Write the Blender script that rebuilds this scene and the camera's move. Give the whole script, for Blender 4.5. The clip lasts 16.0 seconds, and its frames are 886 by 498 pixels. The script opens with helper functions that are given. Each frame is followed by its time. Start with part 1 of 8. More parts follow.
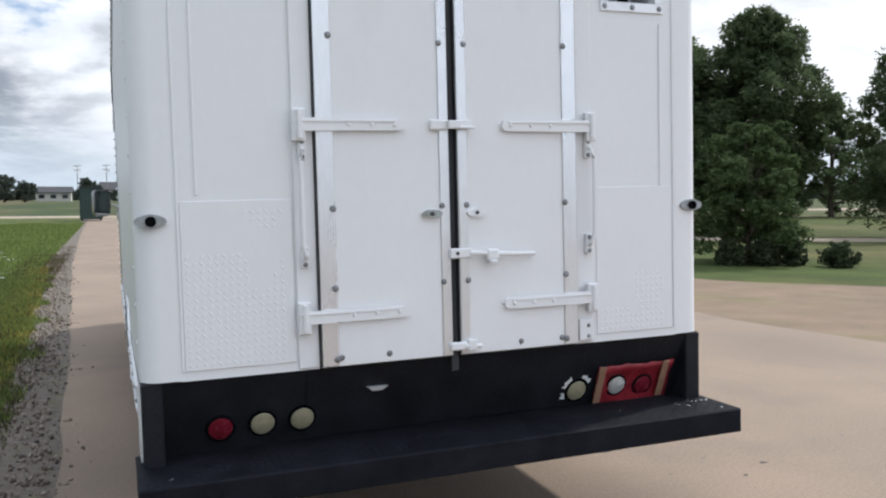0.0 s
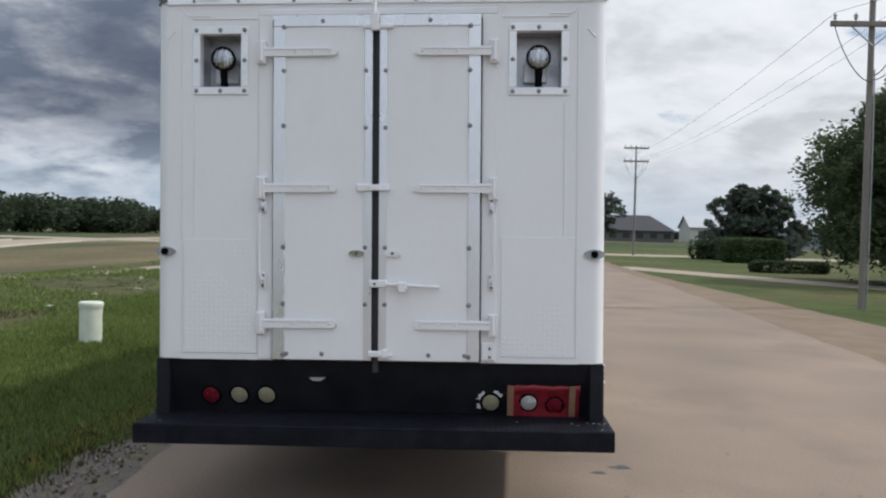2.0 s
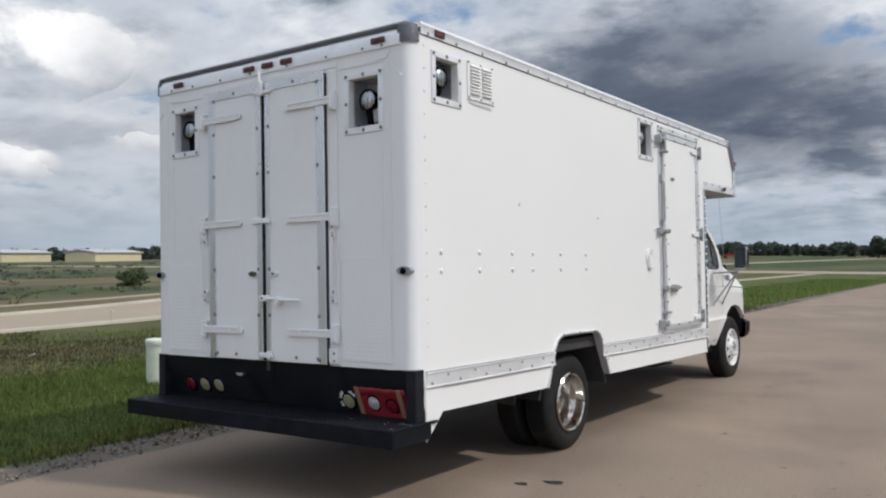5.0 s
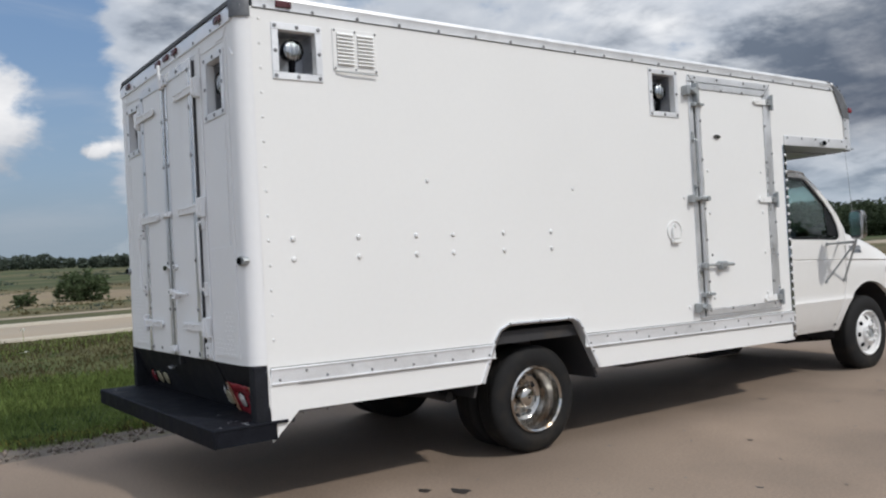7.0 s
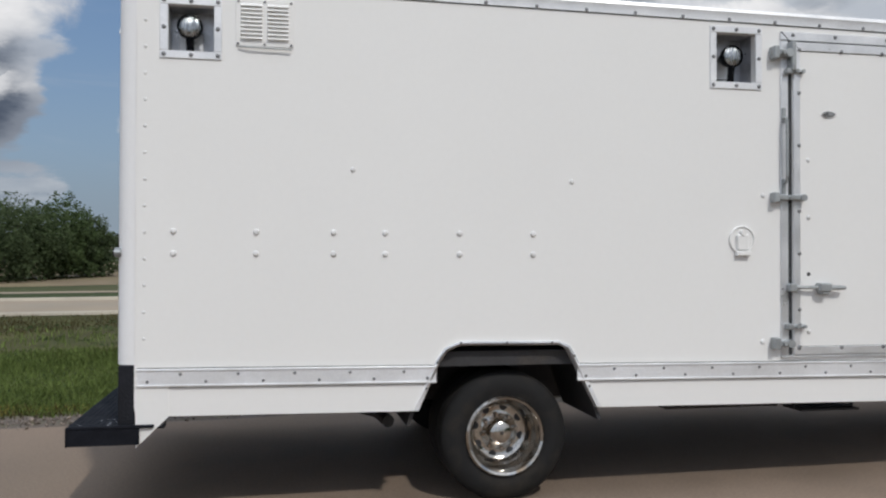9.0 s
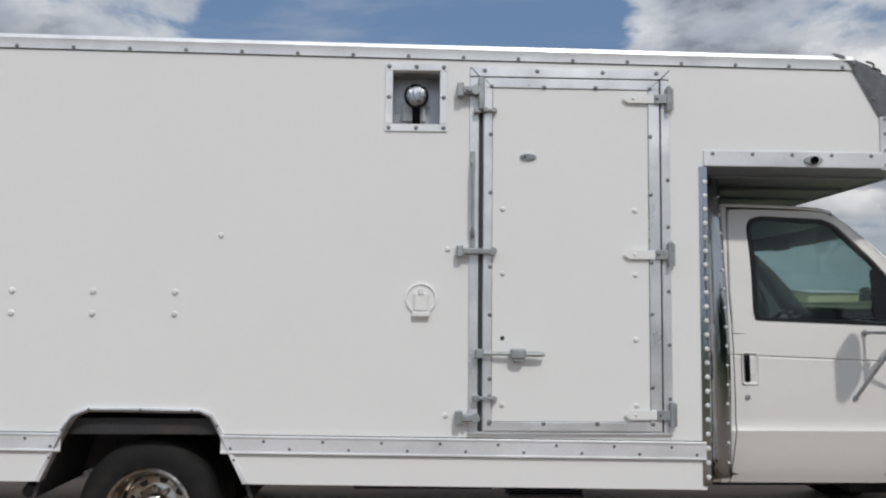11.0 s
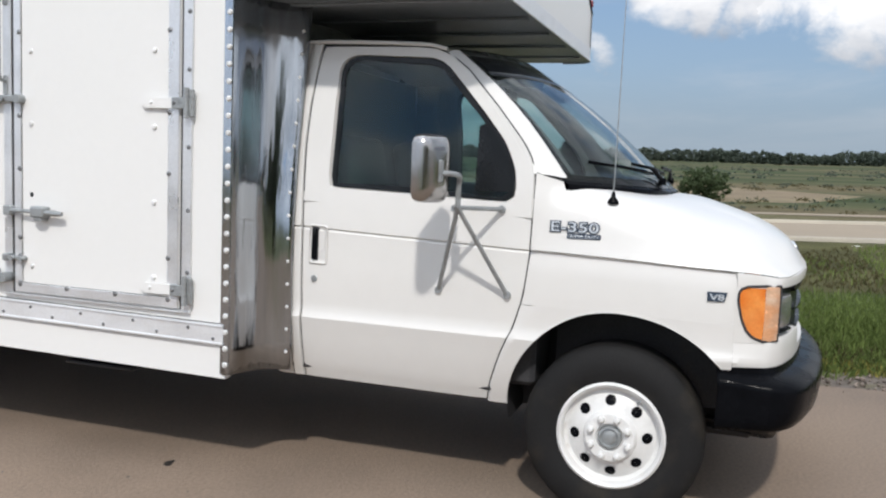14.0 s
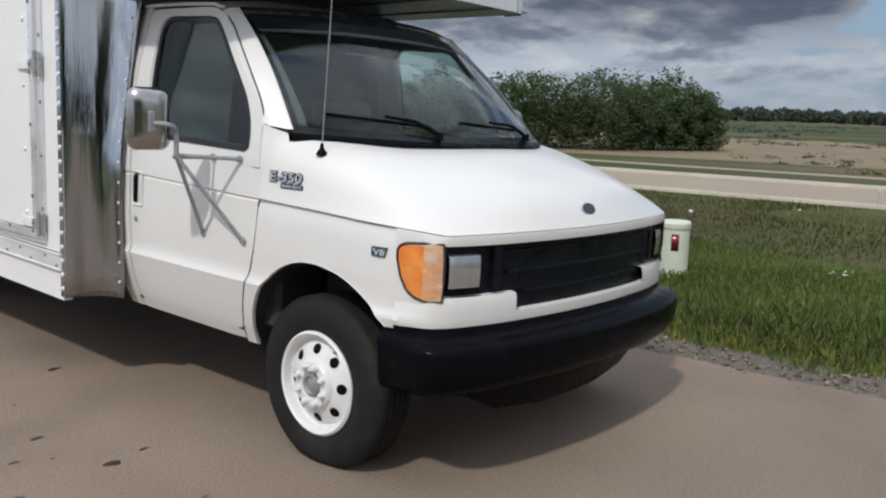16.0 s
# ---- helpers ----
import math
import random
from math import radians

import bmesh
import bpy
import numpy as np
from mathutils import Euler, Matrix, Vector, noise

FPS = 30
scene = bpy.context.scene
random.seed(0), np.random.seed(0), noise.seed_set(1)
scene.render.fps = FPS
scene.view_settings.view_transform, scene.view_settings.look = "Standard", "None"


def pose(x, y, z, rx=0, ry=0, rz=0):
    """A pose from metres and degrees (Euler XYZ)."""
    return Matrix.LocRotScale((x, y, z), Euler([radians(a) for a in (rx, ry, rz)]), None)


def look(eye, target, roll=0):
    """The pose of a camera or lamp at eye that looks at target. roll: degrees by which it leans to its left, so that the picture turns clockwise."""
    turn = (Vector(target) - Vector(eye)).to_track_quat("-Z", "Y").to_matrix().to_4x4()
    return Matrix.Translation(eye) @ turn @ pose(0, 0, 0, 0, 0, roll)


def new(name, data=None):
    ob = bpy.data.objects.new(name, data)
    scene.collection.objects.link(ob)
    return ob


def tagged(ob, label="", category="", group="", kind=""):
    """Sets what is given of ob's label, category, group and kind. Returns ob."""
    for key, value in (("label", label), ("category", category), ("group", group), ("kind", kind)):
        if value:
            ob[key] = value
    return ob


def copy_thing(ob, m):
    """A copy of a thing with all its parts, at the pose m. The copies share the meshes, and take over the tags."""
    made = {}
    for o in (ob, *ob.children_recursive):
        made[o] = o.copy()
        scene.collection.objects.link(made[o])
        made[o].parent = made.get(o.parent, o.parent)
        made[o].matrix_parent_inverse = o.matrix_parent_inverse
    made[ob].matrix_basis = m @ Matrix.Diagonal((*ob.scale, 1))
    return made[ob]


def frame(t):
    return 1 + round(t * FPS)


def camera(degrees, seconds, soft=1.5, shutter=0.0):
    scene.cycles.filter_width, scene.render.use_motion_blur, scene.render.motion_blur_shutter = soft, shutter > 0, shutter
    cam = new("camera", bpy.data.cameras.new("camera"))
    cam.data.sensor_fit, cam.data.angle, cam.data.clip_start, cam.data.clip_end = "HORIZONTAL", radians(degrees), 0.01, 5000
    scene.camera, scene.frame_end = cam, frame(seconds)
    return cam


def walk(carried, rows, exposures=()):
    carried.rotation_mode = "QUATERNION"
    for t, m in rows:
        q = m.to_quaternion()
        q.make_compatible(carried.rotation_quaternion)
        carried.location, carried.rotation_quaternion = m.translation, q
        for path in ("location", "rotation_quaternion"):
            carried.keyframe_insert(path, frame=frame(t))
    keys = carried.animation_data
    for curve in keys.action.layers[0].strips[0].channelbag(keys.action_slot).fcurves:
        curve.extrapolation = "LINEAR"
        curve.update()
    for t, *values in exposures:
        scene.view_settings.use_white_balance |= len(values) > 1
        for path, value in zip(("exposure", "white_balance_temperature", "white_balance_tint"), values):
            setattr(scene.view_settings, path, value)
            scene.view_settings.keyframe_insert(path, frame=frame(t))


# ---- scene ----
cam = camera(54.9, 16.0, 2.2)
METRES, EYE, TILT, LEAN, TURN = 20.3, 1.40, 0.0, 0.0, -21.2
ROWS = [
    (0.0, 0.0, 0.0, 0.0, -0.08, -3.43, 1.41),
    (0.5, 0.0262, -0.0171, 0.0029, 6.05, -2.44, 1.06),
    (1.0, 0.0531, -0.0224, 0.0022, 11.37, -1.58, -0.36),
    (1.5, 0.0844, -0.03, 0.002, 16.49, -1.52, -0.31),
    (2.0, 0.1106, -0.0276, 0.0005, 24.66, -0.58, -0.39),
    (2.5, 0.1395, -0.0221, 0.0007, 31.74, -0.52, -1.12),
    (3.0, 0.1684, -0.0148, 0.0014, 37.38, -0.17, -0.6),
    (5.3, 0.2716, 0.0823, -0.0041, 59.95, 1.6, 1.05),
    (5.5, 0.2754, 0.0941, -0.0045, 61.8, 1.57, 1.15),
    (6.0, 0.2869, 0.1248, -0.0057, 66.76, 1.21, 1.86),
    (6.5, 0.2899, 0.1534, -0.0068, 72.64, 1.2, 2.51),
    (7.0, 0.2894, 0.1863, -0.0069, 76.4, 1.1, 3.05),
    (7.5, 0.2838, 0.216, -0.0065, 82.31, -0.14, 1.88),
    (8.0, 0.2734, 0.2451, -0.0052, 89.74, -0.61, 0.37),
    (8.2, 0.2692, 0.2567, -0.0048, 92.7, -0.4, 0.1),
    (10.3, 0.2253, 0.3911, -0.0044, 106.25, 4.5, -0.05),
    (10.5, 0.2182, 0.4012, -0.004, 107.2, 5.34, -0.14),
    (11.0, 0.2005, 0.4263, -0.0028, 109.28, 4.46, -0.51),
    (11.5, 0.1825, 0.4515, -0.0026, 112.52, 5.3, -0.55),
    (12.0, 0.1625, 0.477, 0.0013, 115.36, 3.38, -2.18),
    (12.5, 0.1402, 0.4989, 0.0028, 118.24, 1.91, -2.08),
    (13.0, 0.1214, 0.5228, 0.0021, 121.16, -1.13, -1.37),
    (13.5, 0.1004, 0.5446, 0.0019, 124.02, -3.91, -2.4),
    (14.0, 0.0795, 0.5719, 0.002, 130.29, -5.52, -2.32),
    (14.5, 0.055, 0.5919, 0.0012, 135.03, -6.99, -3.45),
    (15.0, 0.0318, 0.6155, 0.002, 139.84, -7.88, -3.01),
    (15.5, 0.0103, 0.6351, 0.0028, 146.06, -8.72, -2.28),
    (16.0, -0.0144, 0.6528, 0.0047, 151.99, -8.78, -2.62),
]
EXPOSURES = [(0.0, 0.8), (0.5, 0.92), (1.0, 0.7), (1.5, 0.64), (2.0, 0.38), (2.5, 0.08), (3.0, 0.12), (5.5, 0.24), (7.0, 0.18), (8.0, 0.08), (10.5, -0.13), (11.5, -0.15), (12.5, -0.02), (13.0, 0.12), (13.5, 0.33), (14.5, 0.44), (15.0, 0.31), (16.0, 0.19)]
# the ground under the truck is taken as level; the truck leans a little on it
BASE = pose(0, 0, 0.053, -0.63, -1.2, 0)
walk(cam, [(t, BASE @ pose(-1.269, -3.157, EYE, TILT, LEAN, TURN) @ pose(METRES * x, METRES * y, METRES * z, 90 + pitch, roll, yaw)) for t, x, y, z, yaw, pitch, roll in ROWS], EXPOSURES)

# ---- world and sun ----
SUN = Vector((0.86, 0.27, 1.0)).normalized()
SUN_EL = math.asin(SUN.z)
world = bpy.data.worlds.new("sky")
scene.world = world
world.use_nodes = True


def build_sky():
    nt = world.node_tree
    nt.nodes.clear()
    N, L = nt.nodes.new, nt.links.new
    out, bg = N("ShaderNodeOutputWorld"), N("ShaderNodeBackground")
    sky = N("ShaderNodeTexSky")
    sky.sky_type, sky.sun_disc = "NISHITA", False
    sky.sun_elevation, sky.sun_rotation = SUN_EL, math.atan2(SUN.x, SUN.y)
    sky.air_density, sky.dust_density = 1.0, 0.3
    co = N("ShaderNodeTexCoord")
    sep = N("ShaderNodeSeparateXYZ")
    L(co.outputs["Generated"], sep.inputs[0])

    def m(op, a, b=None, c=None, clamp=False):
        n = N("ShaderNodeMath")
        n.operation, n.use_clamp = op, clamp
        for i, v in enumerate((a, b, c)):
            if v is None:
                continue
            if isinstance(v, (int, float)):
                n.inputs[i].default_value = v
            else:
                L(v, n.inputs[i])
        return n.outputs[0]

    h = m("MAXIMUM", sep.outputs["Z"], 0.0)

    def noise_at(scale, detail, rough, shift, dist=0.0, flat=2.6):
        """Clouds drawn out level: the direction, stretched in height."""
        mp = N("ShaderNodeMapping")
        mp.inputs["Location"].default_value = shift
        mp.inputs["Scale"].default_value = (1, 1, flat)
        L(co.outputs["Generated"], mp.inputs[0])
        n = N("ShaderNodeTexNoise")
        n.inputs["Scale"].default_value, n.inputs["Detail"].default_value = scale, detail
        n.inputs["Roughness"].default_value, n.inputs["Distortion"].default_value = rough, dist
        L(mp.outputs[0], n.inputs["Vector"])
        return n.outputs[0]

    def ramp(v, a, b):
        n = N("ShaderNodeMapRange")
        n.interpolation_type = "SMOOTHSTEP"
        n.inputs[1].default_value, n.inputs[2].default_value = a, b
        L(v, n.inputs[0])
        return n.outputs[0]

    def mix(f, a, b):
        n = N("ShaderNodeMix")
        n.data_type = "RGBA"
        if isinstance(f, (int, float)):
            n.inputs[0].default_value = f
        else:
            L(f, n.inputs[0])
        for i, v in ((6, a), (7, b)):
            if isinstance(v, tuple):
                n.inputs[i].default_value = (*v, 1)
            else:
                L(v, n.inputs[i])
        return n.outputs[2]

    def towards(bearing, a, b):
        """1 in a wide quarter of the sky round a bearing (degrees to the left of +y), 0 away from it."""
        d = N("ShaderNodeVectorMath")
        d.operation = "DOT_PRODUCT"
        L(co.outputs["Generated"], d.inputs[0])
        d.inputs[1].default_value = (-math.sin(radians(bearing)), math.cos(radians(bearing)), 0)
        return ramp(d.outputs["Value"], a, b)

    def deck(scale, detail, rough, shift, lift=0.24):
        """Noise on a level cloud deck overhead, so that the clouds narrow towards the horizon."""
        low = m("ADD", h, lift)
        c = N("ShaderNodeCombineXYZ")
        L(m("DIVIDE", sep.outputs["X"], low), c.inputs[0])
        L(m("DIVIDE", sep.outputs["Y"], low), c.inputs[1])
        mp = N("ShaderNodeMapping")
        mp.inputs["Location"].default_value = shift
        L(c.outputs[0], mp.inputs[0])
        n = N("ShaderNodeTexNoise")
        n.inputs["Scale"].default_value, n.inputs["Detail"].default_value = scale, detail
        n.inputs["Roughness"].default_value, n.inputs["Distortion"].default_value = rough, 0.15
        L(mp.outputs[0], n.inputs["Vector"])
        return n.outputs[0]

    # blue sky, paler and hazier towards the horizon
    blue = N("ShaderNodeMix")
    blue.data_type, blue.blend_type = "RGBA", "MULTIPLY"
    blue.inputs[0].default_value = 1.0
    L(sky.outputs[0], blue.inputs[6])
    blue.inputs[7].default_value = (SKY_GAIN, SKY_GAIN, SKY_GAIN, 1)
    clear = mix(m("MULTIPLY_ADD", ramp(sep.outputs["Z"], 0.0, 0.25), -0.75, 0.85), mix(0.6, blue.outputs[2], (0.098, 0.182, 0.345)), (0.22, 0.30, 0.395))
    wisps = ramp(noise_at(2.2, 8, 0.6, (3.1, 0.4, 2.0), 0.5, 5.0), 0.46, 0.74)
    clear = mix(m("MULTIPLY", wisps, 0.55), clear, (0.42, 0.45, 0.50))

    # broken layer of grey cloud, heavier ahead and to the far side, open between them
    bank = m("MULTIPLY", m("MAXIMUM", m("MULTIPLY", towards(20, 0.945, 0.988), 0.88), towards(117, 0.95, 0.985)), ramp(sep.outputs["Z"], 0.05, 0.14))
    bright = towards(-32, 0.72, 0.90)
    around = m("MULTIPLY", m("ARCTAN2", m("MULTIPLY", sep.outputs["X"], -1), sep.outputs["Y"]), 180 / math.pi)
    gap = m("MULTIPLY", ramp(m("SUBTRACT", 17.0, m("ABSOLUTE", m("SUBTRACT", around, 90.0))), 0.0, 8.0), m("SUBTRACT", 1.0, ramp(sep.outputs["Z"], 0.40, 0.60)))
    pale = towards(58, 0.93, 0.98)
    n1 = deck(1.9, 10, 0.57, (4.2, 7.7, 0.0))
    n2 = deck(1.9, 10, 0.57, (4.10, 7.67, 0.0))
    fine = noise_at(6.0, 9, 0.60, (1.7, 5.2, 9.0), 0.3, 2.0)
    body = m("ADD", m("MULTIPLY_ADD", bank, 0.15, 0.05), m("ADD", n1, m("MULTIPLY_ADD", fine, 0.34, -0.15)))
    body = m("ADD", m("SUBTRACT", body, m("MULTIPLY", gap, 0.44)), m("MULTIPLY", bright, 0.05))
    cover = ramp(body, 0.40, 0.50)
    thick = ramp(body, 0.52, 0.72)
    lit = m("MULTIPLY_ADD", m("SUBTRACT", n2, n1), 4.0, 0.5, True)
    tops = mix(m("MULTIPLY", lit, ramp(fine, 0.36, 0.66), None, True), CLOUD_LIT, CLOUD_WHITE)
    grey = mix(m("MULTIPLY", thick, m("SUBTRACT", 1.2, m("MULTIPLY", lit, 0.75)), None, True), tops, CLOUD_DARK)
    grey = mix(m("MULTIPLY", bright, m("MULTIPLY_ADD", lit, 0.3, 0.62)), grey, (0.59, 0.61, 0.64))
    grey = mix(m("MULTIPLY", pale, 0.6), grey, (0.46, 0.49, 0.535))
    clear = mix(m("MULTIPLY", pale, 0.5), clear, (0.30, 0.36, 0.44))
    grey = mix(m("MULTIPLY", bank, m("MULTIPLY_ADD", ramp(fine, 0.46, 0.66), -0.35, 0.92)), grey, CLOUD_BANK)
    both = mix(cover, clear, grey)

    # heaped white clouds in the open part: bearing, height, half width and half height in degrees
    elev = m("MULTIPLY", m("ARCSINE", h), 180 / math.pi)
    # their outlines swell and curl unevenly
    bear = m("ADD", around, m("MULTIPLY_ADD", noise_at(5.0, 6, 0.55, (7.3, 2.2, 1.0), 0.0, 1.6), 9.0, -4.5))
    elev = m("ADD", elev, m("MULTIPLY_ADD", noise_at(7.0, 6, 0.55, (1.3, 8.2, 5.0), 0.0, 1.6), 4.6, -2.3))
    heap, base = None, None
    billow = noise_at(9.0, 9, 0.58, (2.3, 6.1, 4.0), 0.25, 1.5)
    for b0, e0, rb, re in ((85, 9.0, 5.5, 3.6), (93.5, 10.2, 3.8, 2.2), (76.5, 7.2, 1.7, 0.9), (71, 7.6, 2.0, 1.3), (98, 6.3, 2.0, 1.2), (107, 13.5, 5.0, 2.4), (66, 12.0, 7.0, 2.4), (70, 9.5, 4.0, 1.5), (60, 12.0, 7.0, 3.5), (53, 7.0, 6.0, 1.8), (63, 6.0, 4.0, 1.2), (110, 9.5, 6.0, 2.0)):
        de = m("MULTIPLY", m("SUBTRACT", elev, e0), 1 / re)
        q = m("SUBTRACT", 1.0, m("ADD", m("POWER", m("ABSOLUTE", m("MULTIPLY", m("SUBTRACT", bear, b0), 1 / rb)), 2.0), m("MULTIPLY", de, de)))
        g = m("MULTIPLY_ADD", de, 0.28, m("MULTIPLY", m("MAXIMUM", q, 0.0), 0.3))
        g = m("MULTIPLY", g, m("GREATER_THAN", q, -1.2))
        heap = q if heap is None else m("MAXIMUM", heap, q)
        base = g if base is None else m("ADD", base, g)
    full = m("ADD", heap, m("MULTIPLY_ADD", billow, 4.4, -2.35))
    heap_cover = ramp(full, -0.15, 0.75)
    shade = m("ADD", m("MULTIPLY_ADD", base, 0.8, 0.42), m("MULTIPLY_ADD", fine, 1.3, -0.65), None, True)
    white = mix(shade, (0.255, 0.285, 0.335), CLOUD_HEAP)
    both = mix(m("MULTIPLY", heap_cover, 0.97), both, white)

    # pale haze towards the horizon, and dull ground below it
    hazy = mix(m("MULTIPLY", ramp(m("SUBTRACT", 0.11, sep.outputs["Z"]), 0.0, 0.11), 0.80), both, mix(towards(90, 0.80, 0.97), CLOUD_HAZE, (0.235, 0.29, 0.345)))
    # brighter towards the zenith, as a cloudy sky is
    up = m("MULTIPLY_ADD", m("POWER", h, 2.0), 1.05, 1.0)
    sunward = N("ShaderNodeVectorMath")
    sunward.operation = "DOT_PRODUCT"
    L(co.outputs["Generated"], sunward.inputs[0])
    sunward.inputs[1].default_value = (0.75, -0.66, 0)
    up = m("MULTIPLY", up, m("MULTIPLY_ADD", m("MAXIMUM", sunward.outputs["Value"], 0.0), 0.55, 1.0))
    gain = N("ShaderNodeVectorMath")
    gain.operation = "SCALE"
    L(hazy, gain.inputs[0])
    L(up, gain.inputs["Scale"])
    hazy = gain.outputs[0]
    below = ramp(m("MULTIPLY", sep.outputs["Z"], -1), 0.0, 0.03)
    L(mix(below, hazy, (0.20, 0.20, 0.16)), bg.inputs[0])
    bg.inputs[1].default_value = SKY_STRENGTH
    L(bg.outputs[0], out.inputs[0])


SKY_STRENGTH, SKY_GAIN = 1.08, 0.085
CLOUD_HEAP, CLOUD_BANK = (0.86, 0.85, 0.85), (0.060, 0.075, 0.110)
CLOUD_WHITE, CLOUD_LIT, CLOUD_DARK, CLOUD_HAZE = (0.70, 0.71, 0.73), (0.365, 0.405, 0.47), (0.120, 0.148, 0.195), (0.32, 0.38, 0.45)
build_sky()

sun_data = bpy.data.lights.new("sun", "SUN")
sun_data.energy, sun_data.angle, sun_data.color = 1.85, radians(2.5), (1.0, 0.96, 0.905)
sun_lamp = new("sun", sun_data)
sun_lamp.matrix_world = look(SUN * 60, (0, 0, 0))


# ---- materials ----
def material(name, base, rough=0.5, metal=0.0, vary=0.08, scale=6.0, fine=90.0, bump=0.0, bump_scale=60.0, stretch=(1, 1, 1), second=None,
             second_at=(0.55, 0.7), second_scale=3.0, per_object=0.0, coat=0.0, rough_vary=0.1, spec=0.5):
    """A base colour broken up at two scales, an optional second colour in blotches, and a fine relief."""
    mt = bpy.data.materials.new(name)
    mt.use_nodes = True
    nt = mt.node_tree
    N, L = nt.nodes.new, nt.links.new
    b = nt.nodes["Principled BSDF"]
    b.inputs["Metallic"].default_value = metal
    b.inputs["Coat Weight"].default_value = coat
    b.inputs["Specular IOR Level"].default_value = spec
    co, mp = N("ShaderNodeTexCoord"), N("ShaderNodeMapping")
    L(co.outputs["Object"], mp.inputs[0])
    mp.inputs["Scale"].default_value = stretch

    def tex(s, d=4):
        n = N("ShaderNodeTexNoise")
        n.inputs["Scale"].default_value, n.inputs["Detail"].default_value = s, d
        L(mp.outputs[0], n.inputs["Vector"])
        return n.outputs[0]

    def span(v, lo, hi, a=0.3, c=0.7):
        n = N("ShaderNodeMapRange")
        for i, q in ((1, a), (2, c), (3, lo), (4, hi)):
            n.inputs[i].default_value = q
        L(v, n.inputs[0])
        return n.outputs[0]

    def mul(a, c):
        n = N("ShaderNodeMath")
        n.operation = "MULTIPLY"
        L(a, n.inputs[0])
        L(c, n.inputs[1])
        return n.outputs[0]

    big, small = tex(scale), tex(fine, 3)
    gain = mul(span(big, 1 - vary, 1 + vary), span(small, 1 - vary * 0.6, 1 + vary * 0.6))
    if per_object:
        oi = N("ShaderNodeObjectInfo")
        gain = mul(gain, span(oi.outputs["Random"], 1 - per_object, 1 + per_object, 0, 1))
    col = N("ShaderNodeMix")
    col.data_type = "RGBA"
    col.inputs[6].default_value = (*base, 1)
    col.inputs[7].default_value = (*(second or base), 1)
    if second:
        L(span(tex(second_scale, 6), 0, 1, *second_at), col.inputs[0])
    sc = N("ShaderNodeVectorMath")
    sc.operation = "SCALE"
    L(col.outputs[2], sc.inputs[0])
    L(gain, sc.inputs["Scale"])
    L(sc.outputs[0], b.inputs["Base Color"])
    L(span(big, max(0.02, rough - rough_vary), min(1, rough + rough_vary)), b.inputs["Roughness"])
    if bump:
        bp = N("ShaderNodeBump")
        bp.inputs["Strength"].default_value, bp.inputs["Distance"].default_value = 1.0, bump
        L(tex(bump_scale, 4), bp.inputs["Height"])
        L(bp.outputs[0], b.inputs["Normal"])
    return mt


def glass(name, tint, rough=0.0):
    """A thin pane: tinted light passes straight through, and its face mirrors more at a slant."""
    mt = bpy.data.materials.new(name)
    mt.use_nodes = True
    nt = mt.node_tree
    nt.nodes.remove(nt.nodes["Principled BSDF"])
    clear, shine, mx, fr = (nt.nodes.new(k) for k in ("ShaderNodeBsdfTransparent", "ShaderNodeBsdfGlossy", "ShaderNodeMixShader", "ShaderNodeLayerWeight"))
    clear.inputs[0].default_value = (*[c ** 0.5 for c in tint], 1)
    shine.inputs["Roughness"].default_value = rough
    steep, gloss = nt.nodes.new("ShaderNodeMath"), nt.nodes.new("ShaderNodeMath")
    steep.operation, steep.inputs[1].default_value = "POWER", 4.5
    gloss.operation, gloss.inputs[1].default_value, gloss.inputs[2].default_value = "MULTIPLY_ADD", 0.85, 0.035
    nt.links.new(fr.outputs["Facing"], steep.inputs[0])
    nt.links.new(steep.outputs[0], gloss.inputs[0])
    nt.links.new(gloss.outputs[0], mx.inputs[0])
    nt.links.new(clear.outputs[0], mx.inputs[1])
    nt.links.new(shine.outputs[0], mx.inputs[2])
    nt.links.new(mx.outputs[0], nt.nodes["Material Output"].inputs[0])
    return mt


PAINT = material("white box paint", (0.80, 0.80, 0.79), 0.36, vary=0.010, scale=0.8, fine=30, bump=0.0006, bump_scale=2.2, rough_vary=0.02)
REAR_PAINT = material("white brushed paint", (0.78, 0.785, 0.795), 0.42, vary=0.015, scale=1.5, fine=40, bump=0.0006, bump_scale=9, stretch=(1, 1, 0.5), second=(0.66, 0.66, 0.65), second_at=(0.6, 0.95), second_scale=2.0)
CAB_PAINT = material("white cab paint", (0.745, 0.735, 0.715), 0.30, vary=0.015, scale=1.0, fine=14, coat=0.25, rough_vary=0.02)
ALU = material("mill aluminium", (0.80, 0.81, 0.83), 0.36, 0.65, vary=0.08, scale=5, fine=120, bump=0.0006, bump_scale=18, stretch=(1, 1, 1), second=(0.62, 0.63, 0.65), second_at=(0.5, 0.8), second_scale=4)
ALU_WHITE = material("white-washed aluminium", (0.80, 0.81, 0.83), 0.38, 0.40, vary=0.06, scale=4, fine=80, second=(0.55, 0.56, 0.58), second_at=(0.55, 0.85), second_scale=3)
ALU_DULL = material("dull recess aluminium", (0.50, 0.51, 0.54), 0.36, 0.7, vary=0.12, scale=7, fine=60, second=(0.25, 0.26, 0.28), second_at=(0.5, 0.8), second_scale=9)
GALV = material("dull galvanised steel", (0.36, 0.38, 0.39), 0.5, 0.55, vary=0.15, scale=20, fine=140, second=(0.22, 0.23, 0.22), second_at=(0.55, 0.8), second_scale=25)
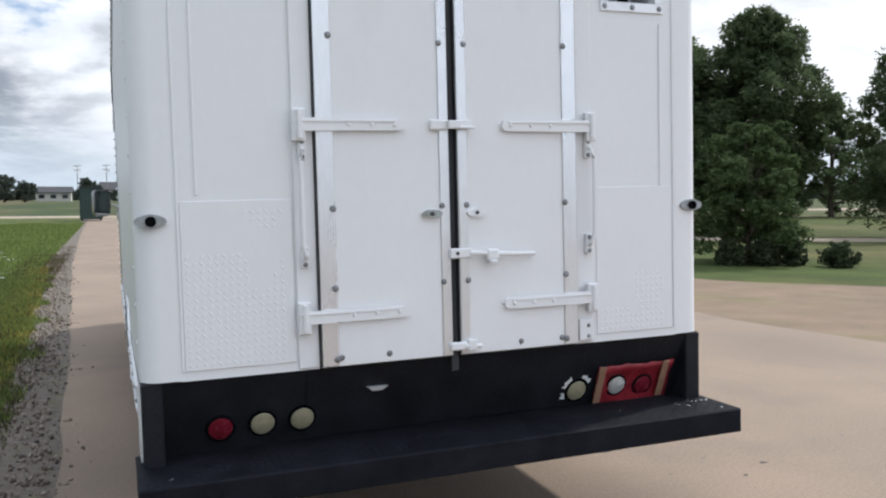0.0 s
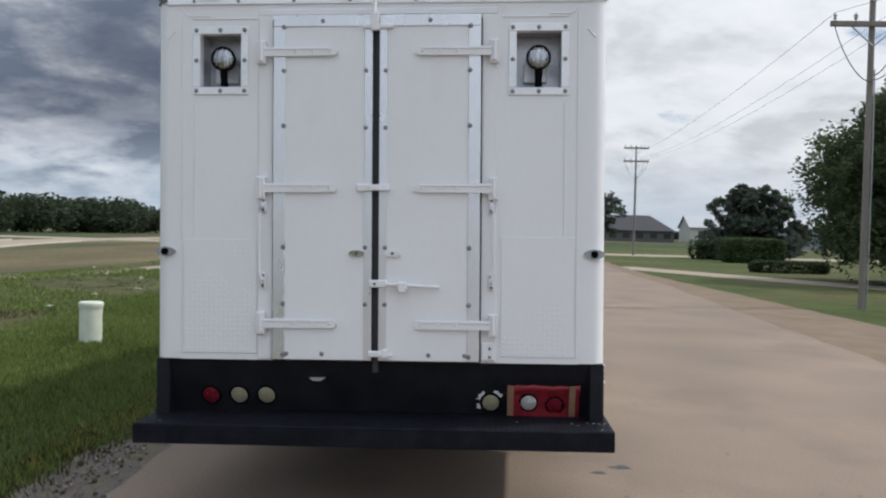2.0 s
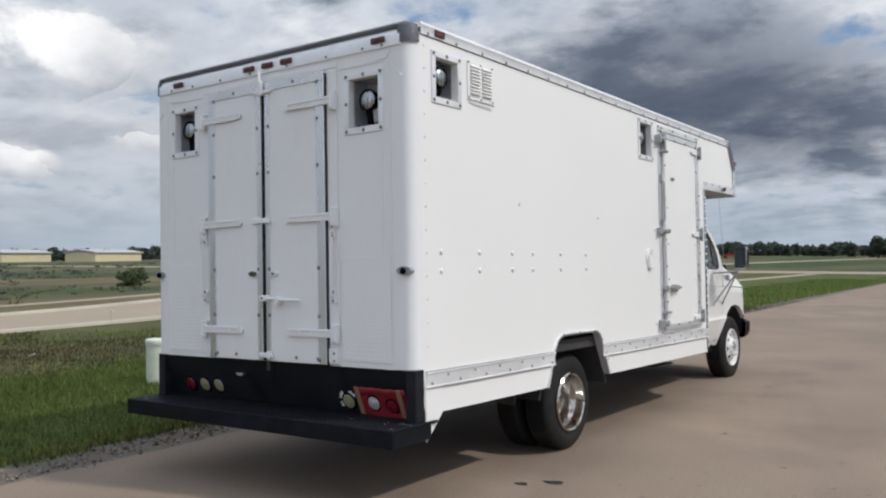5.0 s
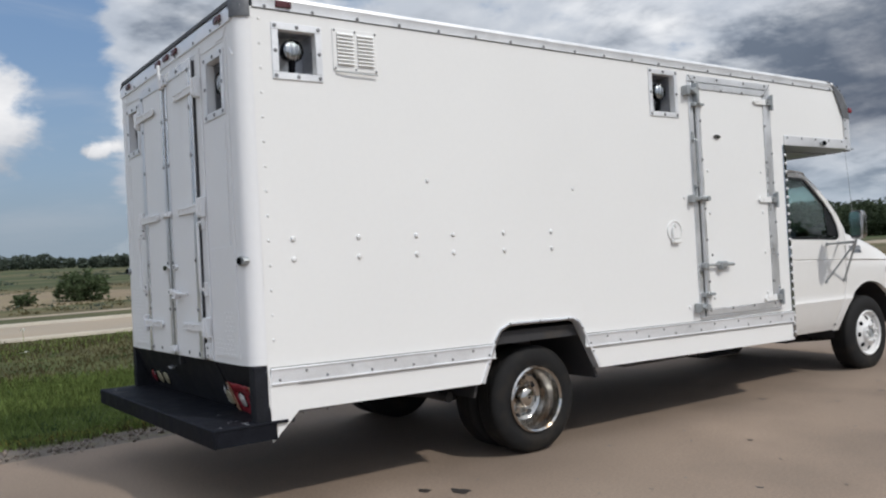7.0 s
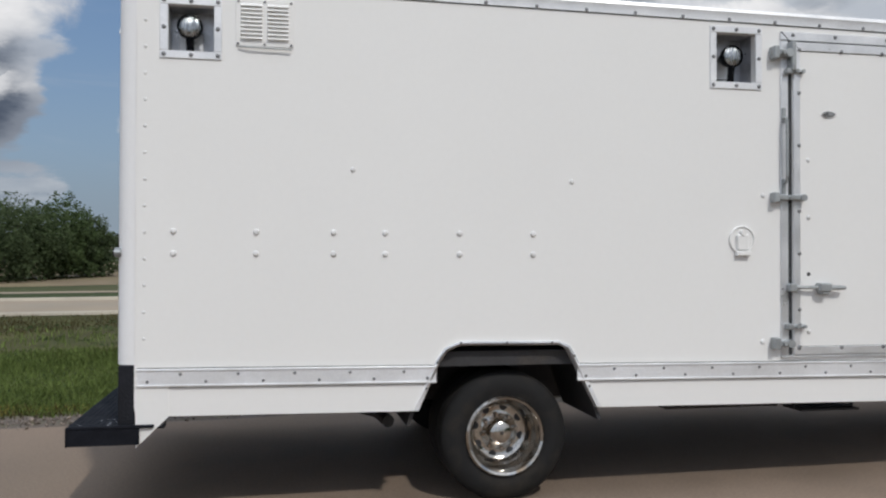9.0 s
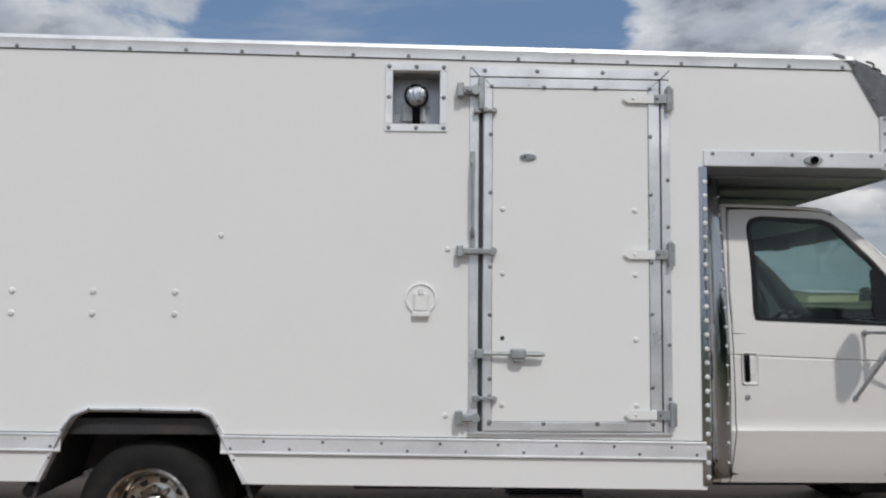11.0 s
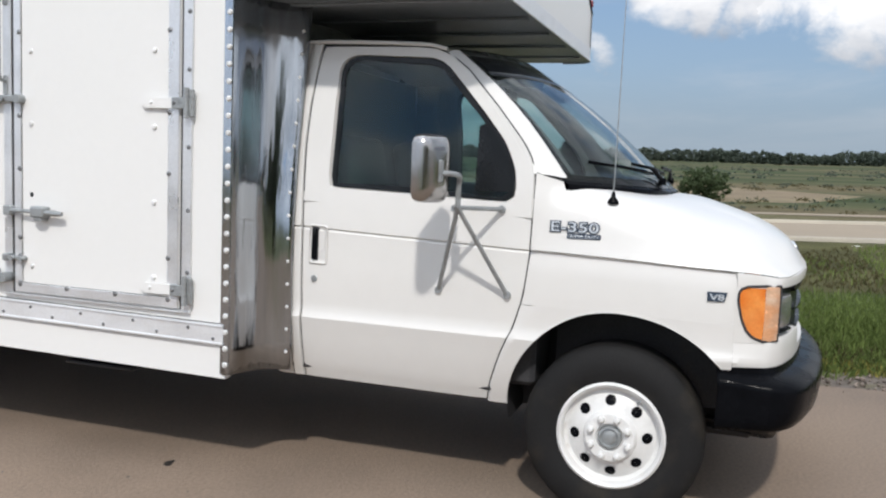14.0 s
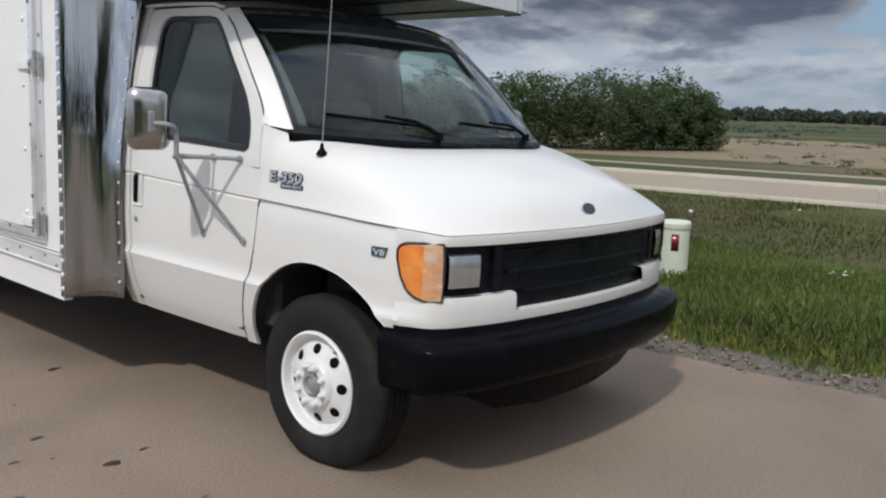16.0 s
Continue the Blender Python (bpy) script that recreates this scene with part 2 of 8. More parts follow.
STAINLESS = material("polished stainless sheet", (0.47, 0.50, 0.54), 0.13, 1.0, vary=0.10, scale=3, fine=12, bump=0.004, bump_scale=9, stretch=(2.2, 2.2, 0.10), second=(0.42, 0.42, 0.43), second_at=(0.5, 0.75), second_scale=5, rough_vary=0.05)
CHROME = material("chrome", (0.80, 0.80, 0.80), 0.07, 1.0, vary=0.03, rough_vary=0.03)
MIRROR_BACK = material("dulled chrome shell", (0.43, 0.42, 0.415), 0.20, 1.0, vary=0.08, scale=9, fine=40, rough_vary=0.04)
# tarnish in blotches; the base itself is darkened for the dish's dark reflections
CHROME_WORN = material("tarnished chrome", (0.50, 0.48, 0.45), 0.14, 1.0, vary=0.12, scale=14, fine=50, second=(0.30, 0.21, 0.13), second_at=(0.52, 0.72), second_scale=9, bump=0.003, bump_scale=9)
BOLT = material("zinc bolt", (0.22, 0.225, 0.235), 0.5, 0.6, vary=0.15, scale=60, per_object=0.15)
RIVET = material("painted rivet", (0.74, 0.74, 0.74), 0.38, 0.1, vary=0.06, scale=60, per_object=0.08)
BLACK = material("black sprayed coating", (0.011, 0.012, 0.016), 0.62, vary=0.3, scale=8, fine=90, bump=0.003, bump_scale=70, second=(0.016, 0.017, 0.021), second_at=(0.58, 0.8), second_scale=5, spec=0.2)
BLACK_PLATE = material("black bumper plate", (0.011, 0.012, 0.016), 0.6, vary=0.3, scale=10, fine=90, bump=0.002, bump_scale=45, second=(0.024, 0.024, 0.028), second_at=(0.66, 0.85), second_scale=9, spec=0.06)
BLACK_PLASTIC = material("black plastic", (0.005, 0.0055, 0.007), 0.24, vary=0.15, scale=10, fine=60, bump=0.0003, bump_scale=120, spec=0.035)
HEADLAMP = material("fluted headlamp lens", (0.50, 0.52, 0.55), 0.10, 0.8, vary=0.10, scale=16, fine=60, bump=0.002, bump_scale=30, stretch=(3, 3, 0.3))
GRILLE = material("black grille plastic", (0.008, 0.010, 0.016), 0.32, vary=0.15, scale=8, spec=0.16)
RUBBER = material("tyre rubber", (0.013, 0.013, 0.0135), 0.75, vary=0.2, scale=18, fine=120, bump=0.0008, bump_scale=90, second=(0.030, 0.026, 0.021), second_at=(0.5, 0.75), second_scale=6, spec=0.25)
GRIME = material("dark joint grime", (0.09, 0.09, 0.092), 0.8, vary=0.4, scale=25)
GASKET = material("black door gasket", (0.03, 0.032, 0.036), 0.6, vary=0.15)
UNDER = material("dark chassis paint", (0.034, 0.034, 0.037), 0.7, vary=0.3, scale=6, second=(0.05, 0.04, 0.03), second_at=(0.55, 0.8), second_scale=5)
RIM_WHITE = material("white painted wheel steel", (0.74, 0.74, 0.73), 0.35, vary=0.04, scale=10, fine=60, second=(0.55, 0.53, 0.50), second_at=(0.66, 0.85), second_scale=14)
CAP_GREY = material("weathered grey corner cap", (0.10, 0.105, 0.115), 0.5, 0.2, vary=0.2, scale=9, fine=60, second=(0.18, 0.185, 0.19), second_at=(0.5, 0.8), second_scale=5)
GLASS = glass("tinted window glass", (0.52, 0.68, 0.65))
SCREEN_GLASS = glass("windscreen glass", (0.80, 0.89, 0.86))
RED_LENS = material("red lens", (0.17, 0.012, 0.024), 0.25, vary=0.12, scale=30)
DARK_RED = material("dark red marker lens", (0.07, 0.012, 0.015), 0.3, vary=0.15, scale=30)
AMBER = material("amber lens", (0.80, 0.20, 0.03), 0.15, vary=0.08, scale=14, coat=0.8, second=(0.80, 0.36, 0.10), second_at=(0.4, 0.75), second_scale=7, bump=0.002, bump_scale=40)
# a clear lens, coloured orange to hold the amber reflections in it
RIBBED = material("ribbed clear lens", (0.78, 0.40, 0.21), 0.2, 0.2, vary=0.14, scale=14, coat=0.6, second=(0.82, 0.66, 0.52), second_at=(0.46, 0.74), second_scale=6, stretch=(1, 1, 2))
BORDER = material("black screen border", (0.007, 0.008, 0.009), 0.22, vary=0.1, spec=0.3)
CREAM = material("yellowed lens", (0.33, 0.30, 0.205), 0.35, vary=0.1, scale=40)
LENS = material("lamp reflector", (0.70, 0.69, 0.66), 0.25, 0.3, vary=0.10, scale=12, fine=50, bump=0.003, bump_scale=22)
BULB = material("clear lamp glass over a reflector", (0.42, 0.44, 0.46), 0.24, 1.0, vary=0.35, scale=26, fine=90, bump=0.006, bump_scale=60, stretch=(2.5, 2.5, 0.4), rough_vary=0.1)
RED_TAPE = material("red tape", (0.24, 0.016, 0.026), 0.4, vary=0.22, scale=18, fine=70, bump=0.012, bump_scale=14)
TAN_TAPE = material("tan tape", (0.30, 0.17, 0.11), 0.55, vary=0.15, scale=25)
NAVY = material("badge navy", (0.03, 0.045, 0.07), 0.3, vary=0.05)
SILVER = material("badge silver", (0.62, 0.64, 0.66), 0.3, 0.6, vary=0.05)
INTERIOR = material("grey cab interior", (0.115, 0.12, 0.125), 0.7, vary=0.1, scale=8)
CLOTH = material("dark seat cloth", (0.09, 0.095, 0.10), 0.9, vary=0.15, scale=20)


# ---- mesh helpers ----
def part(name, bm, mat, parent=None, label="", smooth=True, angle=35):
    me = bpy.data.meshes.new(name)
    bmesh.ops.recalc_face_normals(bm, faces=bm.faces)
    if smooth:
        lim = radians(angle)
        for f in bm.faces:
            f.smooth = True
        for e in bm.edges:
            if len(e.link_faces) == 2 and e.calc_face_angle(0) > lim:
                e.smooth = False
    bm.to_mesh(me)
    bm.free()
    me.materials.append(mat)
    ob = new(name, me)
    if parent is not None:
        ob.parent = parent
    if label:
        ob["label"] = label
    return ob


def thing(name, label, category, at=(0, 0, 0), group="", kind=""):
    e = new(name)
    e.location = at
    e.empty_display_size = 0.2
    return tagged(e, label, category, group, kind)


def box(bm, x0, x1, y0, y1, z0, z1, bevel=0.0, seg=1, m=None):
    r = bmesh.ops.create_cube(bm, size=1)
    vs = r["verts"]
    for v in vs:
        v.co = Vector((x0 + (v.co.x + 0.5) * (x1 - x0), y0 + (v.co.y + 0.5) * (y1 - y0), z0 + (v.co.z + 0.5) * (z1 - z0)))
        if m is not None:
            v.co = m @ v.co
    if bevel:
        es = {e for v in vs for e in v.link_edges}
        bmesh.ops.bevel(bm, geom=list(es), offset=bevel, segments=seg, affect="EDGES", profile=0.5)
    return bm


def prism(bm, pts, axis, a, b):
    """A flat outline pts, in the two axes other than axis (in x, y, z order), drawn out from a to b."""
    def at(p, d):
        q = list(p)
        q.insert("xyz".index(axis), d)
        return bm.verts.new(q)
    lo, hi = [at(p, a) for p in pts], [at(p, b) for p in pts]
    n = len(pts)
    fs = [bm.faces.new(lo), bm.faces.new(hi[::-1])]
    for i in range(n):
        fs.append(bm.faces.new((lo[i], hi[i], hi[(i + 1) % n], lo[(i + 1) % n])))
    return fs


def strip_loop(bm, outer, inner, axis, a, b):
    """A flat ring between two outlines of as many points, with thickness."""
    def at(p, d):
        q = list(p)
        q.insert("xyz".index(axis), d)
        return bm.verts.new(q)
    n = len(outer)
    oa, ob_, ia, ib = [at(p, a) for p in outer], [at(p, b) for p in outer], [at(p, a) for p in inner], [at(p, b) for p in inner]
    for i in range(n):
        j = (i + 1) % n
        bm.faces.new((oa[i], oa[j], ia[j], ia[i]))
        bm.faces.new((ob_[i], ib[i], ib[j], ob_[j]))
        bm.faces.new((oa[i], ob_[i], ob_[j], oa[j]))
        bm.faces.new((ia[i], ia[j], ib[j], ib[i]))


def loft(bm, rows, closed=False, cap=False):
    vs = [[bm.verts.new(p) for p in r] for r in rows]
    for r0, r1 in zip(vs, vs[1:]):
        n = len(r0)
        for i in range(n if closed else n - 1):
            j = (i + 1) % n
            bm.faces.new((r0[i], r0[j], r1[j], r1[i]))
    if cap:
        bm.faces.new(vs[0])
        bm.faces.new(vs[-1][::-1])
    return vs


def tube(bm, pts, r, seg=8):
    pts = [Vector(p) for p in pts]
    rows = []
    ref = Vector((0.13, 0.27, 0.95))
    for i, p in enumerate(pts):
        d = (pts[min(i + 1, len(pts) - 1)] - pts[max(i - 1, 0)]).normalized()
        u = d.cross(ref)
        if u.length < 0.05:
            u = d.cross(Vector((1, 0, 0)))
        u.normalize()
        w = d.cross(u)
        rr = r[i] if isinstance(r, (list, tuple)) else r
        rows.append([p + u * math.cos(2 * math.pi * k / seg) * rr + w * math.sin(2 * math.pi * k / seg) * rr for k in range(seg)])
    loft(bm, rows, True, True)


def lathe(bm, prof, axis, centre, seg=32, cap=False):
    """prof: (radius, height along axis)."""
    c = Vector(centre)
    i = "xyz".index(axis)
    rows = []
    for r, h in prof:
        row = []
        for k in range(seg):
            a = 2 * math.pi * k / seg
            q = [0, 0, 0]
            q[i], q[(i + 1) % 3], q[(i + 2) % 3] = h, r * math.cos(a), r * math.sin(a)
            row.append(c + Vector(q))
        rows.append(row)
    loft(bm, rows, True, cap)


def rounded(w0, w1, h0, h1, r, n=5):
    """A rectangle's outline with round corners."""
    out = []
    for cx, cy, a0 in ((w1 - r, h1 - r, 0), (w0 + r, h1 - r, 90), (w0 + r, h0 + r, 180), (w1 - r, h0 + r, 270)):
        for k in range(n + 1):
            a = radians(a0 + 90 * k / n)
            out.append((cx + r * math.cos(a), cy + r * math.sin(a)))
    return out


def B():
    return bmesh.new()


def panel_with_holes(bm, axis, u0, u1, v0, v1, holes, a, b):
    """A flat slab with rectangular holes (u0, u1, v0, v1) through it."""
    us = sorted({u0, u1, *[q for h in holes for q in h[:2]]})
    vs = sorted({v0, v1, *[q for h in holes for q in h[2:]]})
    k = "xyz".index(axis)
    cache = {}

    def vert(u, v, d):
        key = (u, v, d)
        if key not in cache:
            q = [u, v]
            q.insert(k, d)
            cache[key] = bm.verts.new(q)
        return cache[key]
    solid = {}
    for i in range(len(us) - 1):
        for j in range(len(vs) - 1):
            cu, cv = (us[i] + us[i + 1]) / 2, (vs[j] + vs[j + 1]) / 2
            solid[i, j] = not any(h[0] < cu < h[1] and h[2] < cv < h[3] for h in holes)
    for (i, j), s in solid.items():
        if not s:
            continue
        p = [(us[i], vs[j]), (us[i + 1], vs[j]), (us[i + 1], vs[j + 1]), (us[i], vs[j + 1])]
        bm.faces.new([vert(*q, a) for q in p])
        bm.faces.new([vert(*q, b) for q in reversed(p)])
        for (di, dj), (e0, e1) in (((0, -1), (0, 1)), ((1, 0), (1, 2)), ((0, 1), (2, 3)), ((-1, 0), (3, 0))):
            if not solid.get((i + di, j + dj), False):
                bm.faces.new((vert(*p[e0], a), vert(*p[e0], b), vert(*p[e1], b), vert(*p[e1], a)))


_bolt = {}


def bolts(parent, places, axis, sign, r=0.011, mat=None, name="bolt", h=0.006):
    """Round-headed bolts standing out along an axis, all on one mesh."""
    if mat is None:
        mat, r = BOLT, r * 1.18
    key = (axis, sign, r, mat.name)
    for p in places:
        if key not in _bolt:
            bm = B()
            lathe(bm, [(r, 0), (r, h * 0.35 * sign), (r * 0.72, h * 0.85 * sign), (r * 0.25, h * sign)], axis, (0, 0, 0), 10, True)
            ob = part(name, bm, mat)
            _bolt[key] = ob.data
        else:
            ob = new(name, _bolt[key])
        ob.parent = parent
        ob.location = p


# ---- box truck: cargo box ----
truck = thing("box_truck", "white box truck with a van cab, parked on the drive", "truck")
truck.matrix_world = BASE
W = 1.2  # half width of the box
DOOR_Z0, DOOR_Z1 = 0.775, 2.582

# side walls, with the lamp recesses and the side door's opening cut through on the passenger side
SIDE_HOLES = [(0.245, 0.475, 2.385, 2.625), (3.312, 3.562, 2.352, 2.640), (3.775, 4.735, 0.84, 2.61)]
bm = B()
panel_with_holes(bm, "x", 0.09, 4.97, 0.84, 2.74, SIDE_HOLES, W - 0.045, W)
side_wall = part("side_wall", bm, PAINT, truck, smooth=False)
bm = B()
panel_with_holes(bm, "x", 0.09, 4.97, 0.84, 2.74, [], -W, -W + 0.045)
side_wall_left = part("side_wall", bm, PAINT, truck, smooth=False)

# lower side with the wheel arch, rail and skirt
ARCH = [(1.556, 0.478), (1.672, 0.735), (1.715, 0.80), (1.79, 0.832), (2.35, 0.832), (2.40, 0.81), (2.425, 0.77), (2.577, 0.478)]


def raked(pts):
    """The lower edge of the box falls a little towards the cab."""
    return [(y, z + 0.0098 * (2.6 - y)) for y, z in pts]


def rake(bm, k=0.0098, y0=2.6):
    for v in bm.verts:
        v.co.z += k * (y0 - v.co.y)
    return bm


def lower_side(s):
    x0, x1 = sorted((s * (W - 0.045), s * W))
    bm = B()
    arch = raked(ARCH)
    prism(bm, [*raked([(0.10, 0.478)]), *arch[:5], (2.35, 0.84), (0.09, 0.84), (0.09, 0.55)], "x", x0, x1)
    ob = part("skirt", bm, PAINT, truck, smooth=False)
    bm = B()
    prism(bm, [*arch[4:], *raked([(4.97, 0.478)]), (4.97, 0.84), (2.35, 0.84)], "x", x0, x1)
    part("skirt", bm, PAINT, truck, smooth=False)
    # the tail of the skirt, cut to a point
    bm = B()
    prism(bm, [(0.095, 0.70), (0.10, 0.345), (0.26, 0.500), (0.26, 0.70)], "x", x1 - 0.004 if s > 0 else x0 - 0.006, x1 + 0.006 if s > 0 else x0 + 0.004)
    part("skirt_tail", bm, PAINT, truck, smooth=False)
    # rails
    for y0, y1 in ((0.105, 1.655), (2.46, 4.963)):
        bm = B()
        prism(bm, [(s * (W + q), z) for q, z in ((0.001, 0.630), (0.015, 0.630), (0.016, 0.632), (0.016, 0.639), (0.014, 0.641), (0.010, 0.641), (0.010, 0.712), (0.014, 0.712), (0.016, 0.714), (0.016, 0.721), (0.015, 0.723), (0.001, 0.723))], "y", y0, y1)
        rake(bm)
        rail = part("side_rail", bm, ALU_WHITE, truck, "aluminium rub rail")
        for z0, z1 in ((0.7235, 0.7275), (0.6255, 0.6295)):
            bm = B()
            box(bm, *sorted((s * (W - 0.002), s * (W + 0.003))), y0, y1, z0, z1)
            rake(bm)
            part("sealant_line", bm, GRIME, rail, "dark grimy joint")
        n = int((y1 - y0) / 0.155)
        pl = [(s * (W + 0.010), y0 + 0.05 + (y1 - y0 - 0.1) * (i + 0.12 * (i % 2)) / n, 0.695 if i % 2 else 0.657) for i in range(n + 1)]
        pl = [(x, y, z + 0.0098 * (2.6 - y)) for x, y, z in pl]
        bolts(rail, pl, "x", s, 0.007)
    # arch trim
    bm = B()
    d = 0.022
    inner = [Vector(p) for p in raked(ARCH)]
    outer = []
    for i, p in enumerate(inner):
        t = (inner[min(i + 1, len(inner) - 1)] - inner[max(i - 1, 0)]).normalized()
        outer.append(p + Vector((-t.y, t.x)) * d)
    a, b = s * (W - 0.05), s * (W + 0.012)
    for i in range(len(inner) - 1):
        q = [inner[i], inner[i + 1], outer[i + 1], outer[i]]
        lo, hi = [bm.verts.new((a, *v)) for v in q], [bm.verts.new((b, *v)) for v in q]
        bm.faces.new(lo)
        bm.faces.new(hi[::-1])
        for k in range(4):
            bm.faces.new((lo[k], hi[k], hi[(k + 1) % 4], lo[(k + 1) % 4]))
    bmesh.ops.remove_doubles(bm, verts=bm.verts, dist=1e-5)
    trim = part("arch_trim", bm, ALU_WHITE, truck, "white wheel arch edging")
    bolts(trim, [(b, y, z) for y, z in raked(((1.79, 0.845), (2.05, 0.845), (2.31, 0.845), (1.60, 0.60), (1.66, 0.74), (2.44, 0.77), (2.53, 0.60)))], "x", s, 0.006)
    # wheel housing behind the arch
    bm = B()
    prism(bm, [(1.50, 0.40), (1.64, 0.86), (2.46, 0.86), (2.62, 0.40), (2.60, 0.40), (2.44, 0.845), (1.66, 0.845), (1.52, 0.40)], "x", *sorted((s * 0.55, s * (W - 0.046))))
    part("wheel_housing", bm, UNDER, truck, smooth=False)


lower_side(1)
lower_side(-1)

# round rear corner posts
for s in (1, -1):
    bm = B()
    prof = [(s * W, 0.092)] + [(s * (W - 0.075 + 0.075 * math.cos(radians(a))), 0.075 - 0.075 * math.sin(radians(a))) for a in range(0, 91, 10)] + [(s * 1.062, -0.001), (s * 1.062, 0.045), (s * (W - 0.04), 0.092)]
    prism(bm, prof, "z", 0.768, 2.735)
    part("corner_post", bm, REAR_PAINT, truck)
    bolts(side_wall if s > 0 else side_wall_left, [(s * W, 0.135, 0.90 + 0.1365 * i) for i in range(14)], "x", s, 0.009, RIVET, "rivet", 0.005)
    # raised bead beside the post
    for x in (1.052, 0.985):
        bm = B()
        box(bm, s * x - 0.005, s * x + 0.005, -0.006, 0.0, 1.43 if x < 1 else 0.80, 2.13 if x < 1 else 2.60, 0.002)
        part("bead", bm, REAR_PAINT, truck)

# rear wall
RW = [(-0.957, -0.736, 2.222, 2.504), (0.730, 0.963, 2.213, 2.508), (-0.556, 0.549, DOOR_Z0 - 0.01, DOOR_Z1)]
bm = B()
panel_with_holes(bm, "y", -1.062, 1.062, 0.766, 2.70, RW, 0.0, 0.045)
rear_wall = part("rear_wall", bm, REAR_PAINT, truck, smooth=False)
# jamb strips beside the doors
for s, x0, x1 in ((-1, -0.637, -0.558), (1, 0.551, 0.632)):
    bm = B()
    box(bm, x0, x1, -0.012, 0.0, 0.772, 2.598, 0.003)
    part("door_jamb", bm, REAR_PAINT, truck)
bm = B()
box(bm, -0.637, 0.632, -0.010, 0.0, 2.600, 2.632, 0.003)
part("door_header", bm, REAR_PAINT, truck)
# chamfered seams at the upper corners
for s in (-1, 1):
    bm = B()
    for a, b in (((s * 1.02, 2.60), (s * 1.06, 2.645)), ((s * 0.90, 2.60), (s * 1.02, 2.60)), ((s * 1.10, 2.52), (s * 1.14, 2.475)), ((s * 0.655, 2.585), (s * 1.0, 2.585))):
        tube(bm, [(a[0], -0.001, a[1]), (b[0], -0.001, b[1])], 0.004, 6)
    part("seam", bm, REAR_PAINT, truck)

# tread plates on the lower rear wall, painted over
for x0, x1, z0, z1 in ((-1.045, -0.645, 0.80, 1.41), (0.655, 1.04, 0.80, 1.43)):
    bm = B()
    box(bm, x0, x1, -0.005, -0.0005, z0, z1, 0.0015)
    plate = part("tread_plate", bm, REAR_PAINT, truck, "painted diamond tread plate")
    verts, faces = [], []
    k = 0
    for i in range(int((z1 - z0 - 0.03) / 0.026)):
        for j in range(int((x1 - x0 - 0.03) / 0.026)):
            cx, cz = x0 + 0.02 + 0.026 * j, z0 + 0.02 + 0.026 * i
            if cz > 1.02 + 0.3 * noise.noise((cx * 6, cz * 6, 0.0)) + (0.26 if x0 < 0 else -0.04):
                continue
            s = 1 if (i + j) % 2 else -1
            ux, uz = 0.0145 * 0.707, 0.0145 * 0.707 * s
            n = len(verts)
            verts += [(cx - ux, -0.005, cz - uz), (cx + uz * 0.35, -0.005, cz - ux * 0.35), (cx + ux, -0.005, cz + uz), (cx - uz * 0.35, -0.005, cz + ux * 0.35), (cx, -0.0074, cz)]
            faces += [(n, n + 1, n + 4), (n + 1, n + 2, n + 4), (n + 2, n + 3, n + 4), (n + 3, n, n + 4)]
    me = bpy.data.meshes.new("tread")
    me.from_pydata(verts, [], faces)
    me.materials.append(REAR_PAINT)
    ob = new("tread", me)
    ob.parent = plate
    tagged(ob, kind="stuff")

# roof, with rolled edges
bm = B()
rows = []
for y in (0.03, 0.07, 0.12, 2.5, 5.0, 5.62, 5.80):
    drop = 0.05 if y < 0.05 else 0.018 if y < 0.1 else 0.03 if y > 5.7 else 0.0
    rows.append([(x, y, 2.80 + 0.03 * (1 - (x / W) ** 2) - drop - (0.03 if abs(x) > 1.199 else 0.008 if abs(x) > 1.18 else 0)) for x in (-1.2, -1.19, -1.15, -0.6, 0, 0.6, 1.15, 1.19, 1.2)])
loft(bm, rows)
rake(bm, 0.0085, 1.6)
ob = part("roof", bm, ALU_DULL, truck, "dull aluminium roof skin")
for s in (1, -1):
    bm = B()
    a, b = s * (W + 0.001), s * (W + 0.009)
    prism(bm, [(a, 2.722), (b, 2.722), (b, 2.768), (s * (W + 0.012), 2.776), (s * (W + 0.006), 2.795), (s * (W - 0.02), 2.806), (s * (W - 0.02), 2.77), (a, 2.76)], "y", 0.10, 5.80)
    rake(bm, 0.0085, 1.6)
    rail = part("roof_rail", bm, ALU_WHITE, truck, "aluminium roof rail")
    bm = B()
    box(bm, *sorted((s * (W - 0.002), s * (W + 0.003))), 0.10, 5.76, 2.7175, 2.7215)
    rake(bm, 0.0085, 1.6)
    part("sealant_line", bm, GRIME, rail, "dark grimy joint")
    bolts(rail, [(b, 0.17 + 0.293 * i, 2.733 + 0.0085 * (1.43 - 0.293 * i)) for i in range(20)], "x", s, 0.009)
    bm = B()
    a, b = sorted((s * (W + 0.009), s * (W + 0.022)))
    box(bm, a, b, 0.235, 0.33, 2.745, 2.785, 0.004)
    part("marker_lamp", bm, DARK_RED, truck, "dark red marker lamp")
# rear header rail with its marker lamps and dark corner caps
bm = B()
prism(bm, [(-0.010, 2.662), (-0.010, 2.725), (0.012, 2.762), (0.06, 2.79), (0.06, 2.74), (0.002, 2.70), (0.002, 2.662)], "x", -1.135, 1.135)
header = part("rear_header", bm, ALU_WHITE, truck, "white aluminium rear header rail")
bolts(header, [(x, -0.010, 2.678) for x in (-0.99, -0.75, -0.45, -0.15, 0.2, 0.55, 0.85, 1.0)], "y", -1, 0.008)
bm = B()
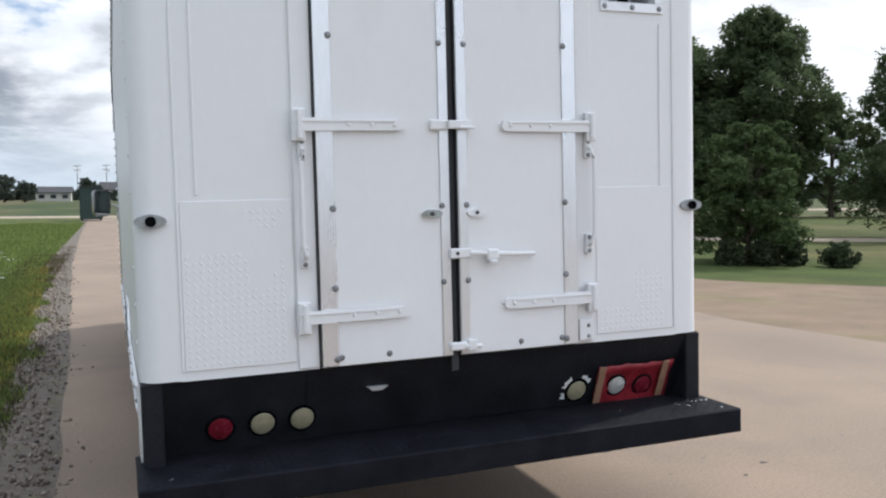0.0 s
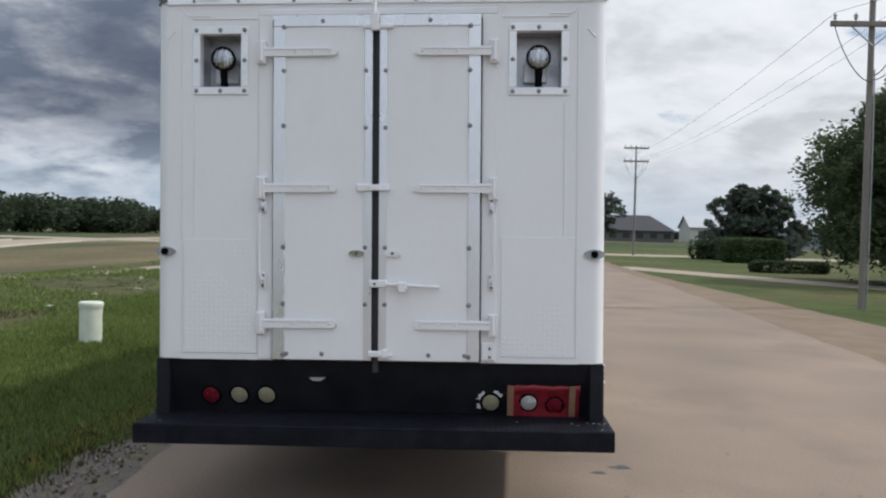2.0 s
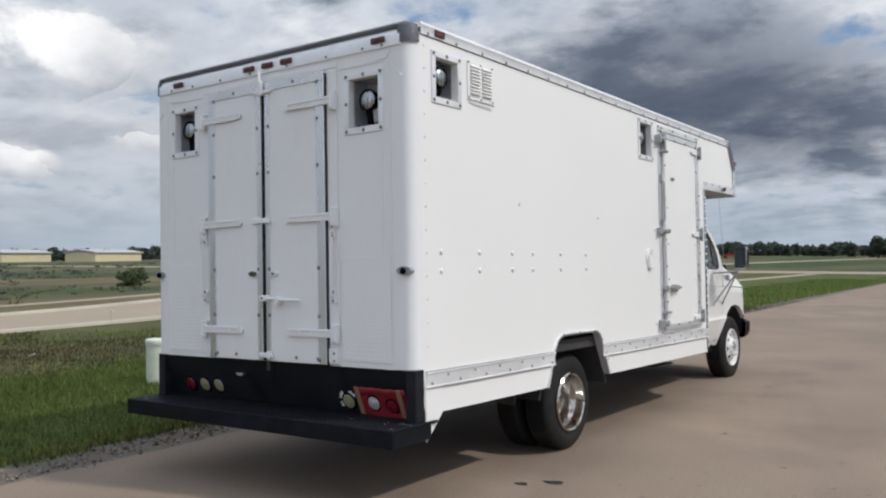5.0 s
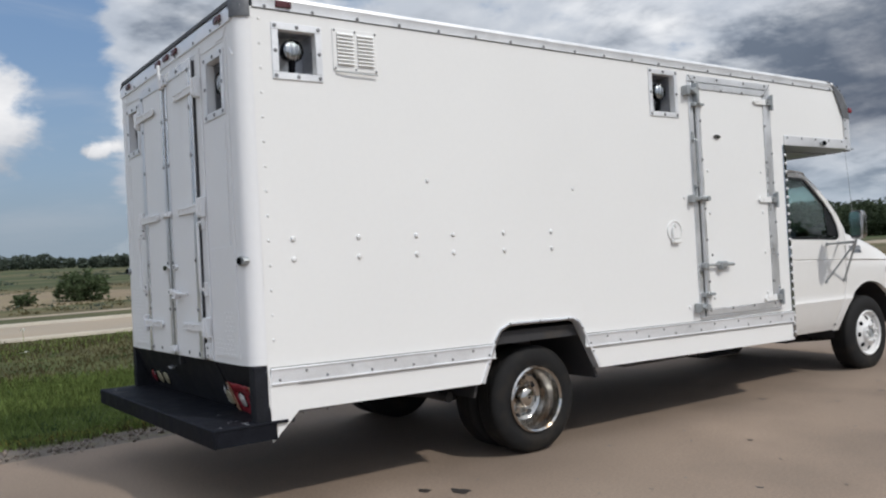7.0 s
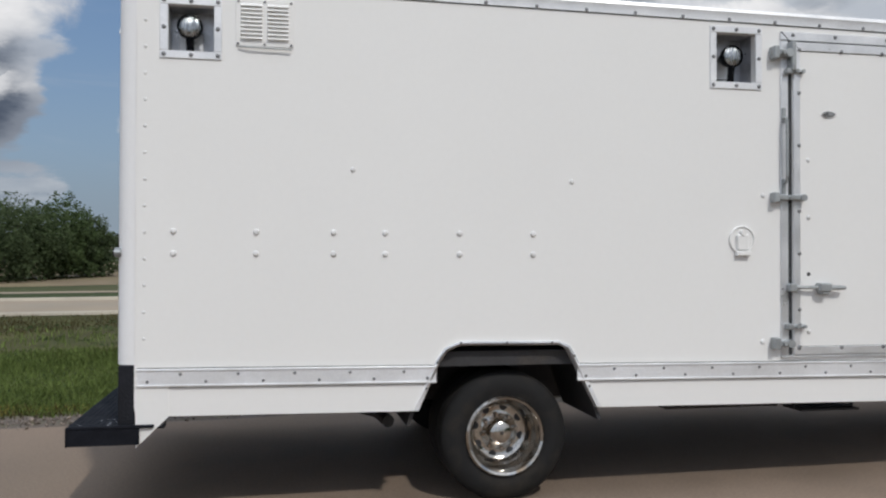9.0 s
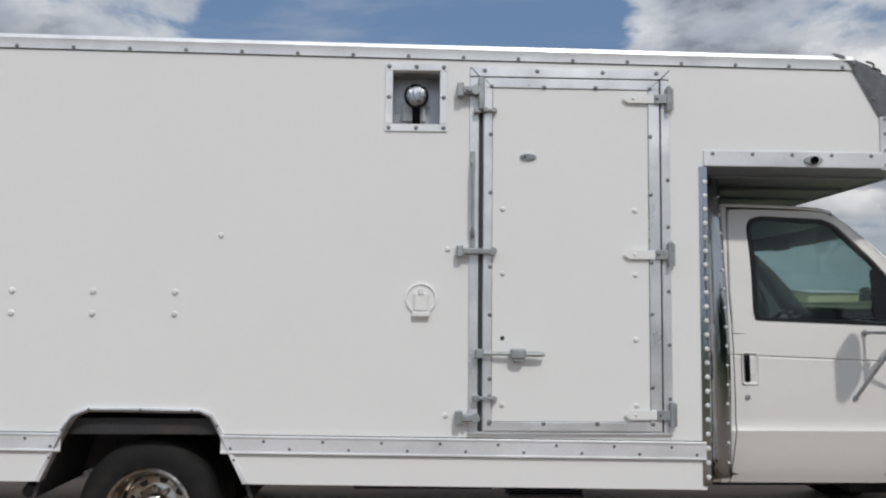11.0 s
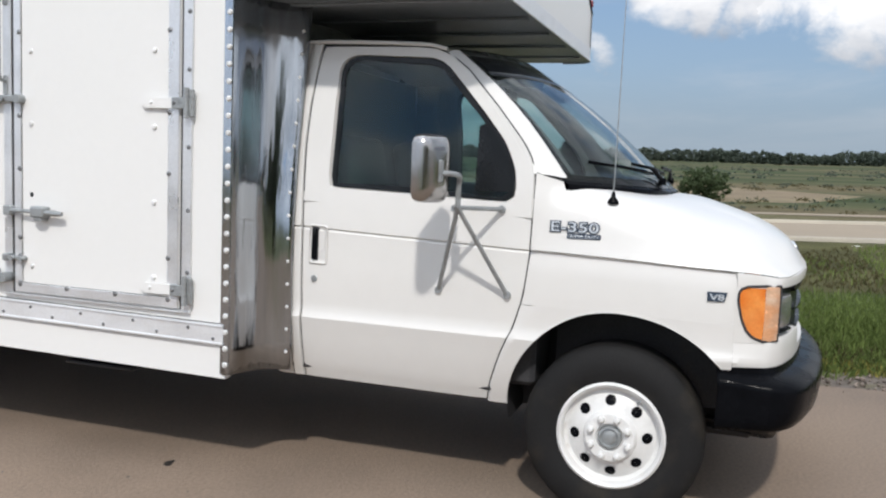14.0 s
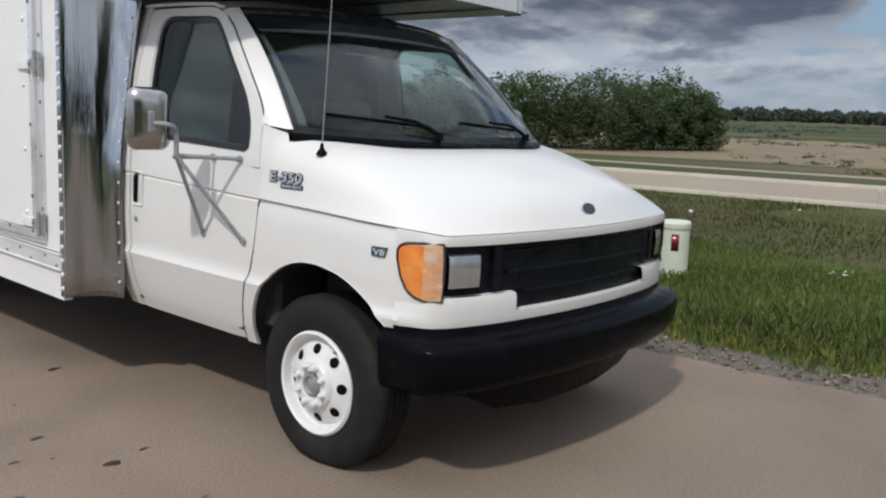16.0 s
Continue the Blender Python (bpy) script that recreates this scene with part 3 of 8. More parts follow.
prism(bm, [(0.004, 2.764), (0.058, 2.794), (0.058, 2.815), (0.0, 2.785)], "x", -1.13, 1.13)
part("roof_edge", bm, CAP_GREY, truck, "dark roof edge strip")
for x in (-0.905, -0.155, 0.025, 0.20, 0.975):
    bm = B()
    box(bm, x - 0.052, x + 0.052, -0.024, -0.009, 2.690, 2.726, 0.006, 2)
    part("marker_lamp", bm, DARK_RED, truck, "dark red marker lamp")
for s in (1, -1):
    bm = B()
    rows = []
    for z, g in ((2.675, 0.010), (2.74, 0.010), (2.785, 0.0), (2.805, -0.04)):
        rows.append([(s * (W - 0.075 + (0.075 + g) * math.cos(radians(a))), 0.075 - (0.075 + g) * math.sin(radians(a)), z) for a in range(-5, 96, 10)])
    loft(bm, rows)
    part("corner_cap", bm, CAP_GREY, truck, "roof corner cap")


# ---- box truck: overhang over the cab ----
def nose_row(yf, z, g=0.0, y0=4.97):
    r = 0.13
    half = [(W + g, y0, z)] + [(W - r + (r + g) * math.cos(radians(a)), yf - r + (r + g) * math.sin(radians(a)), z) for a in range(0, 91, 10)]
    return half + [(-x, y, zz) for x, y, zz in reversed(half)]


bm = B()
NOSE = ((2.165, 6.13), (2.44, 6.13), (2.56, 6.10), (2.66, 6.04), (2.72, 5.94), (2.768, 5.80))
loft(bm, [nose_row(yf, z) for z, yf in NOSE])
part("overhang", bm, PAINT, truck)
bm = B()
loft(bm, [[(x, y, 2.163 + 0.0 * y) for x in (-1.19, -0.6, 0, 0.6, 1.19)] for y in (4.93, 5.3, 5.7, 6.05, 6.12)])
r = bmesh.ops.extrude_face_region(bm, geom=bm.faces[:])
for v in [g for g in r["geom"] if isinstance(g, bmesh.types.BMVert)]:
    v.co.z -= 0.012
# dark grey-blue base stands in for the bluish reflection on the underside
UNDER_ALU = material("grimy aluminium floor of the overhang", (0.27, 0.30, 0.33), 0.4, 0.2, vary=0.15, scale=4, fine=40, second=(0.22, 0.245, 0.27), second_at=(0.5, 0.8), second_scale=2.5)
floor_pan = part("overhang_floor", bm, UNDER_ALU, truck, "aluminium underside, bluish reflection in its colour")
for x in (-0.9, -0.45, 0, 0.45, 0.9):
    bm = B()
    box(bm, x - 0.02, x + 0.02, 4.98, 6.10, 2.139, 2.151, 0.003)
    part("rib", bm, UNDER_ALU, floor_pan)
for s in (1, -1):
    bm = B()
    a, b = sorted((s * (W + 0.001), s * (W + 0.010)))
    box(bm, a, b, 4.972, 5.955, 2.150, 2.236, 0.003)
    trim = part("overhang_trim", bm, ALU_WHITE, truck, "white aluminium edge trim")
    bolts(trim, [(s * (W + 0.010), 5.02 + 0.215 * i, 2.217) for i in range(5)], "x", s, 0.009)
    # corner strip, bright aluminium
    bm = B()
    rows = [[p for p in nose_row(6.13, z, 0.006, 5.935)[:11]] for z in (2.142, 2.3, 2.445)]
    rows = [[(s * x, y, z) for x, y, z in r] for r in rows]
    loft(bm, rows)
    strip = part("corner_strip", bm, ALU, truck, "aluminium corner strip")
    bolts(strip, [(s * (W + 0.006), 5.962, z) for z in (2.17, 2.25, 2.34, 2.42)], "x", s, 0.008)
    # grey corner cap with ribs
    bm = B()
    rows = []
    for (z, yf), y0 in zip(((2.437, 6.13), (2.56, 6.10), (2.66, 6.04), (2.724, 5.94), (2.776, 5.80)), (5.93, 5.862, 5.81, 5.765, 5.735)):
        half = nose_row(yf, z, 0.011, min(y0, yf - 0.13))[:11]
        rows.append([(s * x, y, zz) for x, y, zz in half])
    loft(bm, rows)
    cap = part("corner_cap", bm, CAP_GREY, truck, "weathered grey ribbed corner cap")
    for i in range(4):
        z = 2.63 + 0.035 * i
        yf = 6.06 - 0.035 * i
        bm = B()
        tube(bm, [(s * p[0], p[1], p[2]) for p in nose_row(yf, z, 0.012, yf - 0.2)[3:9]], 0.006, 6)
        part("rib", bm, CAP_GREY, cap)
    bm = B()
    box(bm, *sorted((s * 1.165, s * 1.195)), 6.06, 6.12, 2.50, 2.545, 0.006, 2)
    part("marker_lamp", bm, RED_LENS, truck, "red marker lamp")
    bolts(cap, [(s * (W + 0.011), y, z) for y, z in ((5.90, 2.53), (5.80, 2.72))], "x", s, 0.008)
# front trim of the overhang
bm = B()
box(bm, -1.06, 1.06, 6.131, 6.140, 2.142, 2.22, 0.003)
part("overhang_trim", bm, ALU_WHITE, truck, "white aluminium edge trim")
# front bulkhead of the box, round the cab
bm = B()
panel_with_holes(bm, "y", -1.19, 1.19, 0.478, 2.165, [(-0.85, 0.85, 0.6, 2.02)], 4.93, 4.968)
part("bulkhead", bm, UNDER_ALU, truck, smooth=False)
bm = B()
box(bm, -1.15, 1.15, 0.05, 4.93, 0.72, 0.80)
part("box_floor", bm, UNDER, truck, smooth=False)

# polished sheet that joins box and cab
for s in (1, -1):
    bm = B()
    prof = [(1.203, 4.955), (1.203, 4.985), (1.185, 5.0), (1.145, 5.012), (1.09, 5.028), (1.045, 5.05), (1.012, 5.085), (0.997, 5.12), (0.992, 5.155), (0.985, 5.18)]
    rows = []
    for z in (0.475, 0.6, 0.75, 0.95, 1.2, 1.5, 1.8, 2.0, 2.15):
        lean = max(0.0, z - 1.25) * 0.15
        rows.append([(s * (x - lean * (i / 9) ** 1.5 - 0.006 * math.sin(z * 9 + i)), y + 0.0, z) for i, (x, y) in enumerate(prof)])
    loft(bm, rows)
    sheet = part("joining_sheet", bm, STAINLESS, truck, "polished stainless joining sheet")
    sheet.modifiers.new("thick", "SOLIDIFY").thickness = 0.003
    bm = B()
    box(bm, *sorted((s * 1.196, s * 1.207)), 4.945, 4.990, 0.475, 2.148, 0.003)
    edge = part("edge_strip", bm, STAINLESS, truck, "riveted polished edge strip")
    bolts(edge, [(s * 1.207, 4.974, 0.52 + 0.0735 * i) for i in range(22)], "x", s, 0.013, RIVET, "rivet", 0.010)
    bolts(sheet, [(s * (0.993 - max(0, 0.56 + 0.105 * i - 1.25) * 0.128), 5.16, 0.56 + 0.105 * i) for i in range(15)], "x", s, 0.008, RIVET, "rivet", 0.006)


# ---- rear doors ----
ALU_BRIGHT = material("bright aluminium strip", (0.76, 0.77, 0.79), 0.30, 0.75, vary=0.05, scale=3, fine=90, bump=0.0008, bump_scale=6, stretch=(1, 1, 0.2), second=(0.62, 0.63, 0.65), second_at=(0.5, 0.8), second_scale=2.5)

DOOR_OUT = 0.018


def rear_door(x0, x1, s):
    """s: the side of the hinges."""
    bm = B()
    box(bm, x0, x1, -0.012, 0.03, DOOR_Z0 - 0.003, DOOR_Z1 - 0.004, 0.004)
    door = part("rear_door", bm, REAR_PAINT, truck, "white painted rear door")
    door.location.y = -DOOR_OUT
    bm = B()
    box(bm, x0 - 0.0015, x1 + 0.0015, -0.0105, DOOR_OUT, DOOR_Z0, DOOR_Z1 - 0.006)
    part("door_seal", bm, GASKET, door, "black rubber door seal", smooth=False)
    xo, xi = (x0, x1) if s < 0 else (x1, x0)

    def strip(a, b, z0, z1):
        bm = B()
        box(bm, *sorted((a, b)), -0.018, -0.0125, z0, z1, 0.002)
        part("edge_strip", bm, ALU_BRIGHT, door, "bare aluminium edge strip")
    strip(xo - s * 0.002, xo - s * 0.066, DOOR_Z0, DOOR_Z1 - 0.05)
    strip(xi + s * 0.003, xi + s * 0.043, DOOR_Z0, DOOR_Z1 - 0.05)
    strip(x0 + 0.003, x1 - 0.003, DOOR_Z1 - 0.049, DOOR_Z1 + 0.010)
    bolts(door, [(xo - s * 0.058, -0.018, z) for z in (0.80, 1.07, 1.37, 2.01, 2.30, 2.53)], "y", -1, 0.011)
    bolts(door, [(xi + s * 0.036, -0.018, z) for z in (1.07, 1.37, 2.00, 2.30)], "y", -1, 0.010)
    bolts(door, [((x0 + x1) / 2 + d, -0.018 if z > 2 else -0.012, z) for d in (0.0, s * 0.19) for z in (0.805, 2.562)][:3], "y", -1, 0.010)
    for z in (0.967, 1.683, 2.400):
        bm = B()
        a, b = s * 0.205 - 0.004, s * 0.628 - 0.004
        lo, hi = sorted((a, b))
        pts = []
        for k in range(7):
            t = radians(-90 + 180 * k / 6)
            pts.append((a - s * (math.cos(t) * 0.022 - 0.022), z + 0.022 * math.sin(t)))
        pts += [(b, z + 0.025), (b, z - 0.025)]
        prism(bm, pts, "y", -0.031, -0.0185)
        box(bm, *sorted((a + s * 0.03, b)), -0.035, -0.031, z + 0.008, z + 0.018, 0.0015)
        hinge = part("strap_hinge", bm, REAR_PAINT, door, "white painted strap hinge")
        bolts(hinge, [(a + s * d, -0.031, z) for d in (0.04, 0.13, 0.22)], "y", -1, 0.008, REAR_PAINT)
        bm = B()
        box(bm, *sorted((s * 0.592, s * 0.640)), -0.028, -0.012 + DOOR_OUT, z - 0.062, z + 0.058, 0.004)
        lathe(bm, [(0.011, -0.05), (0.011, 0.05)], "z", (s * 0.615, -0.034, z), 10, True)
        part("hinge_bracket", bm, REAR_PAINT, door)
    return door


for a, b in ((-0.5590, -0.5530), (0.5460, 0.5520)):
    bm = B()
    box(bm, a, b, -0.0138, 0.01, DOOR_Z0 - 0.003, DOOR_Z1 - 0.004)
    part("hinge_gap", bm, GRIME, truck, "dark gap at the hinge side", smooth=False)
left_door = rear_door(-0.554, -0.022, -1)
right_door = rear_door(0.010, 0.547, 1)
bm = B()
box(bm, -0.022, 0.010, -0.008, 0.03, DOOR_Z0 - 0.07, DOOR_Z1 + 0.0, 0.003)
part("door_gasket", bm, GASKET, truck, "black rubber door gasket")

# vertical grab handles
for s in (-1, 1):
    bm = B()
    x = s * 0.605
    tube(bm, [(x, -0.03, 1.60), (x, -0.055, 1.585), (x + s * 0.012, -0.06, 1.55), (x + s * 0.012, -0.06, 1.24), (x, -0.055, 1.20), (x, -0.03, 1.185)], 0.009, 8)
    for z in (1.59, 1.19):
        box(bm, x - 0.014, x + 0.014, -0.034, -0.012, z - 0.04, z + 0.045, 0.004)
    h = part("grab_handle", bm, REAR_PAINT, truck, "white grab handle")
    bolts(h, [(x, -0.034, z + d) for z in (1.59, 1.19) for d in (-0.025, 0.03)], "y", -1, 0.008)

# latches on the door meeting line
bm = B()
box(bm, -0.032, 0.012, -0.045, -0.018, 2.505, 2.600, 0.004)
box(bm, -0.075, 0.085, -0.034, -0.018, 2.517, 2.537, 0.004)
tube(bm, [(-0.012, -0.038, 2.59), (-0.012, -0.038, 2.665)], 0.010, 8)
part("top_latch", bm, REAR_PAINT, truck, "white painted latch")
bm = B()
box(bm, -0.105, -0.030, -0.034, -0.018, 1.663, 1.705, 0.006)
box(bm, -0.036, 0.024, -0.052, -0.034, 1.668, 1.700, 0.004)
box(bm, 0.018, 0.065, -0.044, -0.018, 1.665, 1.703, 0.005)
tube(bm, [(0.01, -0.052, 1.672), (0.075, -0.052, 1.672)], 0.006, 6)
part("hasp", bm, REAR_PAINT, truck, "white painted hasp")
bm = B()
box(bm, -0.035, 0.060, -0.038, -0.018, 1.160, 1.200, 0.005)
tube(bm, [(0.05, -0.036, 1.18), (0.12, -0.042, 1.176), (0.19, -0.044, 1.172), (0.25, -0.036, 1.168), (0.335, -0.034, 1.166)], [0.011, 0.010, 0.011, 0.009, 0.008], 8)
box(bm, 0.118, 0.168, -0.056, -0.018, 1.148, 1.192, 0.006)
box(bm, 0.128, 0.158, -0.064, -0.018, 1.136, 1.150, 0.003)
part("lever_latch", bm, REAR_PAINT, truck, "white lever latch")
bm = B()
lathe(bm, [(0.007, 0), (0.007, -0.003)], "y", (-0.005, -0.038, 1.18), 10, True)
part("keyhole", bm, GASKET, truck)
bm = B()
box(bm, -0.04, 0.04, -0.040, -0.012, 0.795, 0.826, 0.005)
tube(bm, [(0.02, -0.036, 0.81), (0.09, -0.036, 0.806)], 0.009, 8)
box(bm, 0.03, 0.07, -0.044, -0.018, 0.79, 0.835, 0.004)
part("bottom_latch", bm, REAR_PAINT, truck, "white painted latch")
for s, lab in ((-1, CHROME), (1, REAR_PAINT)):
    bm = B()
    pts = [(s * 0.095 - 0.008 + 0.042 * math.cos(radians(a)), 1.339 + 0.017 * math.sin(radians(a))) for a in range(0, 360, 20)]
    prism(bm, pts, "y", -0.028, -0.0125)
    p = part("padlock_plate", bm, lab if s < 0 else ALU_WHITE, truck, "small oval lock plate")
    bm = B()
    lathe(bm, [(0.008, 0), (0.008, -0.003)], "y", (s * 0.095 - 0.008, -0.028, 1.339), 10, True)
    part("keyhole", bm, GASKET, p)

for ob in truck.children:
    if ob.name.split(".")[0] in ("top_latch", "hasp", "lever_latch", "keyhole", "bottom_latch", "padlock_plate"):
        ob.location.y -= DOOR_OUT
# oval side marker mounts on the rear wall
for s in (-1, 1):
    bm = B()
    pts = [(s * 1.142 + 0.055 * math.copysign(abs(math.cos(radians(a))) ** 1.3, math.cos(radians(a))), 1.342 + 0.026 * math.sin(radians(a))) for a in range(0, 360, 15)]
    prism(bm, pts, "y", -0.014, 0.02)
    o = part("lamp_mount", bm, GALV, truck, "grey oval lamp mount")
    bm = B()
    lathe(bm, [(0.019, 0), (0.019, -0.012), (0.013, -0.012), (0.012, -0.004)], "y", (s * 1.142, -0.014, 1.342), 14, True)
    part("lamp_socket", bm, BLACK_PLASTIC, o)


# ---- work lamps in their recesses ----
def lamp_recess(axis, sign, u0, u1, v0, v1, turn=0.0, plate=True):
    """A square opening in a wall (u, v) with a lined recess, a bolted frame and a round work lamp."""
    base = W if axis == "x" else 0.0
    k = "xyz".index(axis)
    fw = 0.040

    def P(u, v, d):
        q = [u, v]
        q.insert(k, base + sign * d)
        return q

    def slab(bm, a0, a1, b0, b1, d0, d1, bev=0.0):
        lo, hi = P(a0, b0, d0), P(a1, b1, d1)
        m = [sorted((lo[i], hi[i])) for i in range(3)]
        box(bm, *m[0], *m[1], *m[2], bev)
    for a0, a1, b0, b1, n in ((u0 - fw, u1 + fw, v0 - fw, v0, 3), (u0 - fw, u1 + fw, v1, v1 + fw, 3), (u0 - fw, u0, v0 + 0.001, v1 - 0.001, 1), (u1, u1 + fw, v0 + 0.001, v1 - 0.001, 1)):
        bm = B()
        slab(bm, a0, a1, b0, b1, 0.001, 0.008, 0.002)
        fr = part("recess_frame", bm, ALU_WHITE, truck, "bolted aluminium frame strip")
        if n == 3:
            pl = [P(a0 + 0.02 + (a1 - a0 - 0.04) * i / 2, (b0 + b1) / 2, 0.008) for i in range(3)]
        else:
            pl = [P((a0 + a1) / 2, (b0 + b1) / 2, 0.008)]
        bolts(fr, pl, axis, sign, 0.010)
    dp = -0.17
    bm = B()
    for a0, a1, b0, b1, d0, d1 in ((u0 - 0.006, u1 + 0.006, v0 - 0.006, v1 + 0.006, dp - 0.006, dp), (u0 - 0.006, u0 - 0.0005, v0, v1, dp, 0.0), (u1 + 0.0005, u1 + 0.006, v0, v1, dp, 0.0), (u0, u1, v0 - 0.006, v0 - 0.0005, dp, 0.0), (u0, u1, v1 + 0.0005, v1 + 0.006, dp, 0.0)):
        slab(bm, a0, a1, b0, b1, d0, d1)
    rec = part("recess_lining", bm, ALU_DULL, truck, "dull aluminium recess lining", smooth=False)
    cu, cv = (u0 + u1) / 2, (v0 + v1) / 2
    if plate:
        bm = B()
        slab(bm, cu - 0.075, cu + 0.05, cv - 0.095, cv + 0.005, dp + 0.001, dp + 0.025, 0.003)
        part("junction_box", bm, ALU_WHITE, rec, "pale junction box")
    c = Vector(P(cu + turn, cv + 0.018, -0.050))
    bm = B()
    lathe(bm, [(0.02, -0.075 * sign), (0.045, -0.062 * sign), (0.062, -0.02 * sign), (0.066, 0.0), (0.066, 0.020 * sign), (0.060, 0.022 * sign), (0.058, 0.012 * sign)], axis, c, 28, True)
    lamp = part("work_lamp", bm, BLACK_PLASTIC, truck, "black round work lamp")
    bm = B()
    lathe(bm, [(0.058, 0.012 * sign), (0.050, 0.020 * sign), (0.032, 0.026 * sign), (0.008, 0.029 * sign)], axis, c, 24, True)
    part("lens", bm, BULB, lamp, "clear reflecting lens")
    bm = B()
    b = Vector(P(cu + turn, v0 + 0.004, -0.065))
    tube(bm, [c - Vector((0, 0, 0.062)), (c + b) / 2 - Vector((0, 0, 0.03)), b], [0.022, 0.020, 0.022], 8)
    lathe(bm, [(0.03, 0.0), (0.028, 0.012), (0.02, 0.02)], "z", b - Vector((0, 0, 0.004)), 14, True)
    part("stem", bm, BLACK_PLASTIC, lamp)


lamp_recess("y", -1, -0.957, -0.736, 2.222, 2.504, 0.0)
lamp_recess("y", -1, 0.730, 0.963, 2.213, 2.508, 0.0)
lamp_recess("x", 1, 0.245, 0.475, 2.385, 2.625, -0.01)
lamp_recess("x", 1, 3.312, 3.562, 2.352, 2.640, 0.0)

# ---- rear apron, lamps and bumper ----
bm = B()
box(bm, -W + 0.002, W - 0.002, 0.012, 0.094, 0.44, 0.765, 0.006)
box(bm, -0.60, 0.62, 0.006, 0.014, 0.47, 0.76, 0.002)
apron = part("rear_apron", bm, BLACK, truck, "black coated rear apron")
bm = B()
box(bm, -1.225, 1.225, -0.232, 0.19, 0.448, 0.464, 0.004)
box(bm, -1.225, 1.225, -0.235, -0.222, 0.362, 0.462, 0.004)
for s in (-1, 1):
    prism(bm, [(-0.222, 0.366), (0.12, 0.366), (0.12, 0.448), (-0.222, 0.448)], "x", *sorted((s * 1.215, s * 1.224)))
bumper = part("step_bumper", bm, BLACK_PLATE, truck, "scuffed black step bumper")
worn = random.Random(31)
verts, faces = [], []
bare_v, bare_f = [], []
for i in range(10):
    for j in range(86):
        cx, cy = -1.2 + 0.0282 * j, -0.205 + 0.0282 * i
        if cy > 0.02:
            continue
        s = 1 if (i + j) % 2 else -1
        ux, uy = 0.009, 0.009 * s
        bare = worn.random() < min(0.30, max(0.002, (cx - 0.75) * 0.9)) * (0.25 + 0.75 * (cy > -0.06))
        into, fin = (bare_v, bare_f) if bare else (verts, faces)
        n = len(into)
        into += [(cx - ux, cy - uy, 0.464), (cx + uy * 0.3, cy - ux * 0.3, 0.464), (cx + ux, cy + uy, 0.464), (cx - uy * 0.3, cy + ux * 0.3, 0.464), (cx, cy, 0.4656)]
        fin += [(n, n + 1, n + 4), (n + 1, n + 2, n + 4), (n + 2, n + 3, n + 4), (n + 3, n, n + 4)]
me = bpy.data.meshes.new("tread")
me.from_pydata(verts, [], faces)
me.materials.append(BLACK_PLATE)
ob = new("tread", me)
ob.parent = bumper
tagged(ob, kind="stuff")
me = bpy.data.meshes.new("worn_tread")
me.from_pydata(bare_v, [], bare_f)
me.materials.append(ALU_DULL)
ob = new("worn_tread", me)
ob.parent = bumper
tagged(ob, kind="stuff")
bm = B()
box(bm, 0.556, 0.622, -0.026, -0.012, 0.782, 0.872, 0.003)
plate = part("jamb_plate", bm, REAR_PAINT, truck, "small grimy plate on the door jamb")
bolts(plate, [(0.60, -0.026, 0.845), (0.60, -0.026, 0.80)], "y", -1, 0.007)


def round_lamp(x, z, mat, label, r=0.046):
    bm = B()
    lathe(bm, [(r + 0.010, 0), (r + 0.009, -0.010), (r, -0.012)], "y", (x, 0.013, z), 26, True)
    rim = part("tail_lamp", bm, BLACK_PLASTIC, truck, label)
    bm = B()
    lathe(bm, [(r, -0.010), (r * 0.9, -0.018), (r * 0.5, -0.023), (r * 0.1, -0.025)], "y", (x, 0.013, z), 26, True)
    part("lens", bm, mat, rim, label)


round_lamp(-0.922, 0.555, RED_LENS, "dark red round tail lamp")
round_lamp(-0.765, 0.558, CREAM, "yellowed round lamp lens")
round_lamp(-0.613, 0.560, CREAM, "yellowed round lamp lens")
round_lamp(0.607, 0.538, CREAM, "yellowed round lamp lens")
# patch of red tape round the repaired lamps
bm = B()
n = 14
rows = []
for i in range(8):
    v = i / 7
    rows.append([(0.697 + 0.385 * j / n + 0.012 * noise.noise((j * 0.9, i * 0.7, 3.1)), 0.008 - 0.010 - 0.010 * noise.noise((j * 0.6, i * 0.5, 1.0)) + (0.012 if 1 < i < 6 and 1 < j < n - 1 else 0.0), 0.452 + 0.19 * v + 0.012 * noise.noise((j * 0.8, i * 0.9, 7.7)) - 0.02 * (1 - v) * (j / n)) for j in range(n + 1)])
loft(bm, rows)
patch = part("tape_patch", bm, RED_TAPE, truck, "crumpled red tape round the lamps")
patch.modifiers.new("thick", "SOLIDIFY").thickness = 0.004
for x in (0.712, 1.040):
    bm = B()
    box(bm, x - 0.017, x + 0.017, -0.016, -0.008, 0.467, 0.642, 0.002)
    part("tan_strip", bm, TAN_TAPE, patch, "tan tape strip")
round_lamp(0.810, 0.541, LENS, "clear round lamp", 0.043)
round_lamp(0.950, 0.529, RED_LENS, "red round tail lamp", 0.043)
bm = B()
prism(bm, [(-0.365, 0.668), (-0.345, 0.652), (-0.305, 0.652), (-0.28, 0.668)], "y", -0.02, 0.006)
part("plate_lamp", bm, ALU_WHITE, truck, "small white plate lamp")
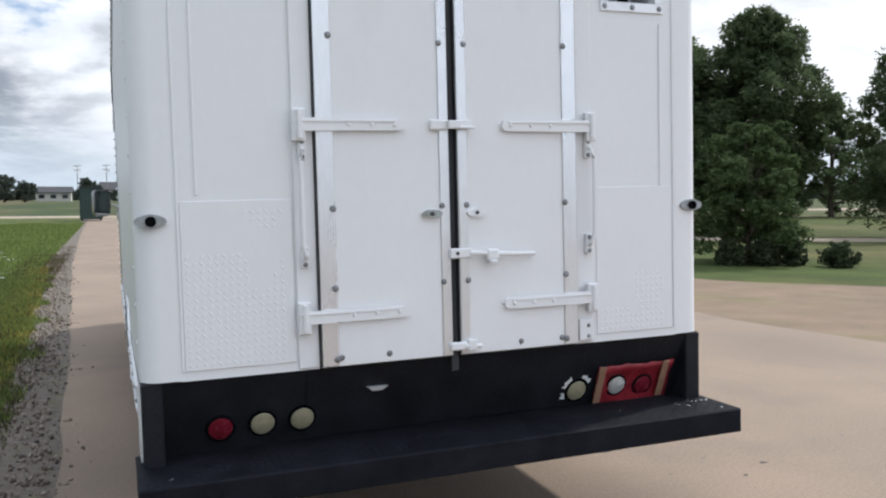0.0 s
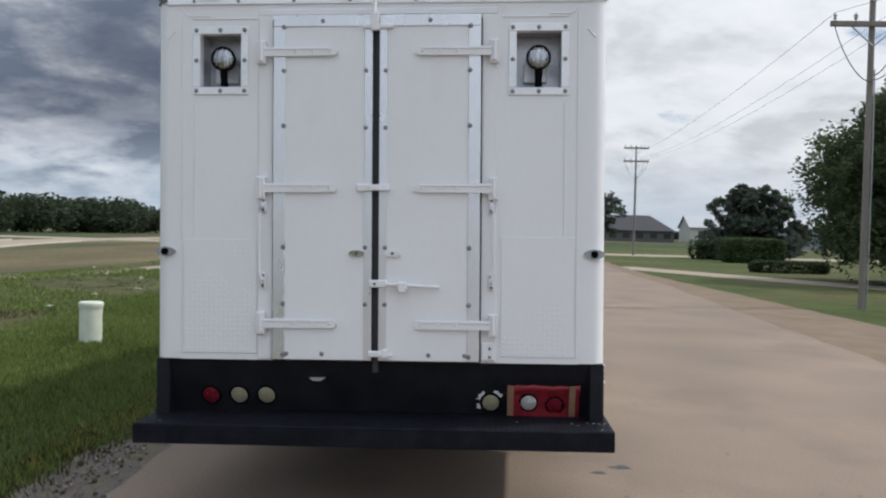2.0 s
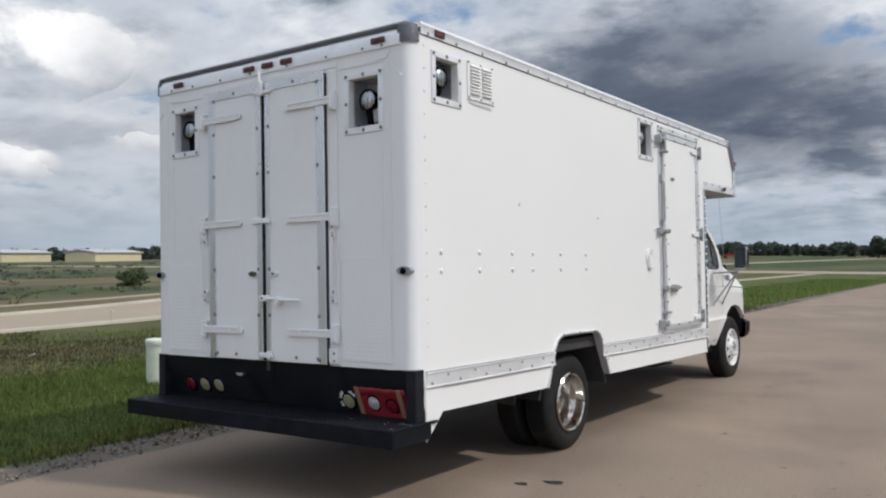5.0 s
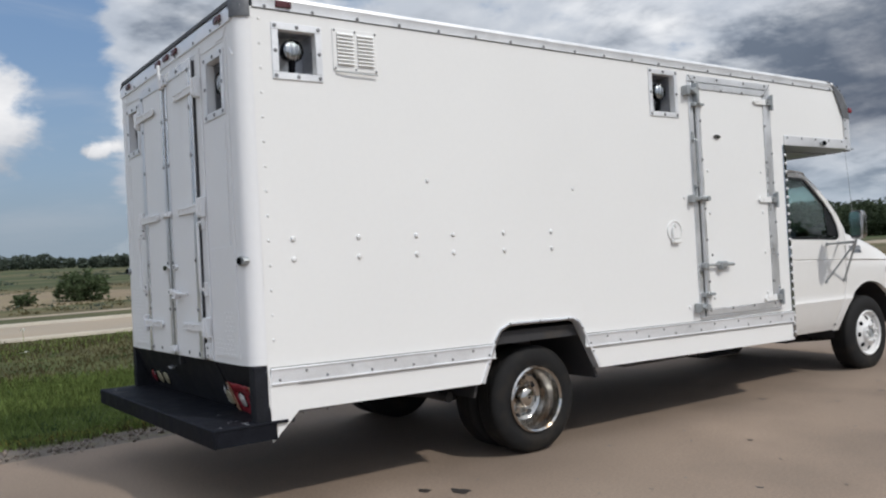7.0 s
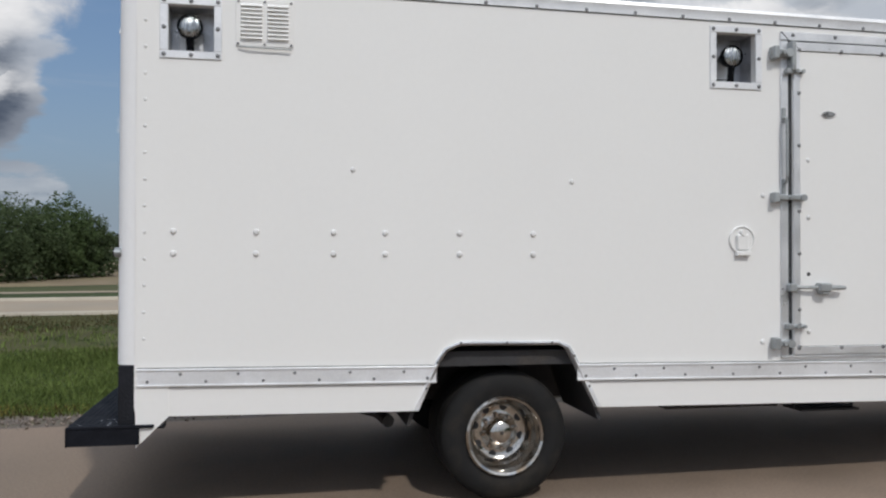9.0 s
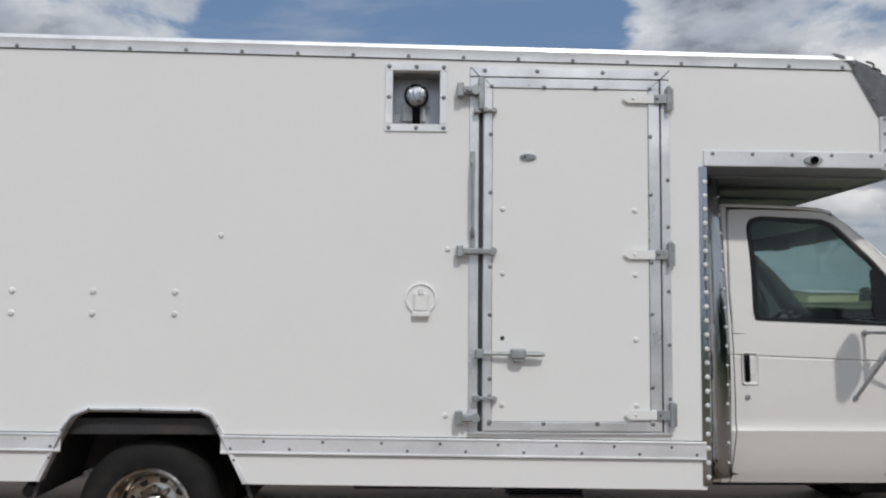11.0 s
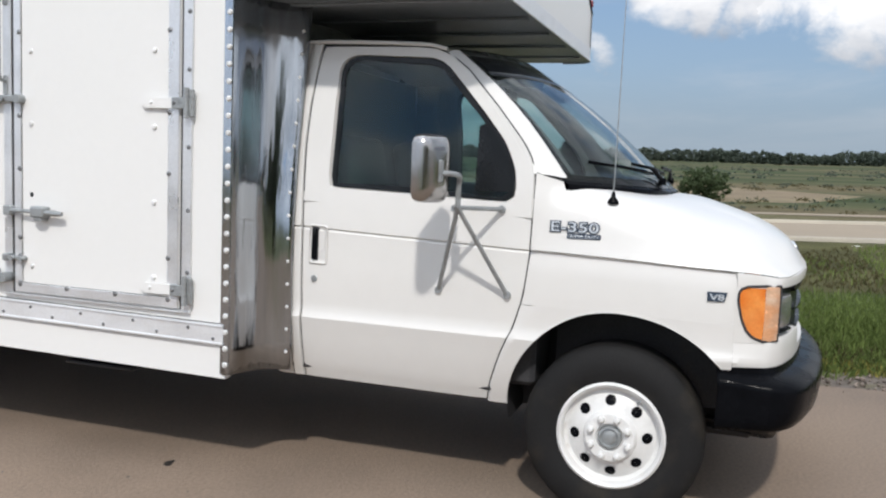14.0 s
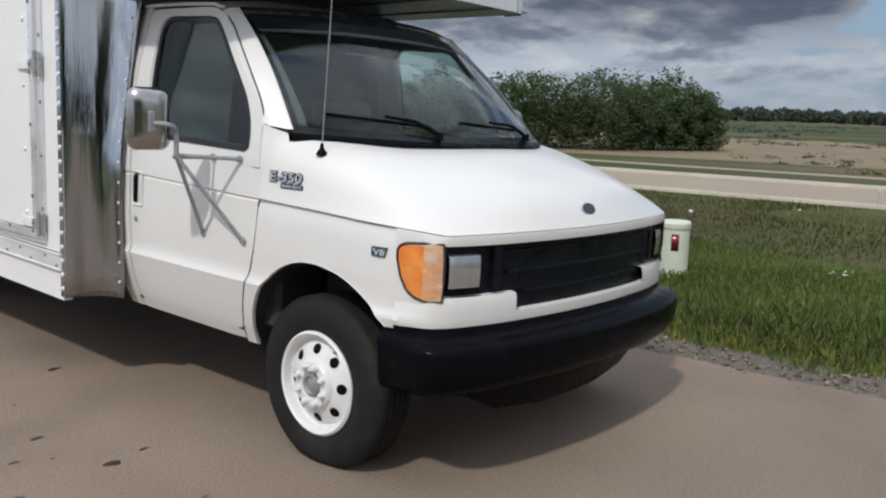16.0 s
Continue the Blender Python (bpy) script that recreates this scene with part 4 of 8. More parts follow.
# chipped paint beside the lamp
for a0, a1, rr in ((120, 165, 0.060), (30, 75, 0.060), (185, 215, 0.061)):
    bm = B()
    outer = [(0.607 + (rr + 0.016 + 0.008 * math.sin(a)) * math.cos(radians(a)), 0.538 + (rr + 0.016 + 0.008 * math.sin(a)) * math.sin(radians(a))) for a in range(a0, a1 + 1, 9)]
    inner = [(0.607 + rr * math.cos(radians(a)), 0.538 + rr * math.sin(radians(a))) for a in range(a1 - (a1 - a0) % 9, a0 - 1, -9)]
    prism(bm, outer + inner, "y", 0.0035, 0.0055)
    part("chipped_paint", bm, REAR_PAINT, truck, "white chipped paint", smooth=False)


# square black ends beside the sloping apron
for sx in (-1, 1):
    bm = B()
    box(bm, *sorted((sx * 1.125, sx * (W - 0.0015))), 0.011, 0.24, 0.44, 0.7645, 0.005)
    part("apron_end", bm, BLACK, truck, "black coated apron end")
# the apron and all on it slope in towards the step
for ob in truck.children:
    if ob.name.split(".")[0] in ("rear_apron", "tail_lamp", "tape_patch", "plate_lamp", "chipped_paint"):
        for q in [ob, *ob.children]:
            for v in q.data.vertices:
                v.co.y += 0.42 * max(0.0, 0.766 - v.co.z)


# ---- side door ----
def clamp(name, y0, y1, z, h=0.05, d=0.04):
    bm = B()
    box(bm, W + 0.001, W + d, y0, y0 + 0.035, z - h / 2, z + h / 2, 0.005)
    box(bm, W + 0.012, W + d - 0.004, y0 + 0.03, y1, z - h / 4, z + h / 4, 0.005)
    lathe(bm, [(h * 0.34, 0), (h * 0.34, d)], "x", (W + 0.004, y1 - 0.018, z), 12, True)
    lathe(bm, [(0.012, 0), (0.012, d + 0.006)], "x", (W + 0.004, (y0 + y1) / 2, z), 10, True)
    return part(name, bm, GALV, truck, "dull steel door clamp")


bm = B()
box(bm, W - 0.03, W + 0.016, 3.794, 4.732, 0.752, 2.606, 0.004)
side_door = part("side_door", bm, PAINT, truck, "white side door with aluminium edging")


def edge(y0, y1, z0, z1, d0=0.0165, d1=0.023, owner=None, name="edge_strip"):
    bm = B()
    box(bm, W + d0, W + d1, y0, y1, z0, z1, 0.002)
    return part(name, bm, ALU, owner or side_door, "aluminium edge strip")


edge(3.797, 3.840, 0.80, 2.552)
edge(4.672, 4.730, 0.80, 2.552)
edge(3.797, 4.730, 2.5525, 2.603)
edge(3.797, 4.730, 0.754, 0.7995)
bolts(side_door, [(W + 0.023, 3.832, z) for z in (0.80, 0.93, 1.02, 1.35, 1.60, 1.99, 2.30)] + [(W + 0.023, 4.680, z) for z in (0.98, 1.36, 1.63, 1.99, 2.30)]
      + [(W + 0.023, y, 2.558) for y in (3.835, 4.115, 4.39, 4.68)] + [(W + 0.023, y, 0.792) for y in (3.83, 4.11, 4.39, 4.68)], "x", 1, 0.010)
bolts(side_door, [(W + 0.016, y, z) for y in (3.897, 4.597) for z in (0.886, 1.226, 1.564, 1.904) if (y, z) != (3.897, 1.226)], "x", 1, 0.013, RIVET, "rivet", 0.007)
bm = B()
lathe(bm, [(0.012, 0), (0.011, 0.001)], "x", (W + 0.016, 3.897, 1.228), 12, True)
part("hole", bm, GASKET, side_door)
edge(3.722, 3.770, 0.745, 2.608, 0.001, 0.010, truck, "door_frame")
edge(4.742, 4.790, 0.745, 2.608, 0.001, 0.012, truck, "door_frame")
top = edge(3.722, 4.790, 2.6145, 2.664, 0.001, 0.014, truck, "door_frame")
bolts(top, [(W + 0.014, y, 2.645) for y in (3.80, 4.08, 4.43, 4.72)], "x", 1, 0.010)
bolts(top, [(W + 0.012, 4.775, z) for z in (0.92, 1.20, 1.48, 1.82, 2.07)], "x", 1, 0.009)
for y0, y1 in ((3.7705, 3.7935), (4.7325, 4.7415)):
    bm = B()
    box(bm, W - 0.03, W + 0.006, y0, y1, 0.75, 2.61)
    part("door_gasket", bm, GASKET, truck, "black rubber door gasket", smooth=False)
bm = B()
box(bm, W - 0.02, W + 0.0075, 3.77, 4.742, 2.6045, 2.614)
part("door_gasket", bm, GASKET, truck, "black rubber door gasket", smooth=False)
# dark mitres and joints of the edging
for y0, y1, z0, z1, x, r, owner in ((3.771, 3.724, 2.614, 2.662, 0.0135, 0.0028, top), (4.741, 4.788, 2.614, 2.662, 0.0135, 0.0028, top), (3.841, 3.799, 2.5515, 2.601, 0.0228, 0.0014, side_door), (4.671, 4.728, 2.5515, 2.601, 0.0228, 0.0014, side_door)):
    bm = B()
    tube(bm, [(W + x, y0, z0), (W + x, y1, z1)], r, 6)
    part("mitre_joint", bm, GASKET, owner, "dark mitre joint")
for y0, y1, z0, z1 in ((3.8405, 3.8425, 0.80, 2.55), (4.6695, 4.6715, 0.80, 2.55), (3.8425, 4.6695, 2.5495, 2.552), (3.8425, 4.6695, 0.80, 0.8025)):
    bm = B()
    box(bm, W + 0.0162, W + 0.0175, y0, y1, z0, z1)
    part("sealant_line", bm, GRIME, side_door, "dark grimy joint", smooth=False)
bm = B()
box(bm, W + 0.001, W + 0.02, 3.722, 4.79, 0.736, 0.7445, 0.002)
part("door_sill", bm, ALU, truck, "aluminium door sill")
for z in (0.84, 1.672, 2.503):
    bm = B()
    prism(bm, [(4.533, z - 0.002), (4.56, z + 0.022), (4.705, z + 0.022), (4.705, z - 0.024), (4.56, z - 0.024)], "x", W + 0.0235, W + 0.034)
    tip = part("strap_hinge", bm, PAINT, side_door, "white tipped strap hinge")
    bolts(tip, [(W + 0.034, 4.59, z)], "x", 1, 0.008, RIVET, "rivet")
    bm = B()
    box(bm, W + 0.0235, W + 0.040, 4.700, 4.770, z - 0.026, z + 0.024, 0.003)
    box(bm, W + 0.0125, W + 0.034, 4.765, 4.806, z - 0.06, z + 0.06, 0.004)
    lathe(bm, [(0.012, -0.066), (0.012, 0.066)], "z", (W + 0.038, 4.778, z), 10, True)
    part("hinge_knuckle", bm, GALV, tip, "dull steel hinge knuckle")
    bolts(tip, [(W + 0.040, 4.715, z)], "x", 1, 0.008)
clamp("door_clamp", 3.652, 3.770, 2.530, 0.075, 0.06)
clamp("door_clamp", 3.742, 3.864, 2.425, 0.032, 0.05)
clamp("door_clamp", 3.655, 3.862, 1.678, 0.06, 0.055)
clamp("door_clamp", 3.655, 3.775, 0.822, 0.07, 0.06)
clamp("door_clamp", 3.742, 3.870, 0.920, 0.034, 0.05)
bm = B()
box(bm, W + 0.003, W + 0.06, 3.765, 3.795, 2.425, 2.60, 0.005)
part("clamp_body", bm, GALV, truck, "dull steel clamp body")
bm = B()
box(bm, W + 0.01, W + 0.055, 3.755, 3.80, 1.125, 1.172, 0.005)
tube(bm, [(W + 0.045, 3.79, 1.150), (W + 0.05, 3.90, 1.150), (W + 0.05, 3.95, 1.149)], 0.010, 8)
box(bm, W + 0.017, W + 0.075, 3.935, 4.015, 1.124, 1.176, 0.008)
box(bm, W + 0.017, W + 0.066, 3.95, 4.0, 1.108, 1.126, 0.004)
tube(bm, [(W + 0.055, 4.01, 1.149), (W + 0.057, 4.07, 1.148), (W + 0.055, 4.112, 1.147)], [0.012, 0.015, 0.010], 8)
part("lever_latch", bm, GALV, truck, "dull steel lever latch")
bm = B()
x = W + 0.05
tube(bm, [(W + 0.005, 3.737, 2.152), (x - 0.012, 3.737, 2.148), (x, 3.737, 2.125), (x, 3.737, 1.80), (x - 0.012, 3.737, 1.768), (W + 0.005, 3.737, 1.76)], 0.009, 8)
for z in (2.165, 1.745):
    box(bm, W + 0.010, W + 0.018, 3.725, 3.752, z - 0.045, z + 0.045, 0.003)
part("grab_handle", bm, GALV, truck, "grey steel grab handle")
bm = B()
prism(bm, [(4.03 + 0.044 * math.cos(radians(a)), 2.181 + 0.017 * math.sin(radians(a))) for a in range(0, 360, 20)], "x", W + 0.0165, W + 0.024)
prism(bm, [(4.03 + 0.036 * math.cos(radians(a)), 2.181 + 0.011 * math.sin(radians(a))) for a in range(0, 360, 20)], "x", W + 0.024, W + 0.032)
oval = part("oval_latch", bm, MIRROR_BACK, side_door, "small oval chrome latch")
bm = B()
lathe(bm, [(0.007, 0.0), (0.006, 0.003)], "x", (W + 0.032, 4.012, 2.181), 12, True)
part("keyhole", bm, GASKET, oval)
# power inlet with a round flap
bm = B()
lathe(bm, [(0.082, 0.0), (0.082, 0.010), (0.074, 0.012), (0.072, 0.003)], "x", (W, 3.473, 1.43), 32, True)
inlet = part("power_inlet", bm, PAINT, truck, "white round power inlet")
bm = B()
box(bm, W + 0.004, W + 0.022, 3.435, 3.512, 1.365, 1.462, 0.008)
lathe(bm, [(0.018, 0), (0.016, 0.028)], "x", (W, 3.473, 1.468), 14, True)
box(bm, W + 0.004, W + 0.030, 3.428, 3.520, 1.335, 1.362, 0.004)
part("flap", bm, PAINT, inlet)
# rivets and plugged holes on the side
bolts(side_wall, [(W, y, z) for y in (0.278, 0.695, 1.098, 1.375, 1.785, 2.203) for z in (1.452, 1.338)], "x", 1, 0.016, RIVET, "rivet", 0.012)
bolts(side_wall, [(W, y, z) for y, z in ((1.20, 1.79), (2.43, 1.749), (3.61, 1.69), (3.605, 0.83))], "x", 1, 0.014, RIVET, "rivet", 0.010)
# louvred vent
bm = B()
box(bm, W + 0.0005, W + 0.008, 0.585, 0.882, 2.425, 2.672, 0.002)
vent = part("louvre_vent", bm, PAINT, truck, "white louvred vent plate")
for i in range(9):
    for y0 in (0.612, 0.748):
        z = 2.462 + 0.0215 * i
        bm = B()
        prism(bm, [(W + 0.008, z), (W + 0.024, z), (W + 0.008, z + 0.017)], "y", y0, y0 + 0.108)
        part("louvre", bm, PAINT, vent, smooth=False)
bolts(vent, [(W + 0.008, y, z) for y in (0.597, 0.733, 0.87) for z in (2.437, 2.66)], "x", 1, 0.006)
bm = B()
tube(bm, [(W + 0.012, 0.60, 2.42), (W + 0.02, 0.66, 2.417), (W + 0.02, 0.87, 2.413)], 0.005, 6)
part("vent_rod", bm, GALV, vent)
# marker on the overhang
bm = B()
pts = [(5.562 + 0.05 * math.copysign(abs(math.cos(radians(a))) ** 1.3, math.cos(radians(a))), 2.187 + 0.024 * math.sin(radians(a))) for a in range(0, 360, 15)]
prism(bm, pts, "x", W + 0.0105, W + 0.022)
o = part("lamp_mount", bm, GALV, truck, "grey oval lamp mount")
bm = B()
lathe(bm, [(0.020, 0), (0.020, 0.018), (0.013, 0.018), (0.012, 0.006)], "x", (W + 0.02, 5.562, 2.187), 14, True)
part("lamp_socket", bm, BLACK_PLASTIC, o)
from mathutils.bvhtree import BVHTree


# ---- box truck: cab ----
def interp(table, v):
    for (a, p), (b, q) in zip(table, table[1:]):
        if v <= b:
            t = (v - a) / (b - a)
            return p + (q - p) * max(0.0, t)
    return table[-1][1]


SIDE = [(0.38, 0.862), (0.43, 0.880), (0.50, 0.912), (0.60, 0.943), (0.69, 0.964), (0.715, 0.971), (0.728, 0.974), (0.742, 0.968), (0.76, 0.961), (0.80, 0.961), (0.9, 0.966), (1.0, 0.964), (1.08, 0.960), (1.108, 0.9605), (1.1145, 0.956), (1.118, 0.949), (1.1215, 0.955), (1.125, 0.9605), (1.142, 0.960), (1.36, 0.945), (1.60, 0.915), (1.70, 0.899), (1.90, 0.850), (2.0, 0.824)]
PLAN = [(6.0, 0.0), (6.90, 0.0), (6.98, 0.003), (7.05, 0.010), (7.10, 0.021), (7.15, 0.038), (7.20, 0.060)]
DOOR_FRONT = [(0.42, 6.100), (0.514, 6.119), (0.649, 6.165), (0.771, 6.220), (0.908, 6.260), (1.102, 6.279), (1.25, 6.281), (1.44, 6.284)]
REAR_SEAM = [(0.43, 5.205), (0.73, 5.217), (1.15, 5.211), (1.52, 5.201), (1.80, 5.214), (1.98, 5.232)]


def side_x(y, z, off=0.0):
    return interp(SIDE, z) - (interp(PLAN, y) if y > 6 else 0.0) + off


def crom(pts, n):
    """A smooth curve through points."""
    pts = [Vector(p) for p in pts]
    ext = [pts[0] * 2 - pts[1]] + pts + [pts[-1] * 2 - pts[-2]]
    out = []
    for i in range(1, len(ext) - 2):
        p0, p1, p2, p3 = ext[i - 1:i + 3]
        for k in range(n):
            t = k / n
            out.append(0.5 * ((2 * p1) + (p2 - p0) * t + (2 * p0 - 5 * p1 + 4 * p2 - p3) * t * t + (3 * p1 - p0 - 3 * p2 + p3) * t ** 3))
    out.append(pts[-1])
    return out


# bonnet lines, from flank to middle
HC = [(0.965, 6.298, 1.111), (0.965, 6.62, 1.101), (0.958, 6.92, 1.087), (0.946, 7.07, 1.081), (0.914, 7.190, 1.073), (0.852, 7.266, 1.060)]
HS = [(0.890, 6.405, 1.362), (0.872, 6.66, 1.308), (0.845, 6.90, 1.248), (0.835, 7.04, 1.200), (0.815, 7.185, 1.132), (0.775, 7.302, 1.060)]
HQ = [(0.50, 6.73, 1.352), (0.48, 6.86, 1.336), (0.46, 7.02, 1.292), (0.45, 7.155, 1.240), (0.44, 7.275, 1.166), (0.42, 7.366, 1.060)]
HM = [(0.0, 6.785, 1.356), (0.0, 6.91, 1.342), (0.0, 7.05, 1.300), (0.0, 7.18, 1.246), (0.0, 7.31, 1.166), (0.0, 7.390, 1.060)]

BONNET_LINE = [(6.0, 1.2)] + [(p.y, p.z) for p in crom(HC, 6)]
# front face: a plan curve from one flank to the other
FACE = [(0.972, 6.86), (0.966, 6.95), (0.957, 7.04), (0.940, 7.12), (0.908, 7.20), (0.855, 7.265), (0.75, 7.308), (0.55, 7.352), (0.25, 7.384), (0.0, 7.393)]
half = [(p.x, p.y) for p in crom([(x, y, 0) for x, y in FACE], 6)]
PLANE = half + [(-x, y) for x, y in reversed(half[:-1])]


def skew(x, y):
    """The nose stands a little askew: its far corner reaches further forward."""
    return 0.0233 * max(0.0, 0.86 - x) * min(1.0, max(0.0, (y - 7.05) / 0.2))


PLANE = [(x, y + skew(x, y)) for x, y in PLANE]


NOSE_Y = min(y for x, y in half if y >= 7.10)


def on_side(s, y, z, off=0.0):
    """A point of the cab's flank; the upper crease falls towards the front."""
    w = interp([(0.0, 0.0), (0.85, 0.0), (1.09, 1.0), (1.17, 1.0), (1.33, 0.0)], z) if z < 1.33 else 0.0
    return (s * side_x(y, z, off), y, z + w * (-0.016 - 0.0357 * (y - 6.28)))


def resample(poly, c, n=96):
    """The outline as seen from c, at n even angles."""
    out = []
    c = Vector(c)
    pts = [Vector(p) for p in poly]
    for k in range(n):
        a = 2 * math.pi * k / n
        d = Vector((math.cos(a), math.sin(a)))
        best = None
        for p, q in zip(pts, pts[1:] + pts[:1]):
            e = q - p
            den = d.x * e.y - d.y * e.x
            if abs(den) < 1e-9:
                continue
            w = p - c
            t, u = (w.x * e.y - w.y * e.x) / den, (w.x * d.y - w.y * d.x) / den
            if t > 0 and -1e-6 <= u <= 1 + 1e-6 and (best is None or t > best):
                best = t
        out.append(tuple(c + d * best))
    # keep the lower corners sharp
    for p in (pts[0], pts[-1]):
        k = min(range(n), key=lambda i: (Vector(out[i]) - p).length)
        out[k] = tuple(p)
    return out


WIN = [(5.340, 1.345), (5.338, 1.37), (5.341, 1.60), (5.338, 1.86), (5.352, 1.900), (5.385, 1.922), (5.44, 1.928), (5.775, 1.914), (5.825, 1.897), (5.858, 1.872), (5.935, 1.79), (6.04, 1.675), (6.137, 1.557), (6.186, 1.455), (6.198, 1.38), (6.196, 1.335), (6.182, 1.312), (6.155, 1.306), (5.88, 1.314), (5.37, 1.330), (5.348, 1.334)]
DOOR_TOP = [(5.208, 1.25), (5.201, 1.52), (5.214, 1.80), (5.230, 1.958), (5.238, 1.969), (5.26, 1.972), (5.70, 1.966), (5.79, 1.957), (5.86, 1.928), (5.945, 1.865), (6.10, 1.70), (6.225, 1.55), (6.27, 1.47), (6.283, 1.40), (6.281, 1.25)]
WC = (5.72, 1.60)


def shrink(poly, c, d):
    out = []
    for p in poly:
        v = Vector(p) - Vector(c)
        out.append(tuple(Vector(c) + v * (1 - d / v.length)))
    return out


def side_pane(name, outline, s, o0, o1, mat, parent, label):
    """A thin solid sheet that follows the side of the cab."""
    bm = B()
    a = [bm.verts.new(on_side(s, y, z, o0)) for y, z in outline]
    b = [bm.verts.new(on_side(s, y, z, o1)) for y, z in outline]
    bm.faces.new(a)
    bm.faces.new(b[::-1])
    n = len(a)
    for i in range(n):
        bm.faces.new((a[i], b[i], b[(i + 1) % n], a[(i + 1) % n]))
    return part(name, bm, mat, parent, label)


def screen(u, v, off=0.0):
    """u from -1 to 1 across, v from 0 (foot) to 1 (top)."""
    xb, xt = 0.884, 0.775
    b = Vector((u * xb, 6.390 + 0.377 * (1 - abs(u) ** 3.2), 1.400 - 0.025 * (1 - u * u)))
    t = Vector((u * xt, 5.850 + 0.15 * (1 - abs(u) ** 2.5), 1.962 + 0.03 * (1 - u * u)))
    p = b.lerp(t, v)
    p += Vector((0, 0.55, 0.72)).normalized() * (0.035 * math.sin(math.pi * v) + off)
    return p


def cab_side(s):
    # door: lower skin, and the frame round its window
    bm = B()
    zs = [0.432, 0.47, 0.50, 0.53, 0.56, 0.60, 0.66, 0.70, 0.715, 0.722, 0.728, 0.735, 0.742, 0.76, 0.80, 0.88, 0.96, 1.04, 1.09, 1.108, 1.1145, 1.118, 1.1215, 1.125, 1.142, 1.20, 1.25]
    rows = []
    for z in zs:
        y0, y1 = interp(REAR_SEAM, z) + 0.003, interp(DOOR_FRONT, z) - 0.0045
        rows.append([on_side(s, y0 + (y1 - y0) * k / 14, z, (-0.008 if k in (0, 14) else 0.0)) for k in range(15)])
    rows.insert(0, [(x - s * 0.02, y, z + 0.004) for x, y, z in rows[0]])
    loft(bm, rows)
    inner, outer = resample(WIN, WC), resample(DOOR_TOP, WC)
    mid = [((a[0] * 0.93 + b[0] * 0.07), (a[1] * 0.93 + b[1] * 0.07)) for a, b in zip(inner, outer)]
    out2 = [((a[0] * 0.06 + b[0] * 0.94), (a[1] * 0.06 + b[1] * 0.94)) for a, b in zip(inner, outer)]
    rings = [[on_side(s, *p, -0.02) for p in inner], [on_side(s, *p, -0.001) for p in mid], [on_side(s, *p) for p in out2], [on_side(s, *p, -0.012 * min(1.0, max(0.0, (p[1] - 1.256) / 0.03))) for p in outer]]
    loft(bm, rings, True)
    door = part("cab_door", bm, CAB_PAINT, truck, "white cab door")
    # black weather strip and the pane
    bm = B()
    a, b = shrink(inner, WC, 0.004), shrink(inner, WC, 0.028)
    loft(bm, [[on_side(s, *p, -0.008) for p in a], [on_side(s, *p, -0.010) for p in b], [on_side(s, *p, -0.024) for p in b]], True)
    part("weather_strip", bm, BORDER, door, "black window seal")
    side_pane("window_pane", shrink(inner, WC, 0.024), s, -0.019, -0.015, GLASS, door, "tinted window glass")
    # dark quarter post at the front of the window
    q = [(6.02, 1.345), (6.192, 1.345), (6.19, 1.43), (6.155, 1.52), (6.06, 1.64), (6.02, 1.62)]
    side_pane("quarter_panel", q, s, -0.0145, -0.011, BORDER, door, "black quarter panel")
    # dark gap behind the door edges
    bm = B()
    loft(bm, [[on_side(s, interp(REAR_SEAM, z) + d, z, -0.022) for d in (-0.05, 0.0, 0.014)] for z in (0.57, 0.65, 0.73, 0.9, 1.15, 1.35, 1.52, 1.8, 1.95)])
    part("door_gap", bm, GASKET, truck)
    bm = B()
    loft(bm, [[on_side(s, interp(DOOR_FRONT, z) + d, z, -0.022) for d in (-0.012, 0.0, 0.012)] for z in (0.56, 0.60, 0.649, 0.71, 0.771, 0.84, 0.908, 1.0, 1.102, 1.25, 1.38)])
    part("door_gap", bm, GASKET, truck)
    # handle pocket, lever and lock
    bm = B()
    o = rounded(5.252, 5.345, 0.965, 1.138, 0.012)
    i1, i2 = rounded(5.258, 5.339, 0.971, 1.132, 0.010), rounded(5.262, 5.30, 0.975, 1.128, 0.010)
    loft(bm, [[on_side(s, *p, 0.0015) for p in o], [on_side(s, *p, 0.0075) for p in i1], [on_side(s, *p, 0.003) for p in shrink(i1, (5.30, 1.05), 0.012)], [on_side(s, *p, 0.003) for p in i2], [on_side(s, *p, 0.002) for p in shrink(i2, (5.281, 1.05), 0.004)]], True)
    hp = part("handle_pocket", bm, CAB_PAINT, door, "white handle surround")
    side_pane("pocket", rounded(5.263, 5.299, 0.977, 1.126, 0.008), s, 0.0015, 0.003, GASKET, hp, "dark handle pocket")
    side_pane("lever", rounded(5.270, 5.292, 0.985, 1.118, 0.009), s, 0.003, 0.012, BLACK_PLASTIC, hp, "black door lever")
    bm = B()
    lathe(bm, [(0.015, 0), (0.014, 0.005 * s), (0.007, 0.006 * s)], "x", on_side(s, 5.282, 0.905), 16, True)
    part("lock", bm, GALV, door, "metal door lock")
    # pillar behind the door
    bm = B()
    rows = []
    for z in zs[:] + [1.5, 1.7, 1.9, 1.98]:
        e = interp(REAR_SEAM, z) - 0.003
        rows.append([on_side(s, e + d, z, o) for d, o in ((-0.15, -0.02), (-0.12, -0.004), (-0.060, -0.001), (-0.056, -0.011), (-0.053, -0.011), (-0.049, 0.0), (-0.003, 0.0), (0.0, -0.012))])
    loft(bm, rows)
    part("rear_pillar", bm, CAB_PAINT, truck, "white cab pillar")
    # roof gutter over the door
    bm = B()
